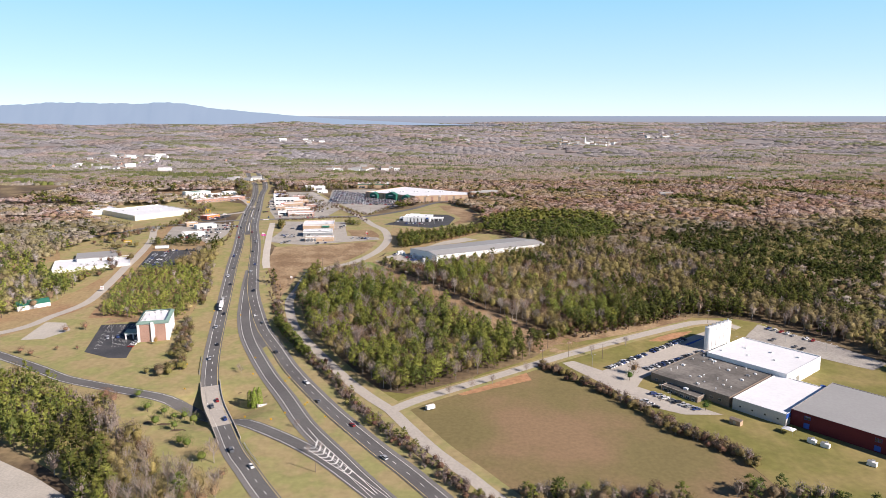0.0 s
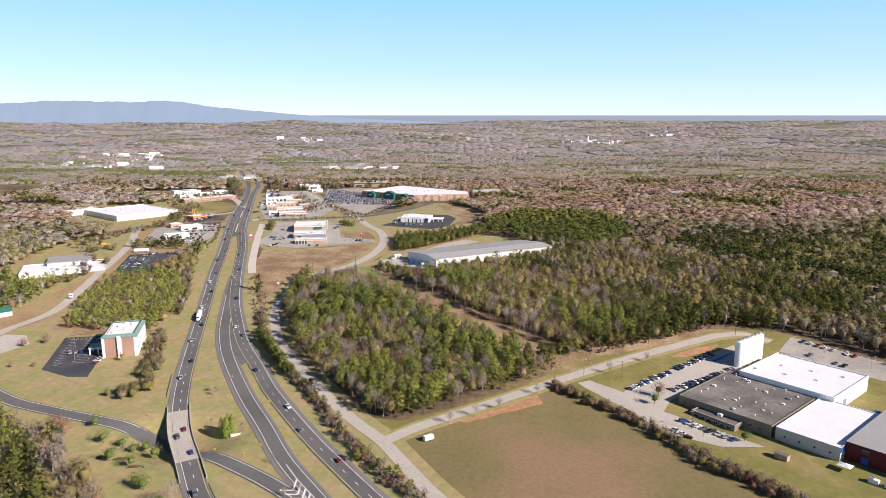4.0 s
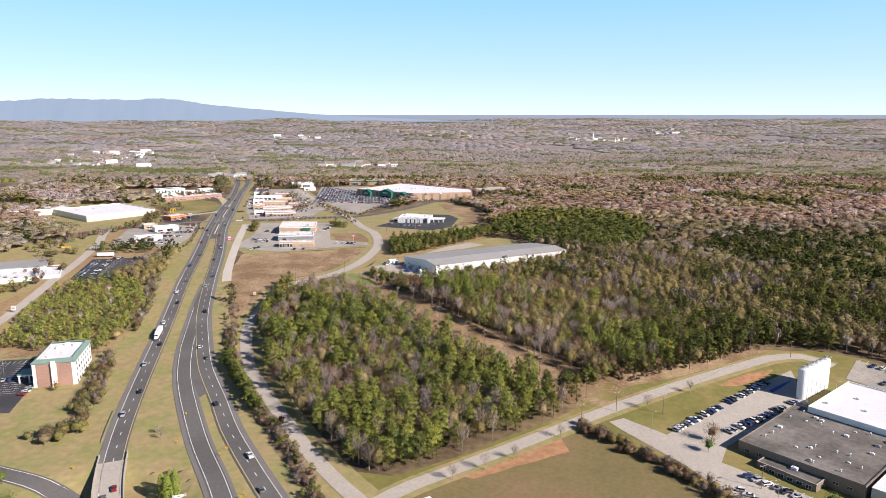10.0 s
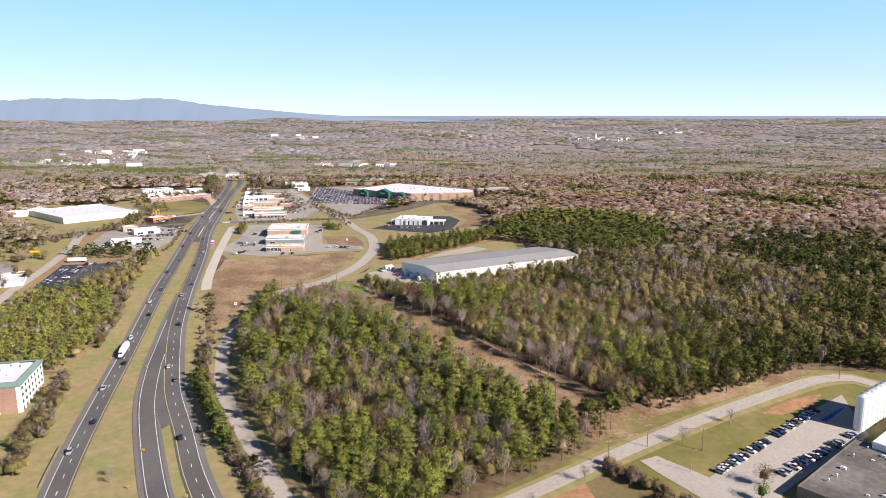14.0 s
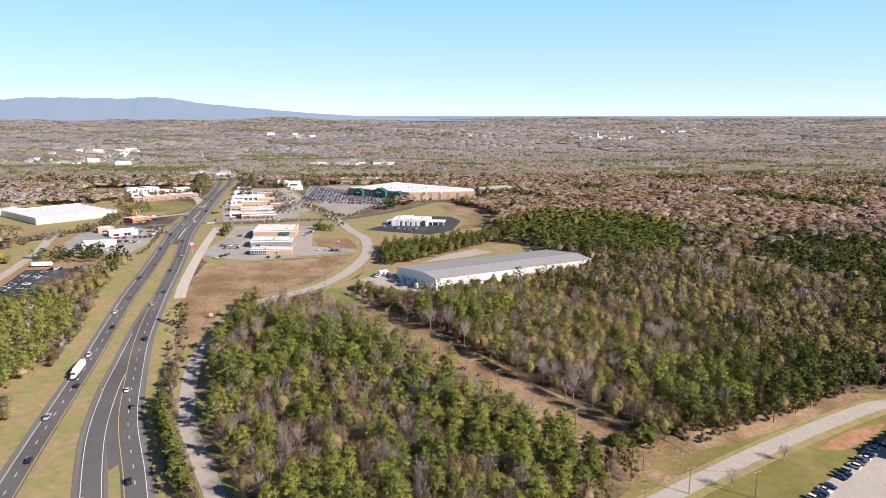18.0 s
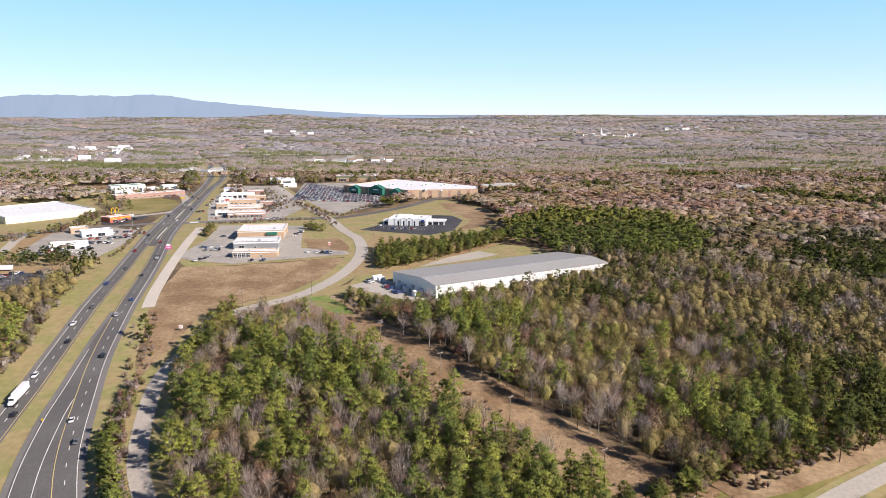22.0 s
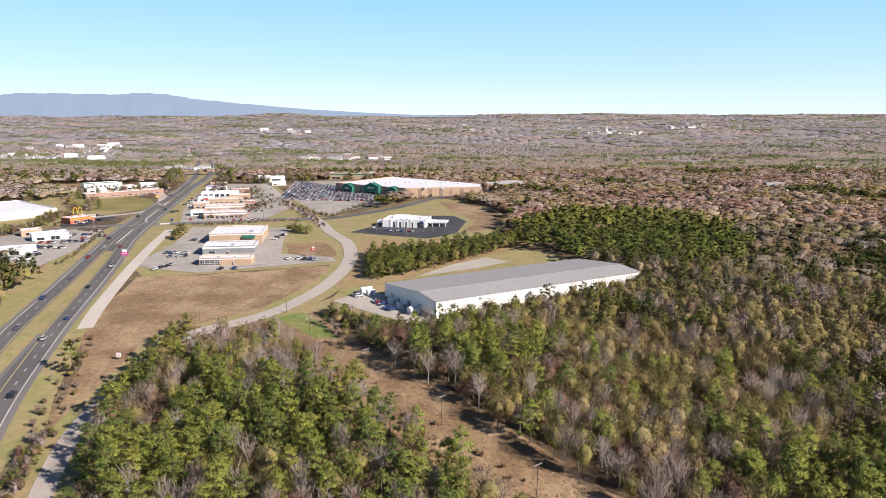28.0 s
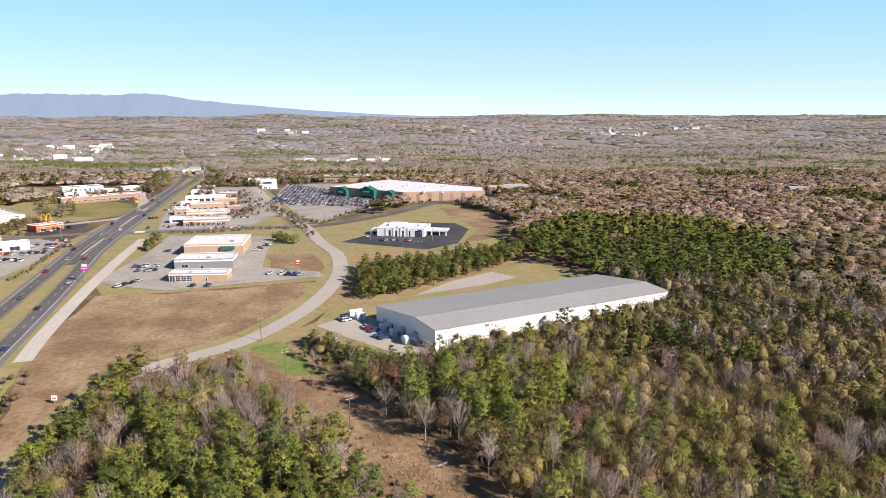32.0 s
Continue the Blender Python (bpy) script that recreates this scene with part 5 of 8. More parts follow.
def limbed(rng, h, R, limbs, thick, fork=2):
    """A trunk with limbs that sweep up and fork."""
    t = [bar_quads((0, 0, -0.6), (0, 0, h * 0.45), 0.17 * thick, 0.13 * thick, 4)]
    for i in range(limbs):
        a = i * 2.4 + rng.uniform(-0.4, 0.4)
        z0 = h * rng.uniform(0.28, 0.5)
        r1, z1 = R * rng.uniform(0.25, 0.5), z0 + h * rng.uniform(0.16, 0.28)
        e = (math.cos(a) * r1, math.sin(a) * r1, z1)
        t.append(bar_quads((0, 0, z0), e, 0.09 * thick, 0.06 * thick, 3))
        for _ in range(fork):
            b, r2 = a + rng.uniform(-0.7, 0.7), R * rng.uniform(0.4, 0.95)
            t.append(bar_quads(e, (math.cos(b) * r2, math.sin(b) * r2, min(h, z1 + h * rng.uniform(0.15, 0.36))), 0.06 * thick, 0.02 * thick, 3))
    return np.concatenate(t)


def broadleaf(seed, n=330, size=0.55, h=12.5, R=4.1, base=0.15, twigs=90, inner=0.66, limbs=6, thick=1.0):
    """A thinning autumn crown: leaves over boughs, with fine twigs standing out of it."""
    rng = np.random.default_rng(seed)
    crown = [dome(rng, n, R, h, base, size, inner=inner, jit=0.3)]
    if twigs:
        crown.append(twig_cloud(rng, twigs, h * 1.03, R * 1.05, 1.3, 0.12, base))
    return np.concatenate(crown), limbed(rng, h, R * 1.02, limbs, thick, 2 if limbs > 3 else 1)


def twig_cloud(rng, n, h, R, long, wide, base=0.35):
    """Fine bare twigs that fan up and out through a rounded crown."""
    D = rng.normal(0, 1, (n, 3))
    D /= np.linalg.norm(D, axis=1)[:, None]
    k = rng.random(n)[:, None] ** 0.45
    P = D * k * [R, R, h * (1 - base) / 2] + [0, 0, h * (1 + base) / 2]
    U = np.column_stack([D[:, 0] * 0.5, D[:, 1] * 0.5, np.full(n, 0.75)]) + rng.normal(0, 0.28, (n, 3))
    U /= np.linalg.norm(U, axis=1)[:, None]
    W = np.cross(U, rng.normal(0, 1, (n, 3)))
    W /= np.linalg.norm(W, axis=1)[:, None]
    L, B = (long * rng.uniform(0.6, 1.3, n))[:, None] * U * 0.5, W * wide * 0.5
    return np.stack([P - L - B, P - L + B, P + L + B * 0.4, P + L - B * 0.4], 1)


def bare(seed, limbs=9, n=300, long=1.5, wide=0.09, h=13.5, R=3.5, thick=1.0, core=0.0):
    """A leafless tree: forking limbs, and twigs as a fine fan round them."""
    rng = np.random.default_rng(seed)
    q = [twig_cloud(rng, n, h, R, long, wide, 0.3)]
    if core:
        q.append(dome(rng, 18, R * core, h * 0.92, 0.2, 1.6, 0.6))
    return np.concatenate(q), limbed(rng, h, R, limbs, thick)


def soft(Q, round_=0.6, up=0.0):
    """Faces turned outwards, and normals between each face's own and those of the whole rounded crown."""
    v = Q.reshape(-1, 3)
    z0, z1, r = v[:, 2].min(), v[:, 2].max(), np.abs(v[:, :2]).max()
    c = np.array([0, 0, z0 + 0.4 * (z1 - z0)])
    dome = (v - c) / [r, r, 0.6 * (z1 - z0)]
    dome /= np.linalg.norm(dome, axis=1)[:, None] + 1e-6
    dome = dome.reshape(-1, 4, 3)
    fn = np.cross(Q[:, 2] - Q[:, 0], Q[:, 3] - Q[:, 1])
    fn /= np.linalg.norm(fn, axis=1)[:, None] + 1e-9
    flip = (fn * (dome.mean(1) + np.array((0, 0, 2.5 * up)))).sum(1) < 0
    Q = np.where(flip[:, None, None], Q[:, ::-1], Q)
    dome = np.where(flip[:, None, None], dome[:, ::-1], dome)
    fn = np.where(flip[:, None], -fn, fn)
    N = dome * round_ + fn[:, None] * (1 - round_) + np.array((0, 0, up))
    N /= np.linalg.norm(N, axis=2)[:, :, None] + 1e-9
    return Q, N


def tuft(seed, n, R, h):
    """Distant crowns: a few steep-sided uneven caps of three faces each, close together."""
    rng = np.random.default_rng(seed)
    out = []
    for i in range(n):
        a, d = 2.4 * i + rng.uniform(-0.4, 0.4), R * 0.75 * math.sqrt(i / n)
        c, hh, rr_ = np.array([d * math.cos(a), d * math.sin(a)]), h * rng.uniform(0.82, 1.08), R * rng.uniform(0.5, 0.72)
        ang = np.arange(6) * math.pi / 3 + rng.uniform(0, 0.6, 6)
        rim = np.column_stack([c[0] + rr_ * np.cos(ang), c[1] + rr_ * np.sin(ang), hh * rng.uniform(-0.2, 0.15, 6)])
        top = np.array([*(c + rng.normal(0, 0.2, 2) * rr_), hh])
        out += [[top, rim[2 * j], rim[2 * j + 1], rim[(2 * j + 2) % 6]] for j in range(3)]
    return np.array(out)


LOD0 = {
    "pine": [pine(11 + i, clumps=22, n=30, wide=0.24, h=15.0 + 1.2 * (i % 3), R=3.7 + 0.35 * (i % 3), low=0.18, core=0.62, limbs=6) for i in range(5)],
    "oak": [broadleaf(31 + i, n=230, size=0.46, h=12.0 + i % 3, R=3.9 + 0.4 * (i % 3), twigs=260, inner=0.52, limbs=8) for i in range(4)],
    "rust": [broadleaf(51 + i, n=230, size=0.48, R=3.6 + 0.3 * i, h=11.5, twigs=220, inner=0.52, limbs=7) for i in range(3)],
    "bare": [bare(71 + i, limbs=9, n=330, h=13.0 + (i % 2) * 2, R=3.3 + 0.3 * (i % 2), thick=1.25) for i in range(4)],
}
LOD1 = {
    "pine": [pine(111 + i, clumps=13, n=11, wide=0.5, R=4.0, low=0.2, lobe=1.2, core=0.7, limbs=2) for i in range(4)],
    "oak": [broadleaf(131 + i, n=85, size=0.85, R=4.2, twigs=60, limbs=4, thick=1.4) for i in range(4)],
    "rust": [broadleaf(151 + i, n=85, size=0.85, R=4.0, h=12, twigs=50, limbs=4, thick=1.4) for i in range(3)],
    "bare": [bare(171 + i, limbs=5, n=95, long=2.0, wide=0.15, h=13.5, R=3.9, thick=1.8, core=0.6) for i in range(3)],
}


def scrap(seed, n, size, R, h, base, twigs=0):
    """A crown far off: a coarse dome with a few leafy faces or twigs."""
    rng = np.random.default_rng(seed)
    q = [dome(rng, n, R, h, base, size, inner=0.8)]
    if twigs:
        q.append(twig_cloud(rng, twigs, h * 1.05, R * 1.05, 2.4, 0.28, base))
    return np.concatenate(q)


LOD2 = {
    "pine": [pine(211 + i, clumps=6, n=7, wide=1.0, R=3.5, h=14.0, low=0.35, lobe=1.6, core=0.75)[0] for i in range(4)],
    "oak": [scrap(231 + i, 30, 1.5, 5.0, 12.0, 0.4, 6) for i in range(4)],
    "rust": [scrap(251 + i, 30, 1.5, 4.9, 12.0, 0.4, 6) for i in range(3)],
    "bare": [scrap(271 + i, 18, 1.5, 4.8, 12.5, 0.4, 16) for i in range(3)],
}
LOD3 = {
    "pine": [pine(311 + i, clumps=3, n=5, wide=1.5, R=3.4, h=14, low=0.5, lobe=2.2, core=0.85)[0] for i in range(4)],
    "oak": [scrap(331 + i, 12, 2.4, 5.9, 11.5, 0.5) for i in range(4)],
    "rust": [scrap(351 + i, 12, 2.4, 5.9, 11.5, 0.5) for i in range(3)],
    "bare": [scrap(371 + i, 9, 2.2, 5.7, 11.5, 0.5, 5) for i in range(3)],
}
PALETTE = {
    "pine": np.array([(0.215, 0.245, 0.052), (0.255, 0.275, 0.058), (0.145, 0.178, 0.044), (0.232, 0.245, 0.056)]),
    "oak": np.array([(0.290, 0.240, 0.082), (0.258, 0.218, 0.076), (0.315, 0.252, 0.116), (0.246, 0.202, 0.082)]),
    "rust": np.array([(0.235, 0.145, 0.090), (0.255, 0.175, 0.110), (0.205, 0.118, 0.078), (0.275, 0.200, 0.125)]),
    "bare": np.array([(0.385, 0.310, 0.260), (0.330, 0.258, 0.215), (0.430, 0.362, 0.312), (0.300, 0.226, 0.184)]),
}
BROWN, OLIVE, MAUVE = np.array((0.290, 0.185, 0.122)), np.array((0.280, 0.230, 0.092)), np.array((0.315, 0.245, 0.210))
BARKS = {"pine": (0.15, 0.11, 0.085), "oak": (0.2, 0.17, 0.14), "rust": (0.17, 0.135, 0.11), "bare": (0.33, 0.29, 0.26)}


def grow(name, spots, templates, material, label, category, trunks=True, up=0.0, smooth=0.6):
    """Many trees joined: spots are rows of x, y, z, turn, size, height, kind, tone (three)."""
    VV, TT, NN = [], [], []
    for kind, forms in templates.items():
        sel = [s for s in spots if s[6] == kind]
        for fi, form in enumerate(forms):
            sub = sel[fi::len(forms)]
            if not sub:
                continue
            S = np.array([s[:6] for s in sub], float)
            T = np.array([s[7] for s in sub], float)
            geo = form if isinstance(form, tuple) else (form,)
            for gi_, Qd in enumerate(geo):
                if gi_ == 1 and not trunks:
                    continue
                Qd, nrm = soft(Qd, (smooth - 0.05 if kind == "pine" else smooth) if gi_ == 0 else 0.0, up)
                v, nrm = Qd.reshape(-1, 3), nrm.reshape(-1, 3)
                c, s_ = np.cos(S[:, 3])[:, None], np.sin(S[:, 3])[:, None]
                w = S[:, 4][:, None]
                X = (v[:, 0] * c - v[:, 1] * s_) * w + S[:, 0][:, None]
                Y = (v[:, 0] * s_ + v[:, 1] * c) * w + S[:, 1][:, None]
                Z = v[:, 2] * S[:, 5][:, None] + S[:, 2][:, None]
                VV.append(np.stack([X, Y, Z], -1).reshape(-1, 3))
                NN.append(np.stack([nrm[:, 0] * c - nrm[:, 1] * s_, nrm[:, 0] * s_ + nrm[:, 1] * c, np.broadcast_to(nrm[:, 2], X.shape)], -1).reshape(-1, 3))
                tone = np.repeat(T, len(v), 0) if gi_ == 0 else np.tile(BARKS[kind], (len(sub) * len(v), 1))
                TT.append(np.column_stack([tone, np.ones(len(tone))]))
    V, T = np.concatenate(VV), np.concatenate(TT)
    ob = finish(name, quads_mesh(name, V, np.arange(len(V), dtype=np.int32).reshape(-1, 4), T, np.concatenate(NN)), material)
    return tagged(ob, label, category, kind="stuff")


def crown_mesh(kind, crown, tone):
    q, nrm = soft(crown, 0.55 if kind == "pine" else 0.6)
    return quads_mesh("crown", q.reshape(-1, 3), np.arange(len(q) * 4, dtype=np.int32).reshape(-1, 4), np.tile((*tone, 1), (len(q) * 4, 1)), nrm.reshape(-1, 3))


def scatter(x0, x1, y0, y1, step, jitter=0.42):
    X, Y = np.meshgrid(np.arange(x0, x1, step), np.arange(y0, y1, step))
    X, Y = X.ravel(), Y.ravel()
    return X + RNG.uniform(-jitter, jitter, len(X)) * step, Y + RNG.uniform(-jitter, jitter, len(Y)) * step


def wave(x, y, s, k=0.0):
    """A slow uneven field about -1 to 1, to vary the mix of woods."""
    return (np.sin(x / s + 1.3 + k) * np.cos(y / (s * 0.8) - k) + np.sin((x + y) / (s * 0.61) + 2 * k) * 0.7 + np.sin((x - 1.7 * y) / (s * 1.37) + k) * 0.5) / 1.6


LX = lambda y: np.interp(y, LEFT[::-1, 1], LEFT[::-1, 0])
FX = lambda y: np.interp(y, FRONT[::-1, 1], FRONT[::-1, 0])
SY = lambda x: np.interp(x, SOUTH[:, 0], SOUTH[:, 1])
WEST_WOODS = [
    [(-268, 525), (-286, 565), (-291, 639), (-262, 655), (-232, 642), (-214, 605), (-207, 566), (-203, 525), (-216, 521), (-245, 522)],
    [(-300, 400), (-276, 407), (-258, 403), (-216, 376), (-194, 366), (-178, 353), (-159, 331), (-145, 316), (-133, 302), (-123, 297), (-98, 278), (-100, 262), (-150, 262), (-166, 284), (-196, 308), (-229, 331), (-300, 375)],
    [(-262, 652), (-232, 644), (-228, 690), (-240, 740), (-252, 742), (-250, 690)],
    [(-319, 742), (-333, 766), (-289, 794), (-270, 766), (-264, 744)],
    [(-560, 660), (-400, 665), (-398, 780), (-372, 800), (-385, 850), (-520, 900), (-700, 860)],
    [(-560, 520), (-420, 470), (-345, 520), (-330, 560), (-325, 620), (-400, 650), (-560, 640)],
    [(-370, 630), (-345, 636), (-318, 648), (-314, 640), (-340, 612), (-372, 612)],
    [(-420, 880), (-470, 900), (-700, 950), (-700, 1030), (-480, 1035), (-490, 930)],
    [(-460, 1060), (-430, 1075), (-420, 1130), (-480, 1180), (-700, 1250), (-900, 1100)],
]
CLEAR = [COMMERCE, BANKFIELD, WHCLEAR, BROWNFIELD, MARTLOT, SOUTHSIDE, FIELD,
         [(-25, 1085), (45, 1090), (70, 1125), (45, 1160), (-60, 1280), (-140, 1310), (-220, 1330), (-240, 1270), (-120, 1130)],
         [(225, 530), (252, 519), (288, 474), (302, 440), (300, 380), (240, 280), (180, 270), (200, 530)]]


PINEROW = [(-50, 722), (-28, 732), (-10, 758), (13, 783), (45, 816), (60, 828), (52, 862), (15, 828), (-8, 812), (-30, 803), (-55, 800)]


def wooded(x, y):
    w = np.zeros(len(x), bool)
    east = (x > np.where(y < 600, FX(y) + 10, LX(y) + 40)) & (y > np.where(x < 205, SY(x) + 12, np.where(x < 300, np.interp(x, [205, 250, 300], [528, 524, 470]), 330))) & (y < 1400)
    for c in CLEAR:
        east &= ~inside(c, x, y)
    east &= (near_line(CUT, x, y) > np.where(near_a(x, y), np.where(y < 575, 20, 15), 8)) & (wall_side(x, y) > 3.5) & (near_line(CURVE, x, y) > 11) & (near_line(MARTRD, x, y) > 9)
    east &= ~((x < -60) & (y > 640) & (y < 700)) & ~((x < -52) & (y > 690) & (y < 728))
    east &= ~((y > 690) & (x < -70)) | (y > 1330)
    east &= ~((x > 70) & (x < 190) & (y - SY(x) < 13) & (y < 560))
    east &= ~((x > -85) & (x < 52) & (y > 715) & (y < 885))
    east &= ~(((x - 345) / 26) ** 2 + ((y - 1058) / 34) ** 2 < 1) & ~(((x - 452) / 30) ** 2 + ((y - 1050) / 26) ** 2 < 1)
    w |= east
    for p in WEST_WOODS:
        w |= inside(p, x, y)
    far_w = (x < LX(y) - 45) & (y > 1180) & (y < 1400) & ~((x > -520) & (y < 1260))
    return w | far_w | (y >= 1400) | ((y > 1050) & (x < -900)) | ((x > 305) & (y > 330))


STAND = [(44, 850), (48, 880), (102, 955), (176, 945), (214, 880), (214, 813), (186, 757), (134, 735), (112, 735), (93, 760), (66, 775), (46, 800)]


GROVES = [[(260, 814), (347, 837), (384, 771), (435, 664), (360, 560), (300, 540), (227, 560), (254, 608), (244, 697)],
          [(131, 588), (166, 600), (199, 540), (190, 510), (135, 510), (120, 525)], [(435, 664), (384, 771), (520, 860), (640, 760)]]


def rise(v, a, b):
    return np.clip((v - a) / (b - a), 0, 1)


def kinds(x, y):
    """Which kind of tree stands where: pines, pale bare crowns and russet trees in patches of their own."""
    u = RNG.random(len(x))
    w1 = wave(x, y, 31) + 0.5 * wave(x, y, 13, 1.0)
    w2 = wave(x, y, 47, 2.0) + 0.5 * wave(x, y, 17, 3.0)
    w3 = wave(x, y, 62, 4.0) + 0.5 * wave(x, y, 24, 0.5)
    blockA = (y < 640) & near_a(x, y)
    p_pine = 0.1 + 0.7 * rise(w1, 0.5, 0.8)
    p_pine = np.where(blockA, np.clip(0.52 + 0.5 * w1, 0.12, 0.92), p_pine)
    slope = rise(y, 720, 830)
    p_pine = p_pine * (1 - slope) + slope * (0.03 + 0.75 * rise(w3, 0.75, 0.95))
    far = rise(y, 1200, 1600)
    p_pine = p_pine * (1 - far) + far * (0.04 + 0.8 * rise(wave(x * 0.45, y, 70, 1.0) + 0.6 * wave(x * 0.5, y, 27, 2.0), 0.55, 0.9))
    for g in GROVES:
        p_pine = np.where(inside(g, x, y), np.clip(0.58 + 0.5 * w1, 0.15, 0.95), p_pine)
    stand = inside(STAND, x, y) | inside(PINEROW, x, y)
    p_pine = np.where(stand, 0.97, p_pine)
    for i in (0, 3, 6):
        p_pine = np.where(inside(WEST_WOODS[i], x, y), 0.93, p_pine)
    low_west = inside(WEST_WOODS[1], x, y)
    p_pine = np.where(low_west, np.where(x < np.interp(y, [278, 316, 351, 392], [-143, -167, -196, -237]), 0.8, 0.06), p_pine)
    p_oak = (0.4 + 0.45 * rise(w2, -0.35, 0.25)) * (1 - slope) + slope * (0.1 + 0.5 * rise(w2, 0.2, 0.7))
    p_oak = np.where(blockA, 0.35, np.where(low_west, 0.3, p_oak))
    p_bare = 0.35 + 0.55 * rise(wave(x, y, 26, 5.0) + 0.5 * wave(x, y, 11, 2.0), -0.25, 0.3)
    p_bare = np.where(blockA, 0.75, np.where(low_west, 0.3, p_bare))
    road_pines = (x > 95) & (x < 240) & (y < 560) & (y - SY(x) < 36)
    u = np.where(road_pines, u * 0.25, u)
    p_pine = np.where(road_pines, 0.22, p_pine)
    u2, u3 = RNG.random(len(x)), RNG.random(len(x))
    k = np.where(u < p_pine, "pine", np.where(u2 < p_oak, "oak", np.where(u3 < p_bare, "bare", "rust")))
    return k


def near_a(x, y):
    d = np.where(y < 500, 1e9, 0)
    cut_x = np.interp(y, CUT[::-1, 1], CUT[::-1, 0])
    return x < cut_x


def cut_side(x, y):
    """How far (x, y) lies from the power line cut, if on its western side."""
    return np.where(near_a(x, y), near_line(CUT, x, y), 1e9)


def wall_side(x, y):
    """How far (x, y) lies in front of the warehouse's long wall."""
    c, s = math.cos(radians(29)), math.sin(radians(29))
    u, v = (x + 5.6) * c + (y - 660.5) * s, -(x + 5.6) * s + (y - 660.5) * c
    return np.where((u > -14) & (u < 140) & (v < 0), -v, 1e9)


def spots_for(x, y, size=(0.8, 1.2), tall=(0.8, 1.15), ks=None):
    ks = kinds(x, y) if ks is None else ks
    low = np.clip(0.35 + 0.65 * (cut_side(x, y) - 15) / 26, 0.35, 1) if y.max() < 720 else np.ones(len(x))
    low = np.minimum(low, np.where(np.hypot(x + 32, y - 676) < 42, 0.45, 1))
    low = np.minimum(low, np.where(inside(PINEROW, x, y), 0.58, 1))
    low = np.minimum(low, np.clip(0.64 + 0.5 * wall_side(x, y) / 60, 0.64, 1)) if y.max() < 820 else np.where(inside(PINEROW, x, y), 0.58, low)
    low = np.where(inside(WEST_WOODS[0], x, y), 0.6, np.where(inside(WEST_WOODS[3], x, y) | inside(WEST_WOODS[6], x, y), 0.55, low))
    z = ground_z(x, y)
    n = len(x)
    a, w, h = RNG.uniform(0, 6.28, n), RNG.uniform(*size, n) * (0.4 + 0.6 * low), RNG.uniform(*tall, n) * low
    out = []
    pick = RNG.integers(0, 4, n)
    dv = RNG.uniform(0.88, 1.12, n)
    # neighbours share much of their colour: brown, olive and mauve stretches
    wa, wb = rise(wave(x, y, 52, 2.0) + 0.4 * wave(x, y, 19, 1.0), -0.3 - 0.7 * (1 - rise(y, 640, 800)), 0.5 - 0.7 * (1 - rise(y, 640, 800))), rise(wave(x, y, 71, 0.7) + 0.4 * wave(x, y, 23, 3.0), -0.1, 0.5)
    patch = BROWN + (OLIVE - BROWN) * wa[:, None] + (MAUVE - BROWN) * (wb * (1 - wa))[:, None]
    keep = {"oak": 0.0, "rust": 0.1, "bare": 0.3}
    grove = inside(WEST_WOODS[0], x, y)
    own = 0.65 - 0.35 * rise(y, 640, 780)
    for i in range(n):
        c = PALETTE[ks[i]][pick[i]]
        c = c * (1 - 0.35 * float(rise(y[i], 700, 800))) if ks[i] == "pine" else c * min(1, own[i] + keep[ks[i]]) + patch[i] * (1 - min(1, own[i] + keep[ks[i]]))
        c = c * (1.25 if grove[i] else 0.92)
        c = c * np.array((0.93, 1.0, 1.12)) if x[i] < -290 and ks[i] != "pine" else c
        out.append((x[i], y[i], z[i], a[i], w[i], h[i], ks[i], c * dv[i]))
    return out


# woods, finer where the camera comes near
def reach(x, y):
    return np.hypot(x, np.maximum(y - 393, 205))


nx, ny = scatter(-300, 430, 255, 760, 6.2)
ok = wooded(nx, ny)
nx, ny = nx[ok], ny[ok]
near_spots = spots_for(nx, ny)
nd = reach(nx, ny)
mx, my = scatter(-700, 900, 760, 1415, 8.1)
ok = wooded(mx, my) & (mx > -0.66 * my - 20) & (mx < 0.66 * my + 20)
far_mid = spots_for(mx[ok], my[ok], (0.95, 1.45), (0.65, 0.95))
sx, sy = scatter(430, 700, 330, 760, 8.0)
ok = sx < 0.66 * sy + 20
far_mid += spots_for(sx[ok], sy[ok], (0.85, 1.3))
wx_, wy_ = scatter(-560, -300, 400, 760, 7.4)
ok = wooded(wx_, wy_) & (wx_ > -0.66 * wy_ - 20)
west_spots = spots_for(wx_[ok], wy_[ok], (0.85, 1.2), (0.7, 1.05))
first = [s for s, d in zip(near_spots, nd) if d < 255]
second = [s for s, d in zip(near_spots, nd) if 255 <= d < 380]
far_mid += [s for s, d in zip(near_spots, nd) if d >= 380]
second += west_spots

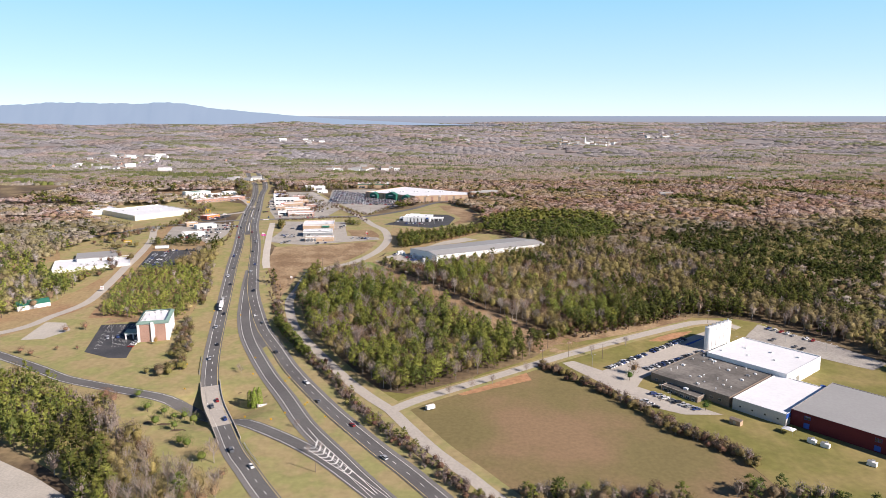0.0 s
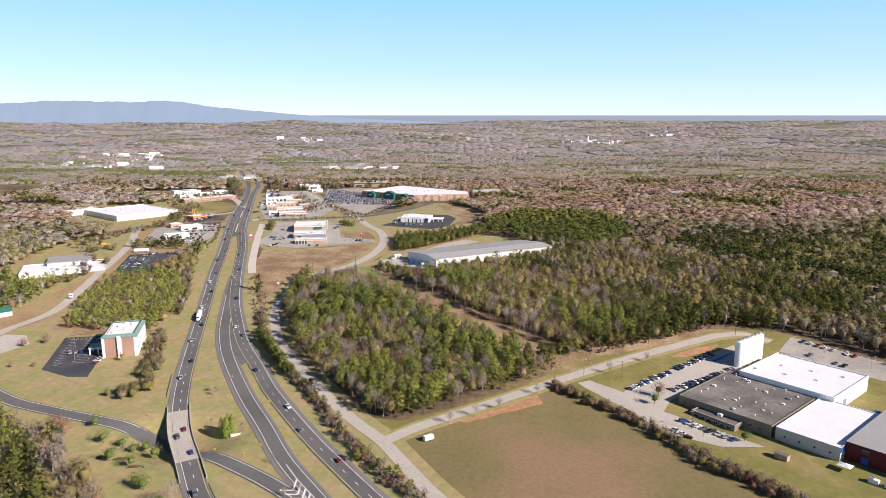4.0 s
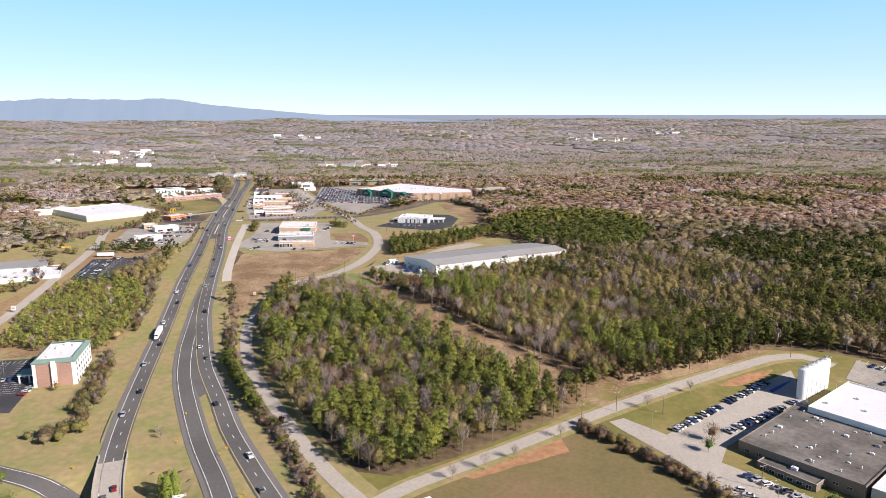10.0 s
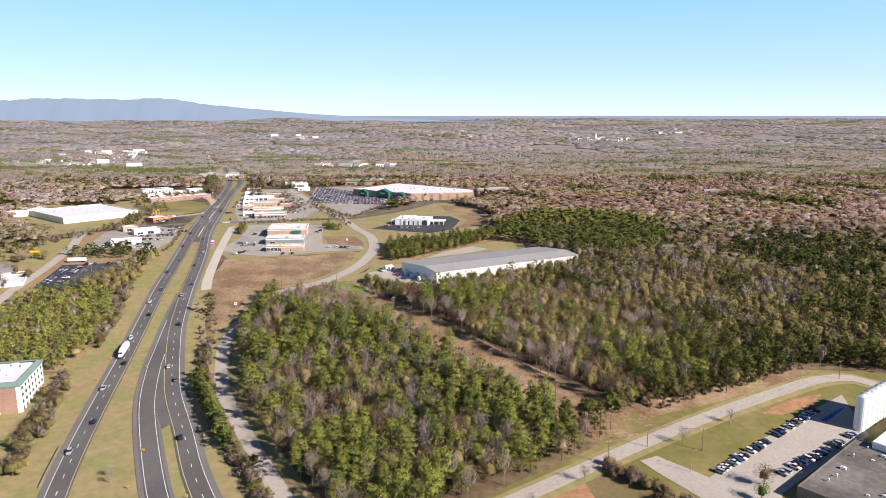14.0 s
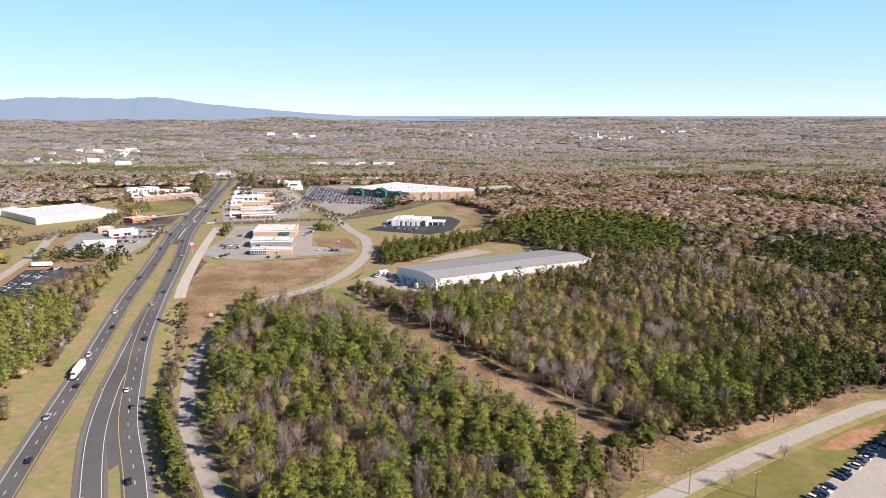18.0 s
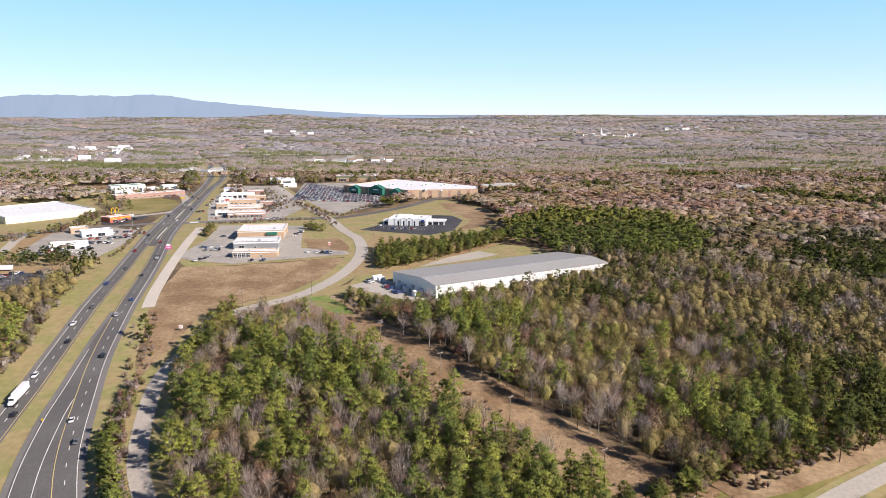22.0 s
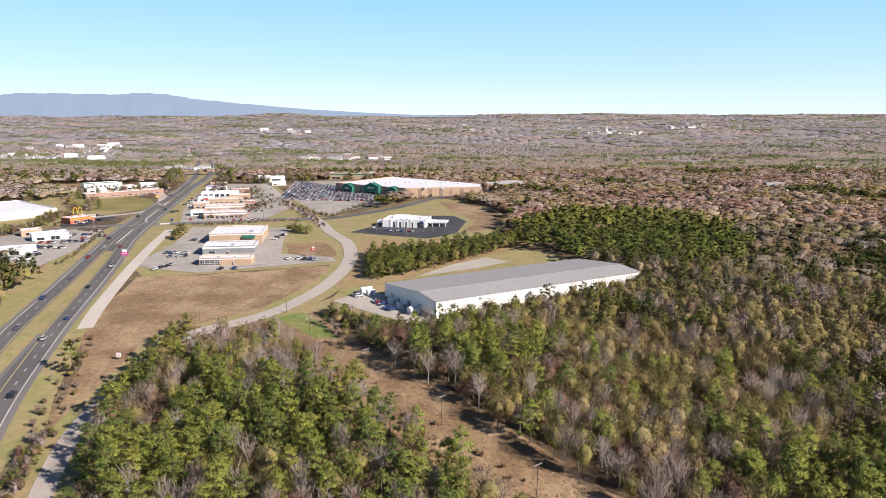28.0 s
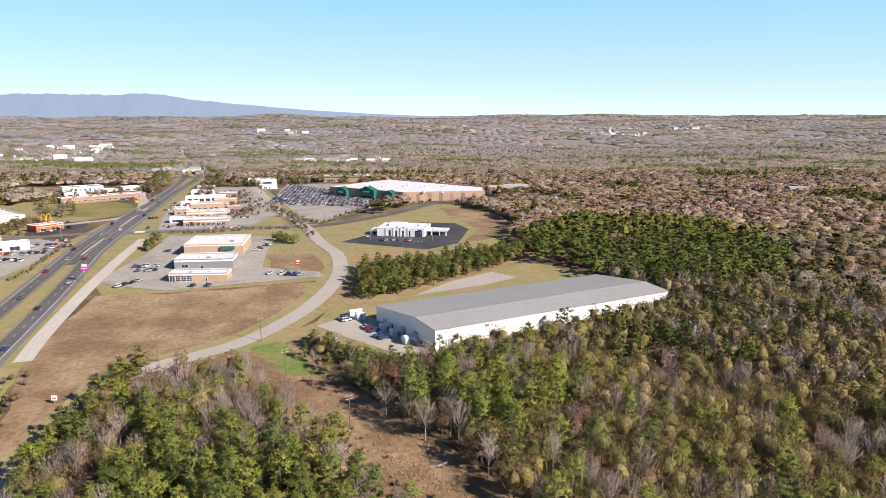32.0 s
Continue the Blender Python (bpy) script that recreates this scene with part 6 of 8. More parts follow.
SINGLE = {"pine": "pine_tree", "oak": "broadleaf_tree", "rust": "autumn_tree", "bare": "bare_tree"}
TREE_LABEL = {"pine": "tall green pine with tufted needle crown in the woods", "oak": "olive-yellow broadleaf tree thinning in late autumn",
              "rust": "russet-brown autumn tree holding dead leaves", "bare": "leafless grey tree with pale bare branches"}
one, rest, count = [], [], {k: 0 for k in SINGLE}
for s in first:
    if -105 < s[0] < 130 and 500 < s[1] < 645 and count[s[6]] < 240:
        count[s[6]] += 1
        one.append(s)
    else:
        rest.append(s)
tree_masters = {}
for s in one:
    k = s[6]
    if k not in tree_masters:
        tree_masters[k] = []
        for crown, trunk in LOD0[k]:
            cm = crown_mesh(k, crown, PALETTE[k][len(tree_masters[k]) % 4])
            tm = quads_mesh("trunk", trunk.reshape(-1, 3), np.arange(len(trunk) * 4, dtype=np.int32).reshape(-1, 4))
            cm.materials.append(M_LEAF)
            tm.materials.append(M_PALEBARK if k == "bare" else M_BARK)
            tree_masters[k].append((cm, tm))
    cm, tm = tree_masters[k][int(s[3] * 100) % len(tree_masters[k])]
    r = root(SINGLE[k], Matrix.LocRotScale((s[0], s[1], s[2]), Euler((0, 0, s[3])), (s[4], s[4], s[5])), TREE_LABEL[k], "tree", "trees of the woods")
    new("trunk", tm).parent = r
    new("crown", cm).parent = r
grow("near_woods", [(*s[:7], s[7] * ((0.62 if s[6] == "pine" else 0.85) if s[0] > 50 else 1.08)) for s in rest], LOD0, M_LEAF, "mixed pine and late autumn broadleaf woods", "woods")
# trees far to the west get lighter tones, standing in for haze there
grow("middle_woods", [(*s[:7], s[7] * ((1.0 if s[0] < -200 else 0.5) if s[6] == "pine" else 0.92) * (1.3 if s[0] < -290 else 1)) for s in second], LOD1, M_LEAF, "mixed pine and late autumn broadleaf woods", "woods")
slope_near, slope_far = [s for s in far_mid if s[1] < 860], [s for s in far_mid if s[1] >= 860]
grow("hill_woods", [(*s[:7], s[7] * ((1.15 if inside(STAND, s[0], s[1]) else 0.8) if s[6] == "pine" else 1.2) * (1.15 if s[0] < -250 else 1)) for s in slope_far], LOD3, M_LEAF, "brown leafless woods with pines on the slopes", "woods", False, 0.95, 0.85)
grow("slope_woods", [(*s[:7], s[7] * ((1.0 if inside(STAND, s[0], s[1]) else 0.42) if s[6] == "pine" else 0.86) * (1.3 if s[0] < -250 else 1)) for s in slope_near], LOD2, M_LEAF, "brown leafless woods with pines on the slopes", "woods", False, 0.95, 0.85)

# far woods: crowns thin out to lumps and then to clumps of crowns
FAR = {k: [tuft(300 + 10 * j + i, 5, 6.8, 4.6 if k != "pine" else 7.5) for i in range(4)] for j, k in enumerate(PALETTE)}
VFAR = {k: [tuft(400 + 10 * j + i, 7, 16.5, 5.0 if k != "pine" else 7.5) for i in range(4)] for j, k in enumerate(PALETTE)}


def in_view(x, y, lo=-0.72, hi=0.72):
    return (x > lo * y - 60) & (x < hi * y + 60)


def hazed_tones(sp, near, far):
    """Distant woods: colours drawn together, in broad patches, and paled with distance to imitate haze."""
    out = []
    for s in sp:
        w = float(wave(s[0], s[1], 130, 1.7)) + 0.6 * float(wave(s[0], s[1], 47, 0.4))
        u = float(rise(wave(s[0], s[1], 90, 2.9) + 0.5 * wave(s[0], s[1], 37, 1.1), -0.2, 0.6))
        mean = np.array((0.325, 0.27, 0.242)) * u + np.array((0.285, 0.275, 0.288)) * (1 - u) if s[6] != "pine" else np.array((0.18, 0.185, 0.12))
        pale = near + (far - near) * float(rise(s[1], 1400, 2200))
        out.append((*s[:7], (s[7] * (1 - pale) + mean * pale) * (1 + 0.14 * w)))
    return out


def open_land(x, y):
    """Clearings, farms and small towns in the distance."""
    o = wave(x, y, 140, 3.0) + 0.5 * wave(x, y, 60, 5.0) > 0.95
    for cx, cy, rx, ry in ((-1050, 2190, 190, 290), (600, 2830, 150, 210), (-215, 1800, 110, 90), (-400, 1500, 60, 90), (1150, 3560, 150, 200), (-620, 3100, 200, 150)):
        o |= (((x - cx) / rx) ** 2 + ((y - cy) / ry) ** 2 < 1) & (RNG.random(len(x)) < 0.55)
    return o


fx_, fy_ = scatter(-1900, 1900, 1400, 2400, 10.5)
ok = in_view(fx_, fy_) & ~open_land(fx_, fy_) & (np.abs(fx_ - np.interp(fy_, [1400, 1700, 2400], [-370, -468, -760])) > np.where(fy_ < 1700, 27, 8))
far_spots = spots_for(fx_[ok], fy_[ok], (0.9, 1.5), (0.7, 1.15))
grow("far_woods", hazed_tones(far_spots, 0.2, 0.65), FAR, M_LEAF, "distant grey-brown leafless woods with pines", "woods", False, 1.0, 0.8)
vx_, vy_ = scatter(-3600, 3600, 2400, 4930, 26.0)
ok = in_view(vx_, vy_) & ~open_land(vx_, vy_)
v_spots = spots_for(vx_[ok], vy_[ok], (0.9, 1.4), (0.7, 1.15))
grow("horizon_woods", hazed_tones(v_spots, 0.8, 0.8), VFAR, M_LEAF, "woods on the distant rolling land", "woods", False, 1.3, 0.8)

# mountain ridge, far behind everything; its blue haze is put into the emission
M_HILL = bpy.data.materials.new("far_ridge_haze_glow")
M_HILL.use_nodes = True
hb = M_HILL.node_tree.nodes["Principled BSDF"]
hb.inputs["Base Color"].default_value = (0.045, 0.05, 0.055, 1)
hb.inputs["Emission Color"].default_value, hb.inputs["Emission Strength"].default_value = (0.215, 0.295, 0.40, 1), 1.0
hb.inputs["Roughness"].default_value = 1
AX = np.linspace(-4100, 1200, 420)
ZX = [-4100, -3160, -2980, -2860, -2700, -2520, -2330, -2160, -2000, -1930, -1830, -1720, -1550, -1350, -1130, -900, -500, 0, 600, 1200]
ZH = [222, 228, 236, 244, 252, 249, 246, 242, 249, 252, 247, 227, 205, 187, 168, 148, 125, 104, 95, 92]
crest = np.interp(AX, ZX, ZH) - 7
tall = np.clip((crest - 130) / 90, 0, 1)
crest = crest + tall * (2.2 * np.sin(AX / 41) + 1.4 * np.sin(AX / 17 + 1) + 1.0 * np.sin(AX / 9.3))
# spurs and hollows run down from the crest towards the plain
rows_ = []
for k in np.linspace(0, 1, 15):
    spur = 26 * k * tall * (np.sin(AX / 83 + 1.3 * k) + 0.6 * np.sin(AX / 47 - 2.1 * k) + 0.3 * np.sin(AX / 23 + k))
    rows_.append(np.column_stack([AX * (1 - 0.05 * k), 4940 - 320 * k - spur * (1 - 0.4 * k), crest * (1 - k ** 1.15) + 92 * k ** 1.15]))
ridge = np.stack(rows_, 1)
nr = len(rows_)
ri = np.arange(len(AX) - 1)[:, None] * nr + np.arange(nr - 1)[None]
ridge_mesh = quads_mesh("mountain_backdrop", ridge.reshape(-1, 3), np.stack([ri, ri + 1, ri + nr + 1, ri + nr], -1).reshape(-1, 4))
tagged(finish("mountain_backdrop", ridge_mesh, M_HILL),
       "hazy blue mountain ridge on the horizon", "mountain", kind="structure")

# ---------------------------------------------------------------- shrubs, hedges and single trees
def shrub_row(name, L, spread, step, size, kinds_, label, seed=3, dense=2):
    """Shrubs of one thicket along the line L, joined."""
    rng = np.random.default_rng(seed)
    L = smooth_line(L, step)
    x = L[:, 0].repeat(dense) + rng.uniform(-spread, spread, dense * len(L))
    y = L[:, 1].repeat(dense) + rng.uniform(-spread, spread, dense * len(L))
    sp = []
    for i in range(len(x)):
        k = kinds_[rng.integers(0, len(kinds_))]
        s = rng.uniform(*size)
        sp.append((x[i], y[i], float(ground_z(x[i], y[i])) - 0.8 * s, rng.uniform(0, 6.28), s * 1.25, s * rng.uniform(0.7, 1.0), k, PALETTE[k][rng.integers(0, 4)] * rng.uniform(0.5, 0.8)))
    return grow(name, sp, LOW, M_LEAF, label, "shrubs")


LOW = {k: LOD1[k] for k in LOD1}
shrub_row("roadside_thicket", [(-138, 560), (-130, 528), (-117, 495), (-99, 462), (-86, 440), (-66, 404), (-48, 369), (-33, 345), (-14, 318), (1, 297), (12, 281), (30, 258)], 3.6, 2.6, (0.25, 0.5), ["rust", "bare", "bare", "rust", "bare", "pine"], "brown roadside thicket of bare shrubs and small pines", 3, 3)
shrub_row("roadside_pines", [(-128, 515), (-116, 487), (-106, 470), (-98, 455), (-92, 446)], 2.0, 4.0, (0.45, 0.75), ["pine"], "small dark pines beside the frontage road", 4)
shrub_row("field_hedge", [(66, 430), (80, 413), (96, 393), (106, 378), (115, 364)], 3.6, 2.4, (0.36, 0.56), ["rust", "oak", "bare", "rust"], "overgrown brown hedge along the field", 5, 3)
shrub_row("field_hedge", [(116, 357), (126, 341), (134, 331), (144, 319), (150, 308)], 4.0, 2.2, (0.4, 0.62), ["rust", "oak", "bare", "rust"], "overgrown brown hedge along the field", 6, 3)
shrub_row("field_trees", [(36, 276), (55, 278), (75, 276), (95, 277), (108, 274)], 4.0, 3.6, (0.5, 0.8), ["bare", "rust", "oak", "pine"], "bare trees and pines at the field's lower edge", 7)
shrub_row("field_trees", [(132, 282), (150, 280), (168, 274), (190, 262)], 4.0, 3.6, (0.5, 0.8), ["pine", "rust", "bare"], "bare trees and pines at the field's lower edge", 8)
shrub_row("hotel_shrubs", [(-187, 418), (-177, 419), (-173, 427), (-179, 440), (-181, 462), (-186, 481), (-194, 498), (-197, 510)], 5.5, 2.4, (0.4, 0.72), ["oak", "oak", "rust", "bare", "rust"], "thicket of olive and bare shrubs beside the hotel", 9)
shrub_row("west_thicket", [(-204, 560), (-212, 600), (-225, 645), (-240, 690), (-248, 735), (-252, 745)], 4.5, 3.6, (0.35, 0.7), ["bare", "rust", "bare", "oak"], "grey-brown bare thicket above the highway", 10)
shrub_row("cut_scrub", [(-48, 606), (-16, 564), (12, 530), (32, 506), (54, 484)], 9, 2.6, (0.1, 0.24), ["rust", "oak"], "low brown scrub in the power line cut", 11)
shrub_row("side_road_scrub", [(100, 486), (130, 503), (165, 521), (190, 533)], 4.5, 2.2, (0.16, 0.34), ["rust", "oak", "bare", "rust"], "brown scrub beside the side road", 12, 4)
shrub_row("field_scrub", [(-165, 640), (-156, 612), (-148, 590), (-141, 570), (-137, 550)], 5.0, 4.0, (0.15, 0.4), ["rust", "bare", "oak"], "brown scrub at the vacant field's edge", 13)
shrub_row("store_grove", [(-124, 884), (-116, 878), (-108, 872)], 3.0, 3.2, (0.5, 0.62), ["pine", "oak"], "dense green trees beside the shops", 14)
shrub_row("store_grove", [(-208, 878), (-203, 862), (-201, 846)], 2.2, 3.2, (0.45, 0.65), ["pine", "oak"], "green trees beside the shops", 15)
shrub_row("lot_hedge", [(-155, 1042), (-130, 990), (-105, 962), (-84, 1030), (-60, 1085), (-20, 1100)], 2.5, 6, (0.25, 0.5), ["rust", "oak", "bare"], "brown trees along the car park", 16)
shrub_row("street_trees", [(-205, 950), (-190, 1000), (-180, 1040), (-210, 1120), (-240, 1200)], 16, 6, (0.25, 0.5), ["rust", "bare", "rust", "bare", "oak"], "small brown trees between the shops", 17)
shrub_row("street_trees", [(-345, 990), (-370, 1050), (-400, 1110), (-430, 1170), (-380, 1180)], 14, 8, (0.4, 0.7), ["rust", "bare", "oak", "pine"], "trees round the green field", 18)
shrub_row("street_trees", [(-330, 900), (-345, 925), (-352, 960), (-340, 870), (-362, 820), (-380, 760)], 8, 6, (0.4, 0.7), ["rust", "bare", "oak", "pine"], "trees beside the western shops", 19)
shrub_row("mart_trees", [(15, 1085), (45, 1060), (70, 1120), (60, 1160)], 8, 6, (0.5, 0.8), ["rust", "bare", "oak"], "bare trees behind the big store", 20)
for k_ in range(15):
    f_ = k_ / 14
    a_ = (np.interp(f_, [0, 0.25, 1], [-45, -27, 46]), np.interp(f_, [0, 0.25, 1], [736, 742, 822]))
    b_ = (np.interp(f_, [0, 0.25, 1], [-48, -27, 54]), np.interp(f_, [0, 0.25, 1], [796, 800, 852]))
    shrub_row("pine_row", [a_, ((a_[0] + b_[0]) / 2, (a_[1] + b_[1]) / 2), b_], 2.6, 5.0, (0.58, 0.78), ["pine", "pine", "pine", "oak"], "dense row of dark green pines behind the warehouse", 40 + k_, 2)
shrub_row("gable_trees", [(-56, 668), (-44, 656), (-34, 648), (-22, 642), (-14, 640)], 3.0, 3.4, (0.4, 0.6), ["pine", "pine", "oak", "bare"], "pines and bare trees beside the warehouse yard", 22)
shrub_row("wood_edge", [(72, 478), (95, 491), (120, 506), (150, 521), (185, 541), (225, 543)], 3.5, 2.6, (0.4, 0.75), ["rust", "oak", "pine", "pine"], "young pines and undergrowth at the edge of the woods", 25, 3)
shrub_row("lot_hedge", [(-246, 770), (-250, 800), (-260, 840), (-271, 880)], 1.8, 2.6, (0.12, 0.26), ["rust", "oak", "bare"], "brown hedge between the shops and the highway", 26)
shrub_row("lot_hedge", [(-230, 946), (-218, 951), (-205, 949), (-192, 946), (-183, 951)], 1.2, 4.0, (0.14, 0.2), ["oak"], "clipped shrubs before the brick shops", 27, 1)
shrub_row("lot_hedge", [(-212, 912), (-190, 917), (-170, 924), (-140, 936), (-125, 934)], 2.5, 3.0, (0.16, 0.3), ["rust", "rust", "bare"], "low brown trees beside the cross street", 28)
shrub_row("field_edge_trees", [(-412, 1085), (-405, 1092), (-391, 1099), (-374, 1122), (-352, 1137)], 4.0, 5.0, (0.45, 0.65), ["pine", "oak", "bare"], "dark evergreen and bare trees before the brick building", 29)
shrub_row("store_front_trees", [(-372, 960), (-360, 966), (-347, 968), (-335, 962)], 2.5, 3.5, (0.4, 0.55), ["rust", "bare"], "brown trees at the end of the long store", 30)
shrub_row("highway_end_trees", [(-268, 1160), (-280, 1200), (-300, 1260), (-318, 1320)], 6.0, 5.0, (0.5, 0.8), ["bare", "rust", "oak"], "brown trees where the highway leaves the shops", 31)
shrub_row("highway_end_trees", [(-352, 1200), (-366, 1270), (-392, 1350), (-420, 1420)], 9.0, 5.0, (0.7, 1.05), ["bare", "rust", "oak", "pine"], "trees crowding the highway beyond the shops", 51, 3)
shrub_row("highway_end_trees", [(-292, 1262), (-306, 1320), (-322, 1380), (-352, 1450)], 8.0, 5.0, (0.7, 1.05), ["bare", "rust", "oak", "pine"], "trees crowding the highway beyond the shops", 52, 3)
shrub_row("highway_end_trees", [(-262, 1275), (-200, 1350), (-120, 1380), (-40, 1330)], 12.0, 5.0, (0.7, 1.0), ["bare", "rust", "oak", "pine"], "dense mixed trees behind the shops", 53, 3)
shrub_row("street_trees", [(-98, 898), (-122, 955), (-146, 1006), (-172, 1076)], 3.0, 5.0, (0.3, 0.5), ["rust", "bare", "rust"], "small russet trees along the street", 54, 1)
shrub_row("street_trees", [(-222, 962), (-206, 975), (-186, 1010), (-200, 1060), (-222, 1110), (-250, 1190)], 7.0, 5.0, (0.3, 0.55), ["rust", "bare", "oak", "rust"], "brown trees between the roadside shops", 55, 1)
shrub_row("town_trees", [(-180, 1300), (-230, 1310), (-270, 1330), (-140, 1330), (-100, 1310), (-60, 1280)], 12.0, 6.0, (0.6, 1.0), ["bare", "rust", "oak", "pine"], "trees behind the shops", 32)
L_ = [(float(FX(y)) + 7.5, y) for y in (572.0, 590.0, 610.0, 628.0, 643.0)]
shrub_row("frontage_pines", L_, 2.2, 4.5, (0.7, 0.95), ["pine", "pine", "oak"], "tall pines close beside the frontage road", 33)
shrub_row("west_scatter", [(-400, 560), (-350, 590), (-330, 660), (-345, 720), (-380, 780)], 16, 9, (0.4, 0.8), ["bare", "rust", "oak", "pine"], "scattered bare trees by the side road", 23)
shrub_row("school_trees", [(-430, 1040), (-455, 1075), (-480, 1120), (-420, 1160), (-360, 1170)], 12, 8, (0.5, 0.8), ["bare", "rust", "oak", "pine"], "trees beside the brick building", 24)


def single(kind, name, x, y, s, h, label, tone=None, form=0, deg=0.0):
    """A tree of its own, standing apart."""
    crown, trunk = LOD0[kind][form]
    c = np.array(tone if tone is not None else PALETTE[kind][form % 4])
    cm = crown_mesh(kind, crown, c)
    tm = quads_mesh("trunk", trunk.reshape(-1, 3), np.arange(len(trunk) * 4, dtype=np.int32).reshape(-1, 4))
    cm.materials.append(M_LEAF), tm.materials.append(M_PALEBARK if kind == "bare" else M_BARK)
    r = root(name, Matrix.LocRotScale((x, y, float(ground_z(x, y))), Euler((0, 0, deg)), (s, s, h)), label, "tree")
    new("trunk", tm).parent = r
    new("crown", cm).parent = r
    return r


for i, (x_, y_) in enumerate(((4, 385.5), (18, 393), (31, 401.5), (54, 420.5), (102.5, 451), (131, 470.5), (-132, 424), (-129, 419), (-67, 318), (-61, 322), (-78, 345))):
    single("bare", "bare_tree", x_, y_, 0.75 if i < 6 else 0.5, 0.55 if i < 6 else 0.35, "small leafless tree on the mown grass", form=i % 3, deg=i * 1.3)
single("oak", "magnolia_tree", 117.5, 409, 0.85, 0.62, "round dark green evergreen tree by the factory drive", (0.09, 0.14, 0.03))
single("rust", "brown_tree", 123, 419, 1.15, 0.8, "brown bare-limbed tree by the factory car park")
single("oak", "magnolia_tree", 150, 368, 0.75, 0.5, "round dark green evergreen tree at the office corner", (0.09, 0.14, 0.03), 1)
single("rust", "brown_tree", -204, 469, 0.6, 0.6, "small yellow-brown tree before the hotel", (0.34, 0.22, 0.07), 1)
for i, (x_, y_) in enumerate(((-179, 382), (-167, 366), (-155, 348), (-157, 364.5), (-150, 361), (-146, 365), (-138, 357), (-143, 343), (-134, 326), (-129, 323), (-117, 309))):
    single("oak", "small_pine", x_, y_, 0.82, 0.56, "small bushy green pine near the crossing road", (0.15, 0.19, 0.045), i % 4, i)
single("bare", "bare_tree", -110.7, 308.5, 1.25, 0.95, "large pale leafless tree beside the highway bridge", form=1)
for x_, y_, w_, h_ in ((-196, 377, 1.3, 0.85), (-190, 374, 1.1, 0.75), (-102, 294, 0.8, 0.5), (-281, 493, 0.75, 0.55), (-269, 498.5, 0.75, 0.6), (-281, 448, 0.7, 0.45), (-290, 452, 0.8, 0.5), (-269, 459, 0.4, 0.3), (-255, 459.5, 0.4, 0.3)):
    single("rust", "brown_tree", x_, y_, w_, h_, "russet-brown bushy tree on the dry lawn", (0.27, 0.165, 0.105), int(abs(x_)) % 3, x_)
# clipped cedars beside the entrance sign
for i, (x_, y_) in enumerate(((-112.0, 377.5), (-109.3, 379.2), (-106.8, 378.2), (-109.2, 375.8))):
    rng = np.random.default_rng(90 + i)
    n = 700
    t = rng.random(n)
    a = rng.uniform(0, 6.283, n)
    rad = 1.75 * np.sqrt(1 - t ** 2.2) + 0.1
    P = np.column_stack([np.cos(a) * rad, np.sin(a) * rad, 0.3 + 10.4 * t])
    q = leaf_quads(P, np.column_stack([np.cos(a), np.sin(a), 0.5 + t]), 0.75, rng, 0.6)
    cm = quads_mesh("crown", q.reshape(-1, 3), np.arange(n * 4, dtype=np.int32).reshape(-1, 4), np.tile((0.20, 0.27, 0.045, 1), (n * 4, 1)))
    cm.materials.append(M_LEAF)
    r = root("cedar", at(x_, y_), "tall bright green columnar cedar on the grass island", "tree", "cedars on the island")
    new("crown", cm).parent = r
    part("trunk", tube(bmesh.new(), (0, 0, -0.4), (0, 0, 6), 0.16, 0.05, 6), M_BARK, r)
sign = root("entrance_sign", at(-104.5, 375.2, 20), "low white stone entrance sign with planting", "sign")
part("panel", boxed(-2, -0.25, 0, 2, 0.25, 1.3, 0.05), M_WHITE, sign)
part("pier", boxed(-2.7, -0.4, -0.3, -2, 0.4, 1.7, 0.05), M_CONCRETE, sign)
part("pier", boxed(2, -0.4, -0.3, 2.7, 0.4, 1.7, 0.05), M_CONCRETE, sign)
part("lettering_bar", boxed(-1.4, -0.28, 0.7, 1.4, -0.25, 0.9), M_DARKTAR, sign, "dark bar of unreadable lettering")


# rank grass and brush in tufts over the cut and the vacant field
tx, ty = scatter(-130, 110, 455, 670, 0.95)
d_cut = near_line(CUT, tx, ty)
in_cut = (d_cut < np.where(near_a(tx, ty), 25, 10)) & (ty < 665)
thin = RNG.random(len(tx)) < 0.25 + 0.7 * rise(wave(tx, ty, 9) + 0.6 * wave(tx, ty, 4, 1.0), -0.4, 0.5)
ok = in_cut & thin & (near_line(CURVE, tx, ty) > 7) & (near_line(STUB, tx, ty) > 5) & (near_line(FRONT, tx, ty) > 6)
tx, ty = tx[ok], ty[ok]
tz = ground_z(tx, ty)
tq = leaf_quads(np.column_stack([tx, ty, tz + 0.3]), RNG.normal(0, 0.45, (len(tx), 3)) + [0.45, -0.35, 0.9], 0.75, RNG, 0.6)
tt = np.array([(0.33, 0.215, 0.12), (0.40, 0.285, 0.17), (0.29, 0.185, 0.10), (0.31, 0.245, 0.11)])[RNG.integers(0, 4, len(tx))]
tagged(finish("broom_grass", quads_mesh("broom_grass", tq.reshape(-1, 3), np.arange(len(tq) * 4, dtype=np.int32).reshape(-1, 4), np.column_stack([np.repeat(tt, 4, 0), np.ones(len(tq) * 4)])), M_LEAF),
       "tufts of rank brown broom grass and brush", "grass", kind="stuff")


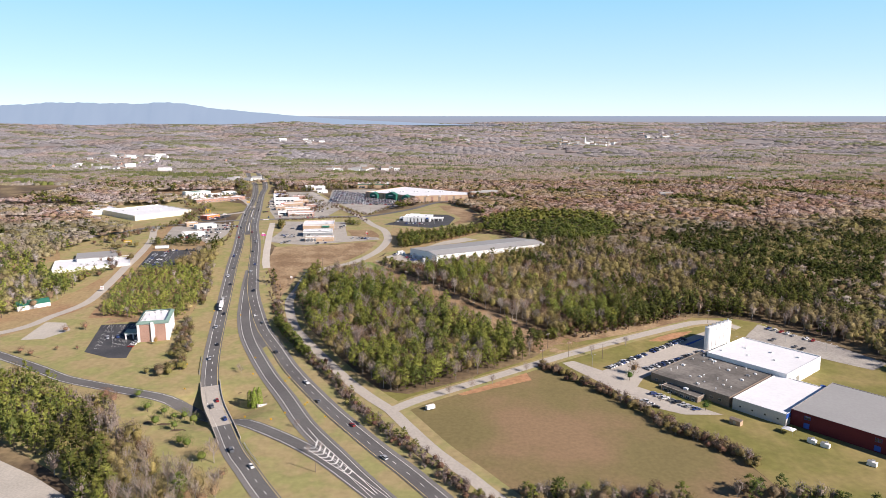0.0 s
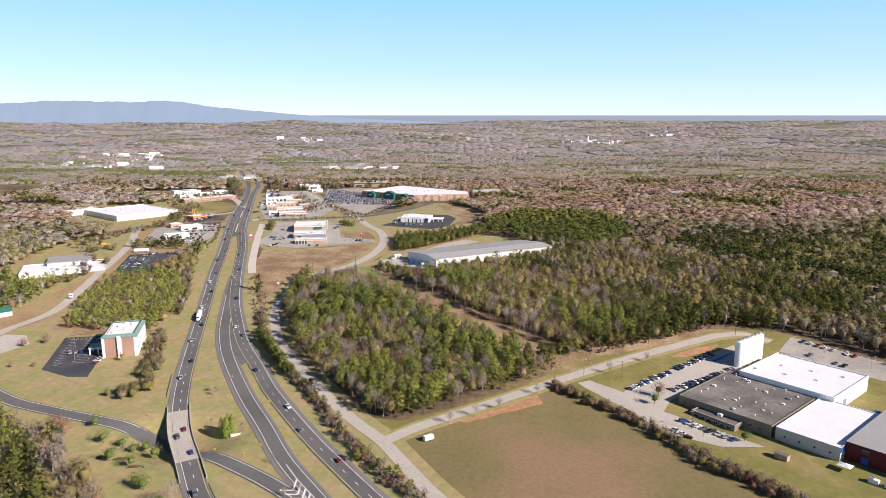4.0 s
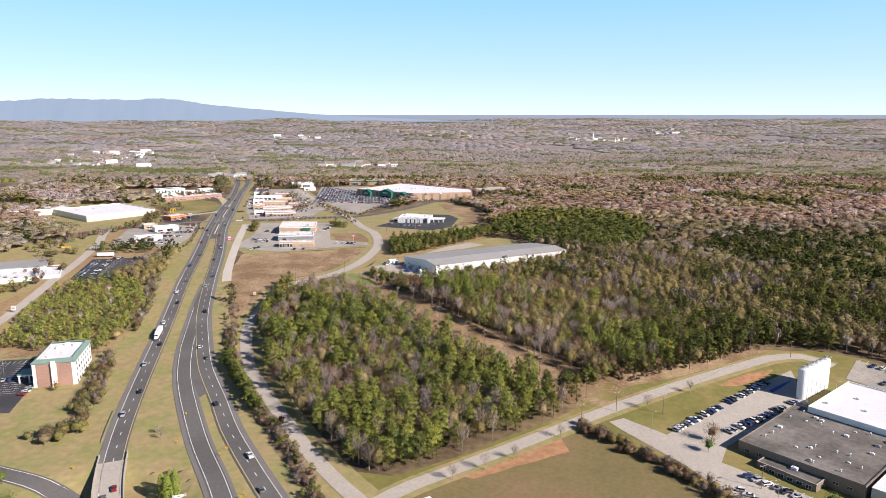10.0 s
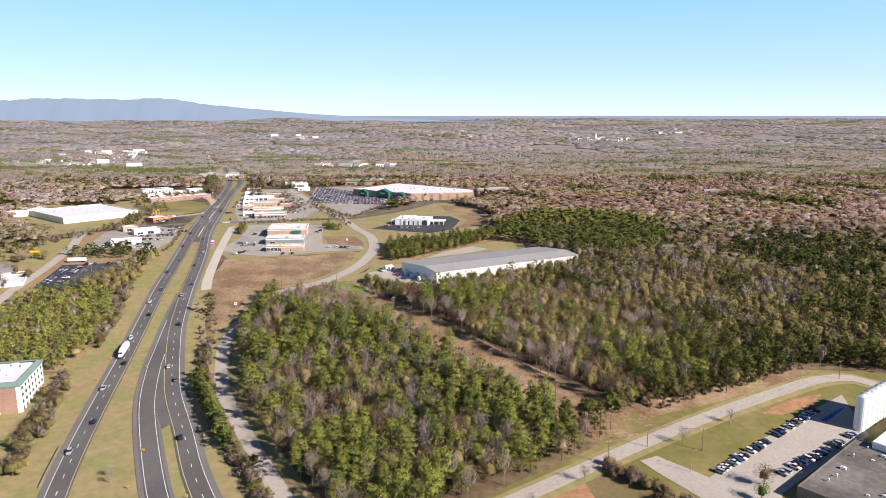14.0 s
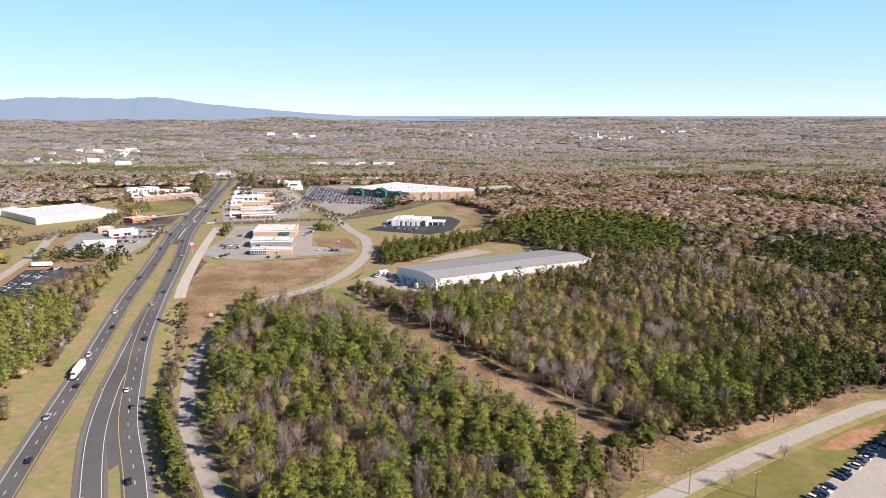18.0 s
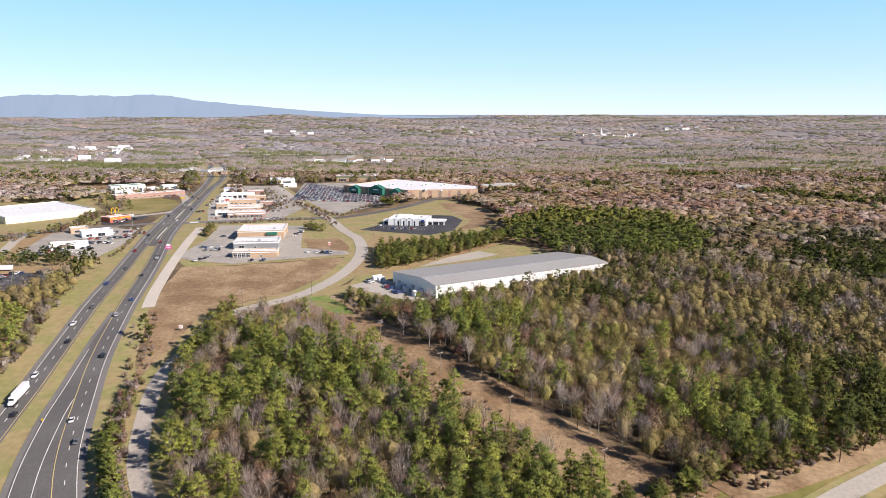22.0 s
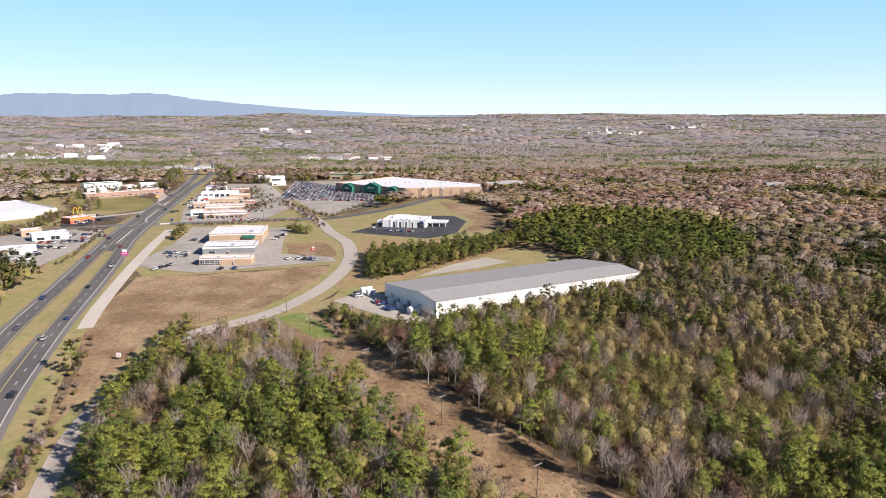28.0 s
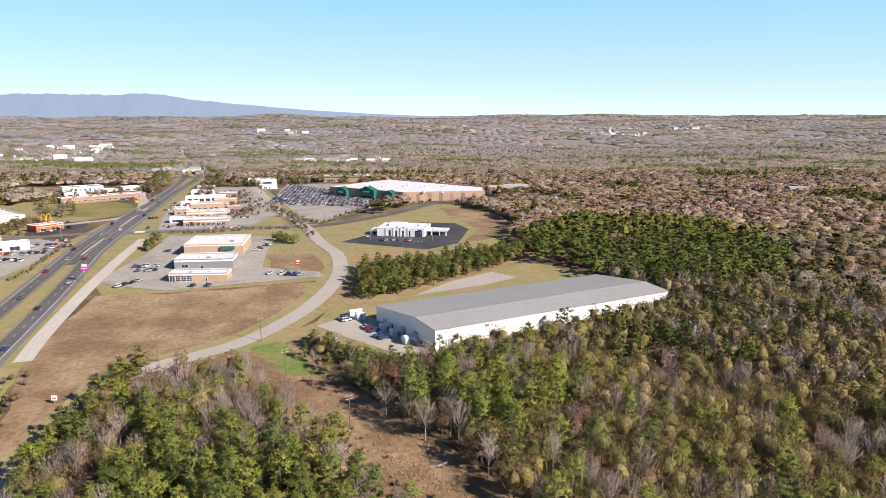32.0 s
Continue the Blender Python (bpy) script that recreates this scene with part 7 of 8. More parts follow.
# ---------------------------------------------------------------- poles, wires, lamps, signs
def power_pole(x, y, h, deg, arms=1, name="utility_pole", label="wooden utility pole with a crossarm in the cut"):
    r = root(name, at(x, y, deg), label, "pole", "utility poles")
    part("pole", tube(bmesh.new(), (0, 0, -0.8), (0, 0, h), 0.19, 0.12, 8), M_WOOD, r)
    for k in range(arms):
        z = h - 0.35 - 1.1 * k
        arm = part("crossarm", boxed(-1.5, -0.08, z - 0.08, 1.5, 0.08, z + 0.08), M_PALEBARK, r)
        bm = bmesh.new()
        for u in (-1.4, -0.7, 0.7, 1.4):
            tube(bm, (u, 0, z + 0.08), (u, 0, z + 0.36), 0.06, 0.05, 6)
        part("insulator_row", bm, M_WHITE, arm)
    return r


CUTPOLES = [(-62, 640, 2), (-32.4, 600, 2), (-2.6, 562, 1), (24.8, 524.5, 1), (53.6, 489, 1), (74, 462, 1)]
for x_, y_, n_ in CUTPOLES:
    power_pole(x_, y_, 11.0, angle_of((0, 0), (38, 30)), n_)
for x_, y_ in ((-116.5, 655), (-80.5, 676), (108.6, 445), (86, 447), (208, 519), (66, 433), (-60, 300), (128, 380), (-150, 905), (-198, 915), (-112, 930), (-100, 955), (-150, 1000), (-60, 845)):
    power_pole(x_, y_, 10.5, 20, 1, label="wooden utility pole beside the road")


def span(a, b, za, zb, sag, r, parent):
    bm = bmesh.new()
    pts = [Vector((a[0] + (b[0] - a[0]) * t, a[1] + (b[1] - a[1]) * t, za + (zb - za) * t - sag * 4 * t * (1 - t))) for t in np.linspace(0, 1, 9)]
    for p, q in zip(pts[:-1], pts[1:]):
        tube(bm, p, q, r, r, 3)
    return part("wire", bm, M_DARKTAR, parent)


power = root("power_line", Matrix.Identity(4), "thin sagging power wires strung along the poles", "wires")
for (xa, ya, _), (xb, yb, _) in zip(CUTPOLES[:-1], CUTPOLES[1:]):
    za, zb = float(ground_z(xa, ya)) + 10.95, float(ground_z(xb, yb)) + 10.95
    for o in (-1.4, 0.7, 1.4):
        span((xa + o * 0.79, ya + o * 0.62), (xb + o * 0.79, yb + o * 0.62), za, zb, 0.9, 0.022, power)
SIDEPOLES = [(66, 433), (86, 447), (108.6, 445), (150, 478), (208, 519)]
for (xa, ya), (xb, yb) in zip(SIDEPOLES[:-1], SIDEPOLES[1:]):
    span((xa, ya), (xb, yb), float(ground_z(xa, ya)) + 10.4, float(ground_z(xb, yb)) + 10.4, 0.8, 0.022, power)
span((-116.5, 655), (-80.5, 676), float(ground_z(-116.5, 655)) + 10.4, float(ground_z(-80.5, 676)) + 10.4, 0.8, 0.022, power)


def lamp_post(x, y, h, deg, label="tall steel lamp post with one arm"):
    r = root("street_lamp", at(x, y, deg), label, "lamp post", "lamp posts")
    part("post", tube(bmesh.new(), (0, 0, -0.4), (0, 0, h), 0.12, 0.07, 8), M_STEEL, r)
    part("arm", tube(bmesh.new(), (0, 0, h - 0.1), (1.8, 0, h + 0.2), 0.05, 0.04, 6), M_STEEL, r)
    part("luminaire", boxed(1.5, -0.2, h + 0.12, 2.4, 0.2, h + 0.3, 0.04), M_STEEL, r)
    return r


for x_, y_, d_ in ((98, 428, 30), (131, 372, 200), (208, 470, 0), (-235, 470, 90), (-245, 490, 0), (-30, 860, 90), (-10, 880, 90), (-55, 885, 0), (-120, 1040, 0), (-140, 1100, 0), (-100, 1080, 0), (-160, 1180, 0), (-130, 1150, 0), (-95, 1120, 0), (250, 480, 0), (270, 462, 0), (-180, 790, 0), (-120, 770, 0), (-270, 690, 0), (-285, 715, 0)):
    lamp_post(x_, y_, 9.0, d_)


def marker(x, y):
    """A low yellow roadside marker board."""
    r = root("road_marker", at(x, y, -10), "small yellow marker board on a short post", "road sign", "marker boards")
    part("post", tube(bmesh.new(), (0, 0, -0.3), (0, 0, 1.2), 0.06, 0.06, 6), M_STEEL, r)
    part("board", boxed(-0.55, -0.05, 0.9, 0.55, 0.05, 1.9, 0.03), M_GOLD, r)


for x_, y_ in ((-121, 366.5), (-79, 371.5), (-88, 361), (-110.5, 360.6), (-120.4, 415), (-97.4, 404), (-168, 431), (-156, 393.5), (-96, 409), (-78, 374), (-126, 442), (-94, 353), (-64.7, 356), (-185, 539), (-160.5, 528), (-179.5, 512), (-206, 575), (-214, 610)):
    marker(x_, y_)


def pole_sign(x, y, h, w, d, m, label, top=None, deg=0):
    r = root("pole_sign", at(x, y, deg), label, "sign")
    part("pole", tube(bmesh.new(), (0, 0, -0.5), (0, 0, h - d), 0.16, 0.14, 8), M_STEEL, r)
    part("sign_face", boxed(-w / 2, -0.2, h - d, w / 2, 0.2, h, 0.04), m, r)
    part("lettering_bar", boxed(-w * 0.35, -0.23, h - d * 0.6, w * 0.35, -0.2, h - d * 0.4), M_WHITE if m is not M_WHITE else M_RED, r)
    if top:
        part("top_panel", boxed(-w * 0.3, -0.2, h, w * 0.3, 0.2, h + d * 0.7, 0.04), top, r)


pole_sign(-202, 767, 9, 4.6, 2.2, M_PINK, "roadside pole sign with a magenta face", M_WHITE)
pole_sign(-88, 790, 6, 2.6, 1.6, M_RED, "red and white roadside sign", M_WHITE)
pole_sign(-236, 1000, 10, 4, 3, M_WHITE, "tall white roadside sign")
pole_sign(-240, 1030, 9, 4.6, 2, M_RED, "red roadside sign on a post")
pole_sign(-347, 748, 6, 9, 2.2, M_GOLD, "wide yellow roadside sign")
pole_sign(-300, 1060, 8, 5, 2.4, M_GOLD, "yellow oval roadside sign")
pole_sign(-300, 590, 5, 3.2, 3.2, M_WHITE, "square white roadside sign")
pole_sign(-285, 895, 12, 4, 2, M_WHITE, "tall white roadside sign")
pole_sign(-112, 642, 4.5, 2.0, 1.8, M_WHITE, "small white sign board in the vacant field")
pole_sign(-140, 622, 3.2, 2.0, 1.8, M_WHITE, "small white sign board in the vacant field")
arch = root("arched_sign", at(-324, 945, 60), "yellow double-arched sign frame", "sign")
for o in (-2.2, 2.2):
    bm = bmesh.new()
    pts = [Vector((o + 2.0 * math.cos(t), 0, 5.5 + 5.5 * math.sin(t))) for t in np.linspace(0, math.pi, 10)]
    for p, q in zip(pts[:-1], pts[1:]):
        tube(bm, p, q, 0.32, 0.32, 6)
    part("arc", bm, M_GOLD, arch)
part("post", tube(bmesh.new(), (0, 0, -0.5), (0, 0, 5.5), 0.2, 0.2, 8), M_STEEL, arch)

# guard rails by the bridge
for nm, L_, o in (("guard_rail", LEFT[(LEFT[:, 1] > 300) & (LEFT[:, 1] < 330)], -5.8), ("guard_rail", LEFT[(LEFT[:, 1] > 412) & (LEFT[:, 1] < 450)], 7.2)):
    r = root(nm, Matrix.Identity(4), "galvanised steel guard rail beside the carriageway", "guard rail")
    C_ = side_line(L_, o)
    bm = bmesh.new()
    for p, q in zip(C_[:-1], C_[1:]):
        tube(bm, (*p, float(land(*p)) + 0.95), (*q, float(land(*q)) + 0.95), 0.16, 0.16, 5)
    part("rail", bm, M_STEEL, r)
    for p in C_:
        part("post", boxed(p[0] - 0.07, p[1] - 0.07, float(ground_z(*p)) - 0.3, p[0] + 0.07, p[1] + 0.07, float(land(*p)) + 0.95), M_STEEL, r)

# ---------------------------------------------------------------- vehicles
PAINTS = {n: mat("car_paint_" + n, c, 0.3, 0.04, 1, 1, spec=0.6) for n, c in (("white", (0.78, 0.78, 0.78)), ("silver", (0.42, 0.43, 0.45)), ("black", (0.02, 0.02, 0.024)), ("grey", (0.13, 0.135, 0.145)), ("red", (0.28, 0.02, 0.02)), ("blue", (0.03, 0.06, 0.2)))}
SHAPES = {
    "car": ([(-2.25, 0.32), (-2.3, 0.78), (-1.55, 0.95), (-0.75, 0.98), (1.5, 1.0), (2.2, 0.9), (2.28, 0.4)], [(-1.0, 0.98), (-0.25, 1.42), (0.95, 1.42), (1.75, 0.99)], 0.88),
    "suv": ([(-2.3, 0.4), (-2.35, 0.95), (-1.5, 1.1), (2.25, 1.12), (2.35, 0.45)], [(-1.1, 1.1), (-0.45, 1.72), (1.95, 1.7), (2.25, 1.12)], 0.93),
    "pickup": ([(-2.75, 0.45), (-2.8, 1.0), (-1.8, 1.15), (2.8, 1.15), (2.85, 0.5)], [(-1.3, 1.14), (-0.75, 1.8), (0.55, 1.8), (0.75, 1.14)], 0.96),
}
CAR_MASTERS = {}


def side_prism(bm, prof, y0, y1, inset=0.0):
    a = [bm.verts.new((x, y0, z)) for x, z in prof]
    b = [bm.verts.new((x, y1, z)) for x, z in prof]
    if inset:
        zs = [z for _, z in prof]
        for v in a + b:
            k = (v.co.z - min(zs)) / max(0.01, max(zs) - min(zs))
            v.co.y *= 1 - inset * k
    n = len(prof)
    bm.faces.new(a), bm.faces.new(b[::-1])
    for i in range(n):
        bm.faces.new((a[i], a[(i + 1) % n], b[(i + 1) % n], b[i]))
    bmesh.ops.recalc_face_normals(bm, faces=bm.faces)


def vehicle(kind, paint, m, label, group):
    key = (kind, paint)
    if key in CAR_MASTERS:
        r = copy_thing(CAR_MASTERS[key], m)
        r["label"], r["group"] = label, group
        return r
    prof, cab, hw = SHAPES[kind]
    r = root({"car": "car", "suv": "sport_utility_car", "pickup": "pickup_truck"}[kind], m, label, "car" if kind != "pickup" else "pickup truck", group)
    bm = bmesh.new()
    side_prism(bm, prof, -hw, hw)
    bmesh.ops.bevel(bm, geom=[e_ for e_ in bm.edges if abs(e_.verts[0].co.y - e_.verts[1].co.y) < 0.01], offset=0.07, segments=1, affect="EDGES")
    top = max(z for _, z in cab)
    xs = [x for x, z in cab if z > top - 0.1]
    box(bm, min(xs) - 0.02, -hw * 0.8, top - 0.01, max(xs) + 0.02, hw * 0.8, top + 0.06)
    if kind == "pickup":
        box(bm, 0.95, -hw * 0.98, 1.14, 2.8, -hw * 0.88, 1.3), box(bm, 0.95, hw * 0.88, 1.14, 2.8, hw * 0.98, 1.3)
    part("body", bm, PAINTS[paint], r)
    bm = bmesh.new()
    side_prism(bm, cab, -hw * 0.95, hw * 0.95, 0.16)
    part("cabin_glass", bm, M_GLASS, r, "dark glass cabin")
    wr = 0.34 if kind == "car" else 0.39
    ax = 1.35 if kind == "car" else (1.45 if kind == "suv" else 1.8)
    wm = bpy.data.meshes.new("wheel")
    bm = tube(bmesh.new(), (0, -0.12, 0), (0, 0.12, 0), wr, wr, 12)
    bm.to_mesh(wm)
    bm.free()
    wm.materials.append(M_BLACK)
    for sx2 in (-1, 1):
        for sy2 in (-1, 1):
            w_ = new("wheel", wm)
            w_.parent = r
            w_.location = (sx2 * ax, sy2 * (hw - 0.08), wr)
    CAR_MASTERS[key] = r
    return r


CR = random.Random(21)
MIX = ["white", "white", "silver", "silver", "grey", "grey", "black", "black", "black", "red", "blue"]
NAMES = {"car": "parked", "suv": "parked", "pickup": "parked"}


def park(a, b, n, turn=90.0, lift=0.26, group="parked cars", fill=0.85, where="in the car park"):
    """n bays from a to b, most of them taken."""
    ang = angle_of(a, b) + turn
    for i in range(n):
        if CR.random() > fill:
            continue
        t = (i + 0.5) / n
        x, y = a[0] + (b[0] - a[0]) * t + CR.uniform(-0.2, 0.2), a[1] + (b[1] - a[1]) * t + CR.uniform(-0.2, 0.2)
        k = CR.choice(["car", "car", "suv", "suv", "pickup"])
        p = CR.choice(MIX)
        m = Matrix.Translation((x, y, float(ground_z(x, y)) + lift)) @ Matrix.Rotation(radians(ang + CR.choice((0, 180)) + CR.uniform(-2, 2)), 4, "Z")
        vehicle(k, p, m, "%s %s parked %s" % (p, {"car": "saloon car", "suv": "sport utility car", "pickup": "pickup truck"}[k], where), group)


def drive(L, off, y, paint, kind, back, height, up=0.42):
    i = int(np.argmin(np.abs(L[:, 1] - y)))
    C_ = side_line(L, off)
    d = L[min(i + 1, len(L) - 1)][:2] - L[i - 1][:2]
    a = math.degrees(math.atan2(d[1], d[0])) + (0 if back else 180)
    m = Matrix.Translation((*C_[i], float(height(*C_[i])) + up)) @ Matrix.Rotation(radians(a), 4, "Z")
    return vehicle(kind, paint, m, "%s %s on the highway" % (paint, {"car": "saloon car", "suv": "sport utility car", "pickup": "pickup truck"}[kind]), "cars on the highway")


for i, y_ in enumerate((300, 322, 352, 368, 376, 441, 468, 505, 533, 571, 604, 628, 655, 702, 738, 790, 815, 850, 905, 960, 1040, 1120)):
    drive(LEFT, (-1.85, 1.85)[i % 2], y_, MIX[(i * 5) % 11], ("car", "suv", "car", "pickup")[i % 4], False, land, 0.45)
for i, y_ in enumerate((312, 346, 380, 402, 453, 510, 527, 587, 640, 668, 720, 765, 820, 880, 930, 1000, 1100)):
    drive(RIGHT, (-1.85, 1.85)[(i + 1) % 2], y_, MIX[(i * 7 + 2) % 11], ("suv", "car", "car", "pickup")[i % 4], True, ground_z)

# articulated lorry on the western carriageway
i = int(np.argmin(np.abs(LEFT[:, 1] - 548)))
C_ = side_line(LEFT, 1.85)
lorry = root("articulated_lorry", Matrix.Translation((*C_[i], float(land(*C_[i])) + 0.42)) @ Matrix.Rotation(radians(angle_of(LEFT[i][:2], LEFT[i + 1][:2])), 4, "Z"), "white articulated lorry on the highway", "lorry")
part("trailer", boxed(-14, -1.3, 1.15, 0, 1.3, 4.05, 0.06), M_WHITE, lorry)
part("cab", boxed(1.0, -1.2, 0.8, 3.6, 1.2, 3.6, 0.2), M_WHITE, lorry)
part("bonnet", boxed(3.6, -1.0, 0.8, 5.4, 1.0, 2.0, 0.2), M_WHITE, lorry)
part("windscreen", boxed(3.58, -1.0, 2.3, 3.66, 1.0, 3.2), M_GLASS, lorry)
for x_ in (-13, -11.7, 0.6, 1.8, 4.6):
    for s_ in (-1, 1):
        part("wheel", tube(bmesh.new(), (x_, s_ * 1.2, 0.5), (x_, s_ * 0.85, 0.5), 0.5, 0.5, 12), M_BLACK, lorry)

# factory rows
park((108, 427), (137, 451), 13, 90, where="at the factory")
park((138, 452), (178, 485), 16, 90, where="at the factory")
park((133, 427), (157, 443), 10, 90, where="at the factory")
park((158, 444), (183, 463), 11, 90, where="at the factory")
park((125, 390), (146, 367), 8, 60, fill=0.9, where="before the factory office")
park((117, 380), (124, 369), 3, 30, where="before the factory office")
park((246, 512), (282, 470), 12, 90, fill=0.6, where="behind the factory")
park((232, 500), (262, 462), 9, 90, fill=0.5, where="behind the factory")
park((-38, 692), (-27, 674), 6, 90, where="at the warehouse gable")
park((-50, 704), (-46, 698), 2, 90, where="at the warehouse gable")
park((-245, 480), (-236, 484), 3, 90, where="at the hotel")
park((-222, 492), (-219.5, 462), 7, 80, fill=0.6, where="at the hotel")
park((-252, 505), (-240, 507), 4, 90, fill=0.4, where="at the hotel")
park((-293, 662), (-302, 716), 18, 90, fill=0.75, where="at the showroom")
park((-284, 664), (-293, 720), 18, 90, fill=0.7, where="at the showroom")
park((-300, 722), (-252, 730), 14, 90, fill=0.6, where="at the showroom")
park((-270, 680), (-262, 716), 10, 90, fill=0.3, where="at the showroom")
park((-190, 800), (-174, 803), 7, 90, where="beside the shops")
park((-184, 790), (-172, 793), 5, 90, where="beside the shops")
park((-180, 755), (-172, 770), 4, 20, where="beside the shops")
park((-146, 757), (-124, 760), 8, 80, fill=0.5, where="beside the shops")
park((-186, 840), (-178, 875), 11, 90, fill=0.5, where="beside the shops")
park((-105, 784), (-80, 781), 7, 90, fill=0.5, where="beside the shops")
park((-128, 845), (-124, 870), 8, 90, fill=0.4, where="beside the shops")
park((-48, 884), (-22, 880), 9, 90, fill=0.5, where="before the clinic")
park((-62, 893), (-57, 899), 2, 40, where="before the clinic")
for j in range(5):
    park((-212 - j * 6, 955 + j * 34), (-180 - j * 6, 965 + j * 34), 9, 90, fill=0.55, where="beside the shops")
for j in range(4):
    park((-300 + j * 9, 800 + j * 18), (-268 + j * 3, 795 + j * 22), 9, 90, fill=0.6, where="at the western shops")
park((-336, 948), (-316, 966), 7, 90, fill=0.6, where="at the restaurant")
park((-310, 920), (-300, 945), 6, 90, fill=0.5, where="at the restaurant")
# the big store's full car park, far off: joined
rng = np.random.default_rng(77)
TONES = [(0.75, 0.75, 0.74), (0.72, 0.72, 0.72), (0.5, 0.5, 0.51), (0.4, 0.41, 0.43), (0.03, 0.03, 0.035), (0.14, 0.14, 0.15), (0.3, 0.03, 0.03), (0.04, 0.07, 0.2), (0.5, 0.46, 0.4)]


def car_rows(name, rows, fill, label):
    """Rows of simple cars, far off, joined."""
    QV, QT = [], []
    for a_, b_ in rows:
        a_, b_ = np.array(a_, float), np.array(b_, float)
        nb = int(np.hypot(*(b_ - a_)) / 2.8)
        d_ = (b_ - a_) / np.hypot(*(b_ - a_))
        for i in range(nb):
            if rng.random() > fill:
                continue
            p = a_ + (b_ - a_) * (i + 0.5) / nb + rng.uniform(-0.3, 0.3, 2)
            ax_ = np.array([d_[1], -d_[0]]) * (1 if rng.random() < 0.5 else -1)
            z = float(ground_z(*p)) + 0.2
            tone = TONES[rng.integers(0, len(TONES))]
            tall = rng.uniform(0.9, 1.3)
            for (l0, l1, w_, z0, z1, tt) in ((-2.2, 2.2, 0.9, 0.25, 0.95, tone), (-0.9, 1.5, 0.78, 0.95, 1.45, (0.03, 0.035, 0.045)), (-0.5, 1.1, 0.7, 1.45, 1.5, tone)):
                c = [np.array([*(p + ax_ * l + d_ * w_ * s_), 0]) for l, s_ in ((l0, -1), (l1, -1), (l1, 1), (l0, 1))]
                lo, hi = [q + [0, 0, z + z0 * tall] for q in c], [q + [0, 0, z + z1 * tall] for q in c]
                for f_ in ([hi[0], hi[1], hi[2], hi[3]], [lo[0], lo[1], hi[1], hi[0]], [lo[1], lo[2], hi[2], hi[1]], [lo[2], lo[3], hi[3], hi[2]], [lo[3], lo[0], hi[0], hi[3]]):
                    QV.append(f_)
                    QT.append(tt)
    QV = np.array(QV)
    tagged(finish(name, quads_mesh(name, QV.reshape(-1, 3), np.arange(len(QV) * 4, dtype=np.int32).reshape(-1, 4), np.column_stack([np.repeat(np.array(QT), 4, 0), np.ones(len(QV) * 4)])), M_CARS), label, "cars", kind="stuff")


car_rows("distant_parked_cars", [((-180 + k * 5.0 + j * 9.6, 1085.0 - j * 1.5), (-199 + k * 5.0 + j * 10.4, 1285.0 - j * 11)) for j in range(13) for k in (0, 1)], 0.85, "crowded rows of parked cars before the big store")
car_rows("shop_cars", [((-218 - j * 5, 985 + j * 22), (-168 - j * 5, 997 + j * 22)) for j in range(10)] + [((-262 - j * 4, 985 + j * 27), (-246 - j * 4, 1000 + j * 27)) for j in range(8)] + [((-192, 936), (-160, 944)), ((-240, 938), (-216, 942))], 0.5, "parked cars scattered between the roadside shops")
car_rows("western_cars", [((-312 + j * 4, 788 + j * 15), (-262 - j * 2, 782 + j * 17)) for j in range(7)] + [((-345, 1120), (-330, 1170)), ((-360, 1160), (-345, 1205)), ((-398, 1130), (-365, 1165))], 0.5, "parked cars scattered round the western shops")

# ---------------------------------------------------------------- far houses and towns
def far_house(x, y, w, d, h, deg, wallm, roofm, label):
    r = root("house", at(x, y, deg), label, "house", "distant houses")
    bm = bmesh.new()
    v = [[bm.verts.new((x_, y_, z_)) for y_, z_ in ((-d / 2, -2), (d / 2, -2), (d / 2, h), (0, h + d * 0.32), (-d / 2, h))] for x_ in (-w / 2, w / 2)]
    bm.faces.new(v[0][::-1]), bm.faces.new(v[1])
    for i in range(5):
        if i not in (2, 3):
            bm.faces.new((v[0][i], v[0][(i + 1) % 5], v[1][(i + 1) % 5], v[1][i]))
    bmesh.ops.recalc_face_normals(bm, faces=bm.faces)
    part("wall", bm, wallm, r)
    bm = bmesh.new()
    o = 0.5
    a = [[bm.verts.new((x_, y_, z_)) for y_, z_ in ((-d / 2 - o, h - o * 0.6), (0, h + d * 0.32 + 0.1), (d / 2 + o, h - o * 0.6), (0, h + d * 0.32 - 0.25))] for x_ in (-w / 2 - o, w / 2 + o)]
    for i in range(4):
        bm.faces.new((a[0][i], a[0][(i + 1) % 4], a[1][(i + 1) % 4], a[1][i]))
    bm.faces.new(a[0][::-1]), bm.faces.new(a[1])
    bmesh.ops.recalc_face_normals(bm, faces=bm.faces)
    part("roof", bm, roofm, r)
    for i in range(3):
        part("window", boxed(-w / 2 + w * (0.15 + 0.28 * i), -d / 2 - 0.06, 1.0, -w / 2 + w * (0.28 + 0.28 * i), -d / 2, 2.6), M_GLASS, r)
    part("door", boxed(w * 0.38, -d / 2 - 0.06, 0.0, w * 0.46, -d / 2, 2.1), M_OLDBRICK, r)
    return r


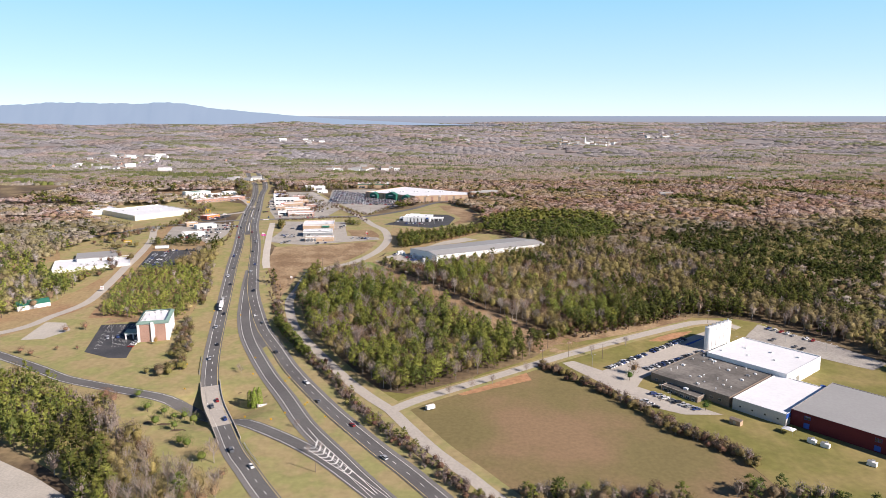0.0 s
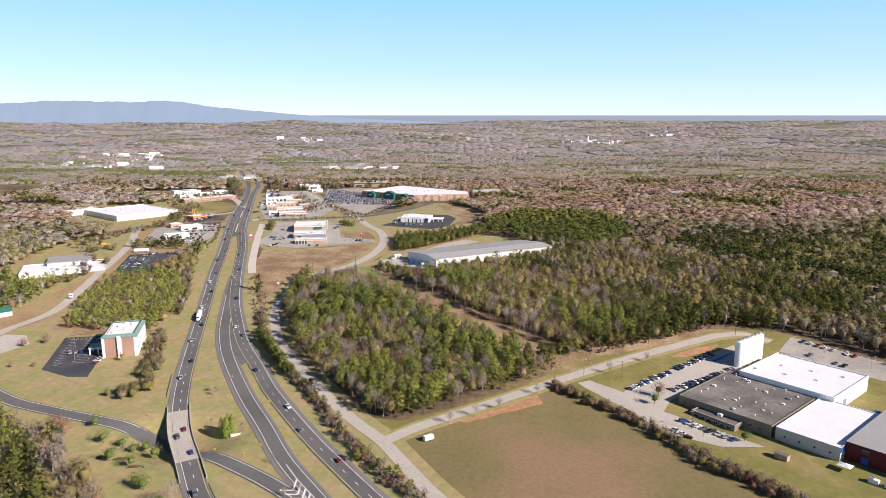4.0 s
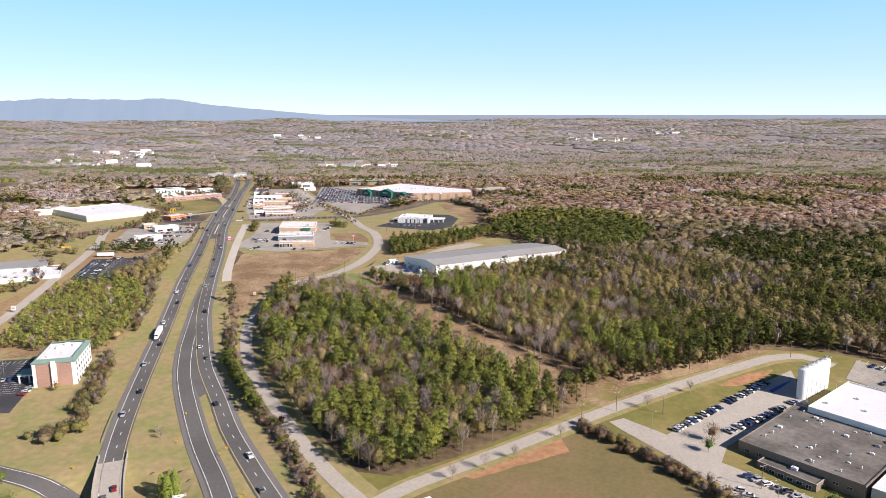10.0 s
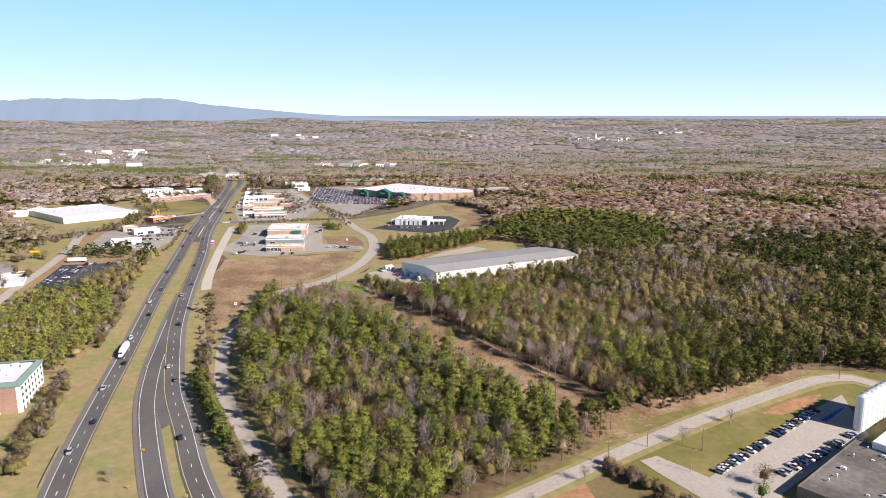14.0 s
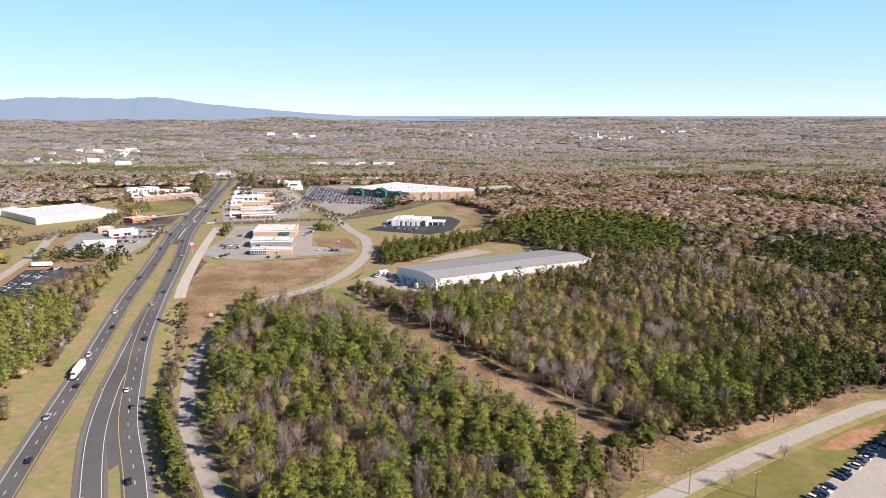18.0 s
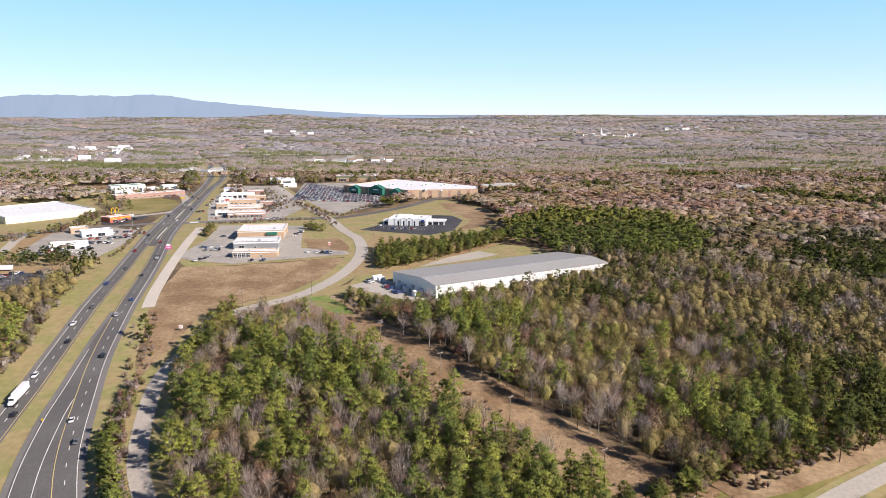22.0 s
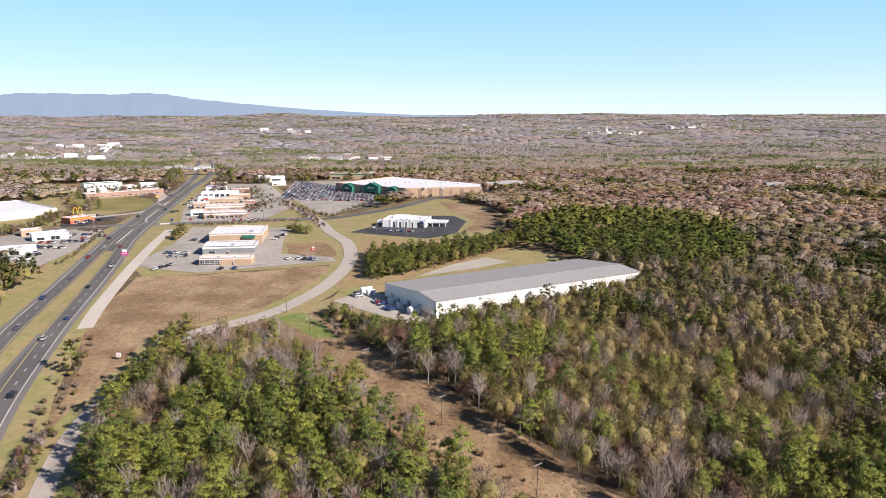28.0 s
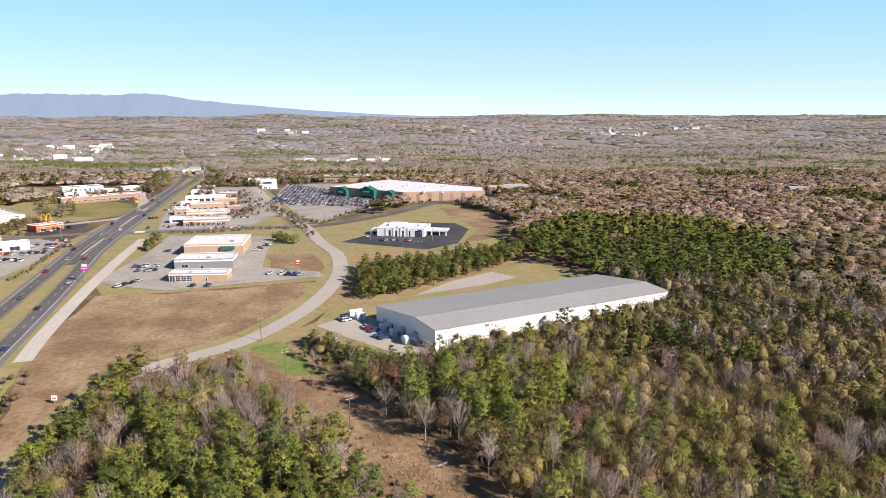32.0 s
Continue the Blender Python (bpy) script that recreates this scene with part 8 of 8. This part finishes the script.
HOUSES = [far_house(352, 1068, 16, 11, 6, 20, M_WHITE, M_OLDBRICK, "white house with a brown roof in the woods"),
          far_house(-240, 1815, 15, 9, 4, 10, M_WHITE, M_GREYROOF, "pale house with a grey roof among trees"),
          far_house(-690, 1720, 30, 16, 6, 5, M_WHITE, M_WROOF, "white commercial shed in the distant town"),
          far_house(-200, 1850, 16, 10, 4, -15, M_BRICK, M_GREYROOF, "brick house with a grey roof among trees")]
HR = random.Random(8)


def town(cx, cy, rx, ry, n, pick, size=(0.9, 1.5)):
    for _ in range(n):
        a, q = HR.uniform(0, 6.28), math.sqrt(HR.random())
        x, y = cx + rx * q * math.cos(a), cy + ry * q * math.sin(a)
        s = HR.uniform(*size)
        h_ = copy_thing(HOUSES[HR.choice(pick)], Matrix.Translation((x, y, float(ground_z(x, y)) + 0.2)) @ Matrix.Rotation(HR.uniform(-0.6, 0.6), 4, "Z"))
        h_.scale = (s, s, s * 1.15)


town(-1060, 2230, 150, 260, 60, (2, 1, 1, 3), (0.5, 1.25))
town(600, 2870, 120, 170, 44, (0, 1, 1, 0), (0.8, 1.5))
town(-215, 1830, 100, 60, 20, (1, 1, 3, 0), (0.8, 1.2))
town(-560, 2300, 300, 300, 14, (1, 3, 3), (0.6, 1.0))
town(250, 1750, 260, 120, 4, (3, 1), (0.5, 0.8))
town(700, 1600, 250, 120, 4, (3, 1), (0.6, 0.9))
town(340, 1078, 16, 10, 2, (3, 3))
town(60, 1185, 26, 30, 5, (1, 3))
town(-620, 3140, 160, 80, 9, (2, 1), (0.7, 1.2))
town(300, 3200, 700, 300, 16, (1, 3), (0.7, 1.2))
town(1150, 3600, 130, 150, 16, (1, 0, 3), (0.9, 1.6))
town(-400, 1500, 60, 90, 8, (1, 3), (0.8, 1.1))
church = root("church", at(596, 2880, 10), "white church with a tall steeple in the distant town", "church")
part("nave", boxed(0, 0, -2, 22, 12, 9), M_WHITE, church)
part("tower", boxed(-6, 2, -2, 0, 8, 18), M_WHITE, church)
part("spire", tube(bmesh.new(), (-3, 5, 18), (-3, 5, 32), 3.4, 0.2, 8), M_WHITE, church)
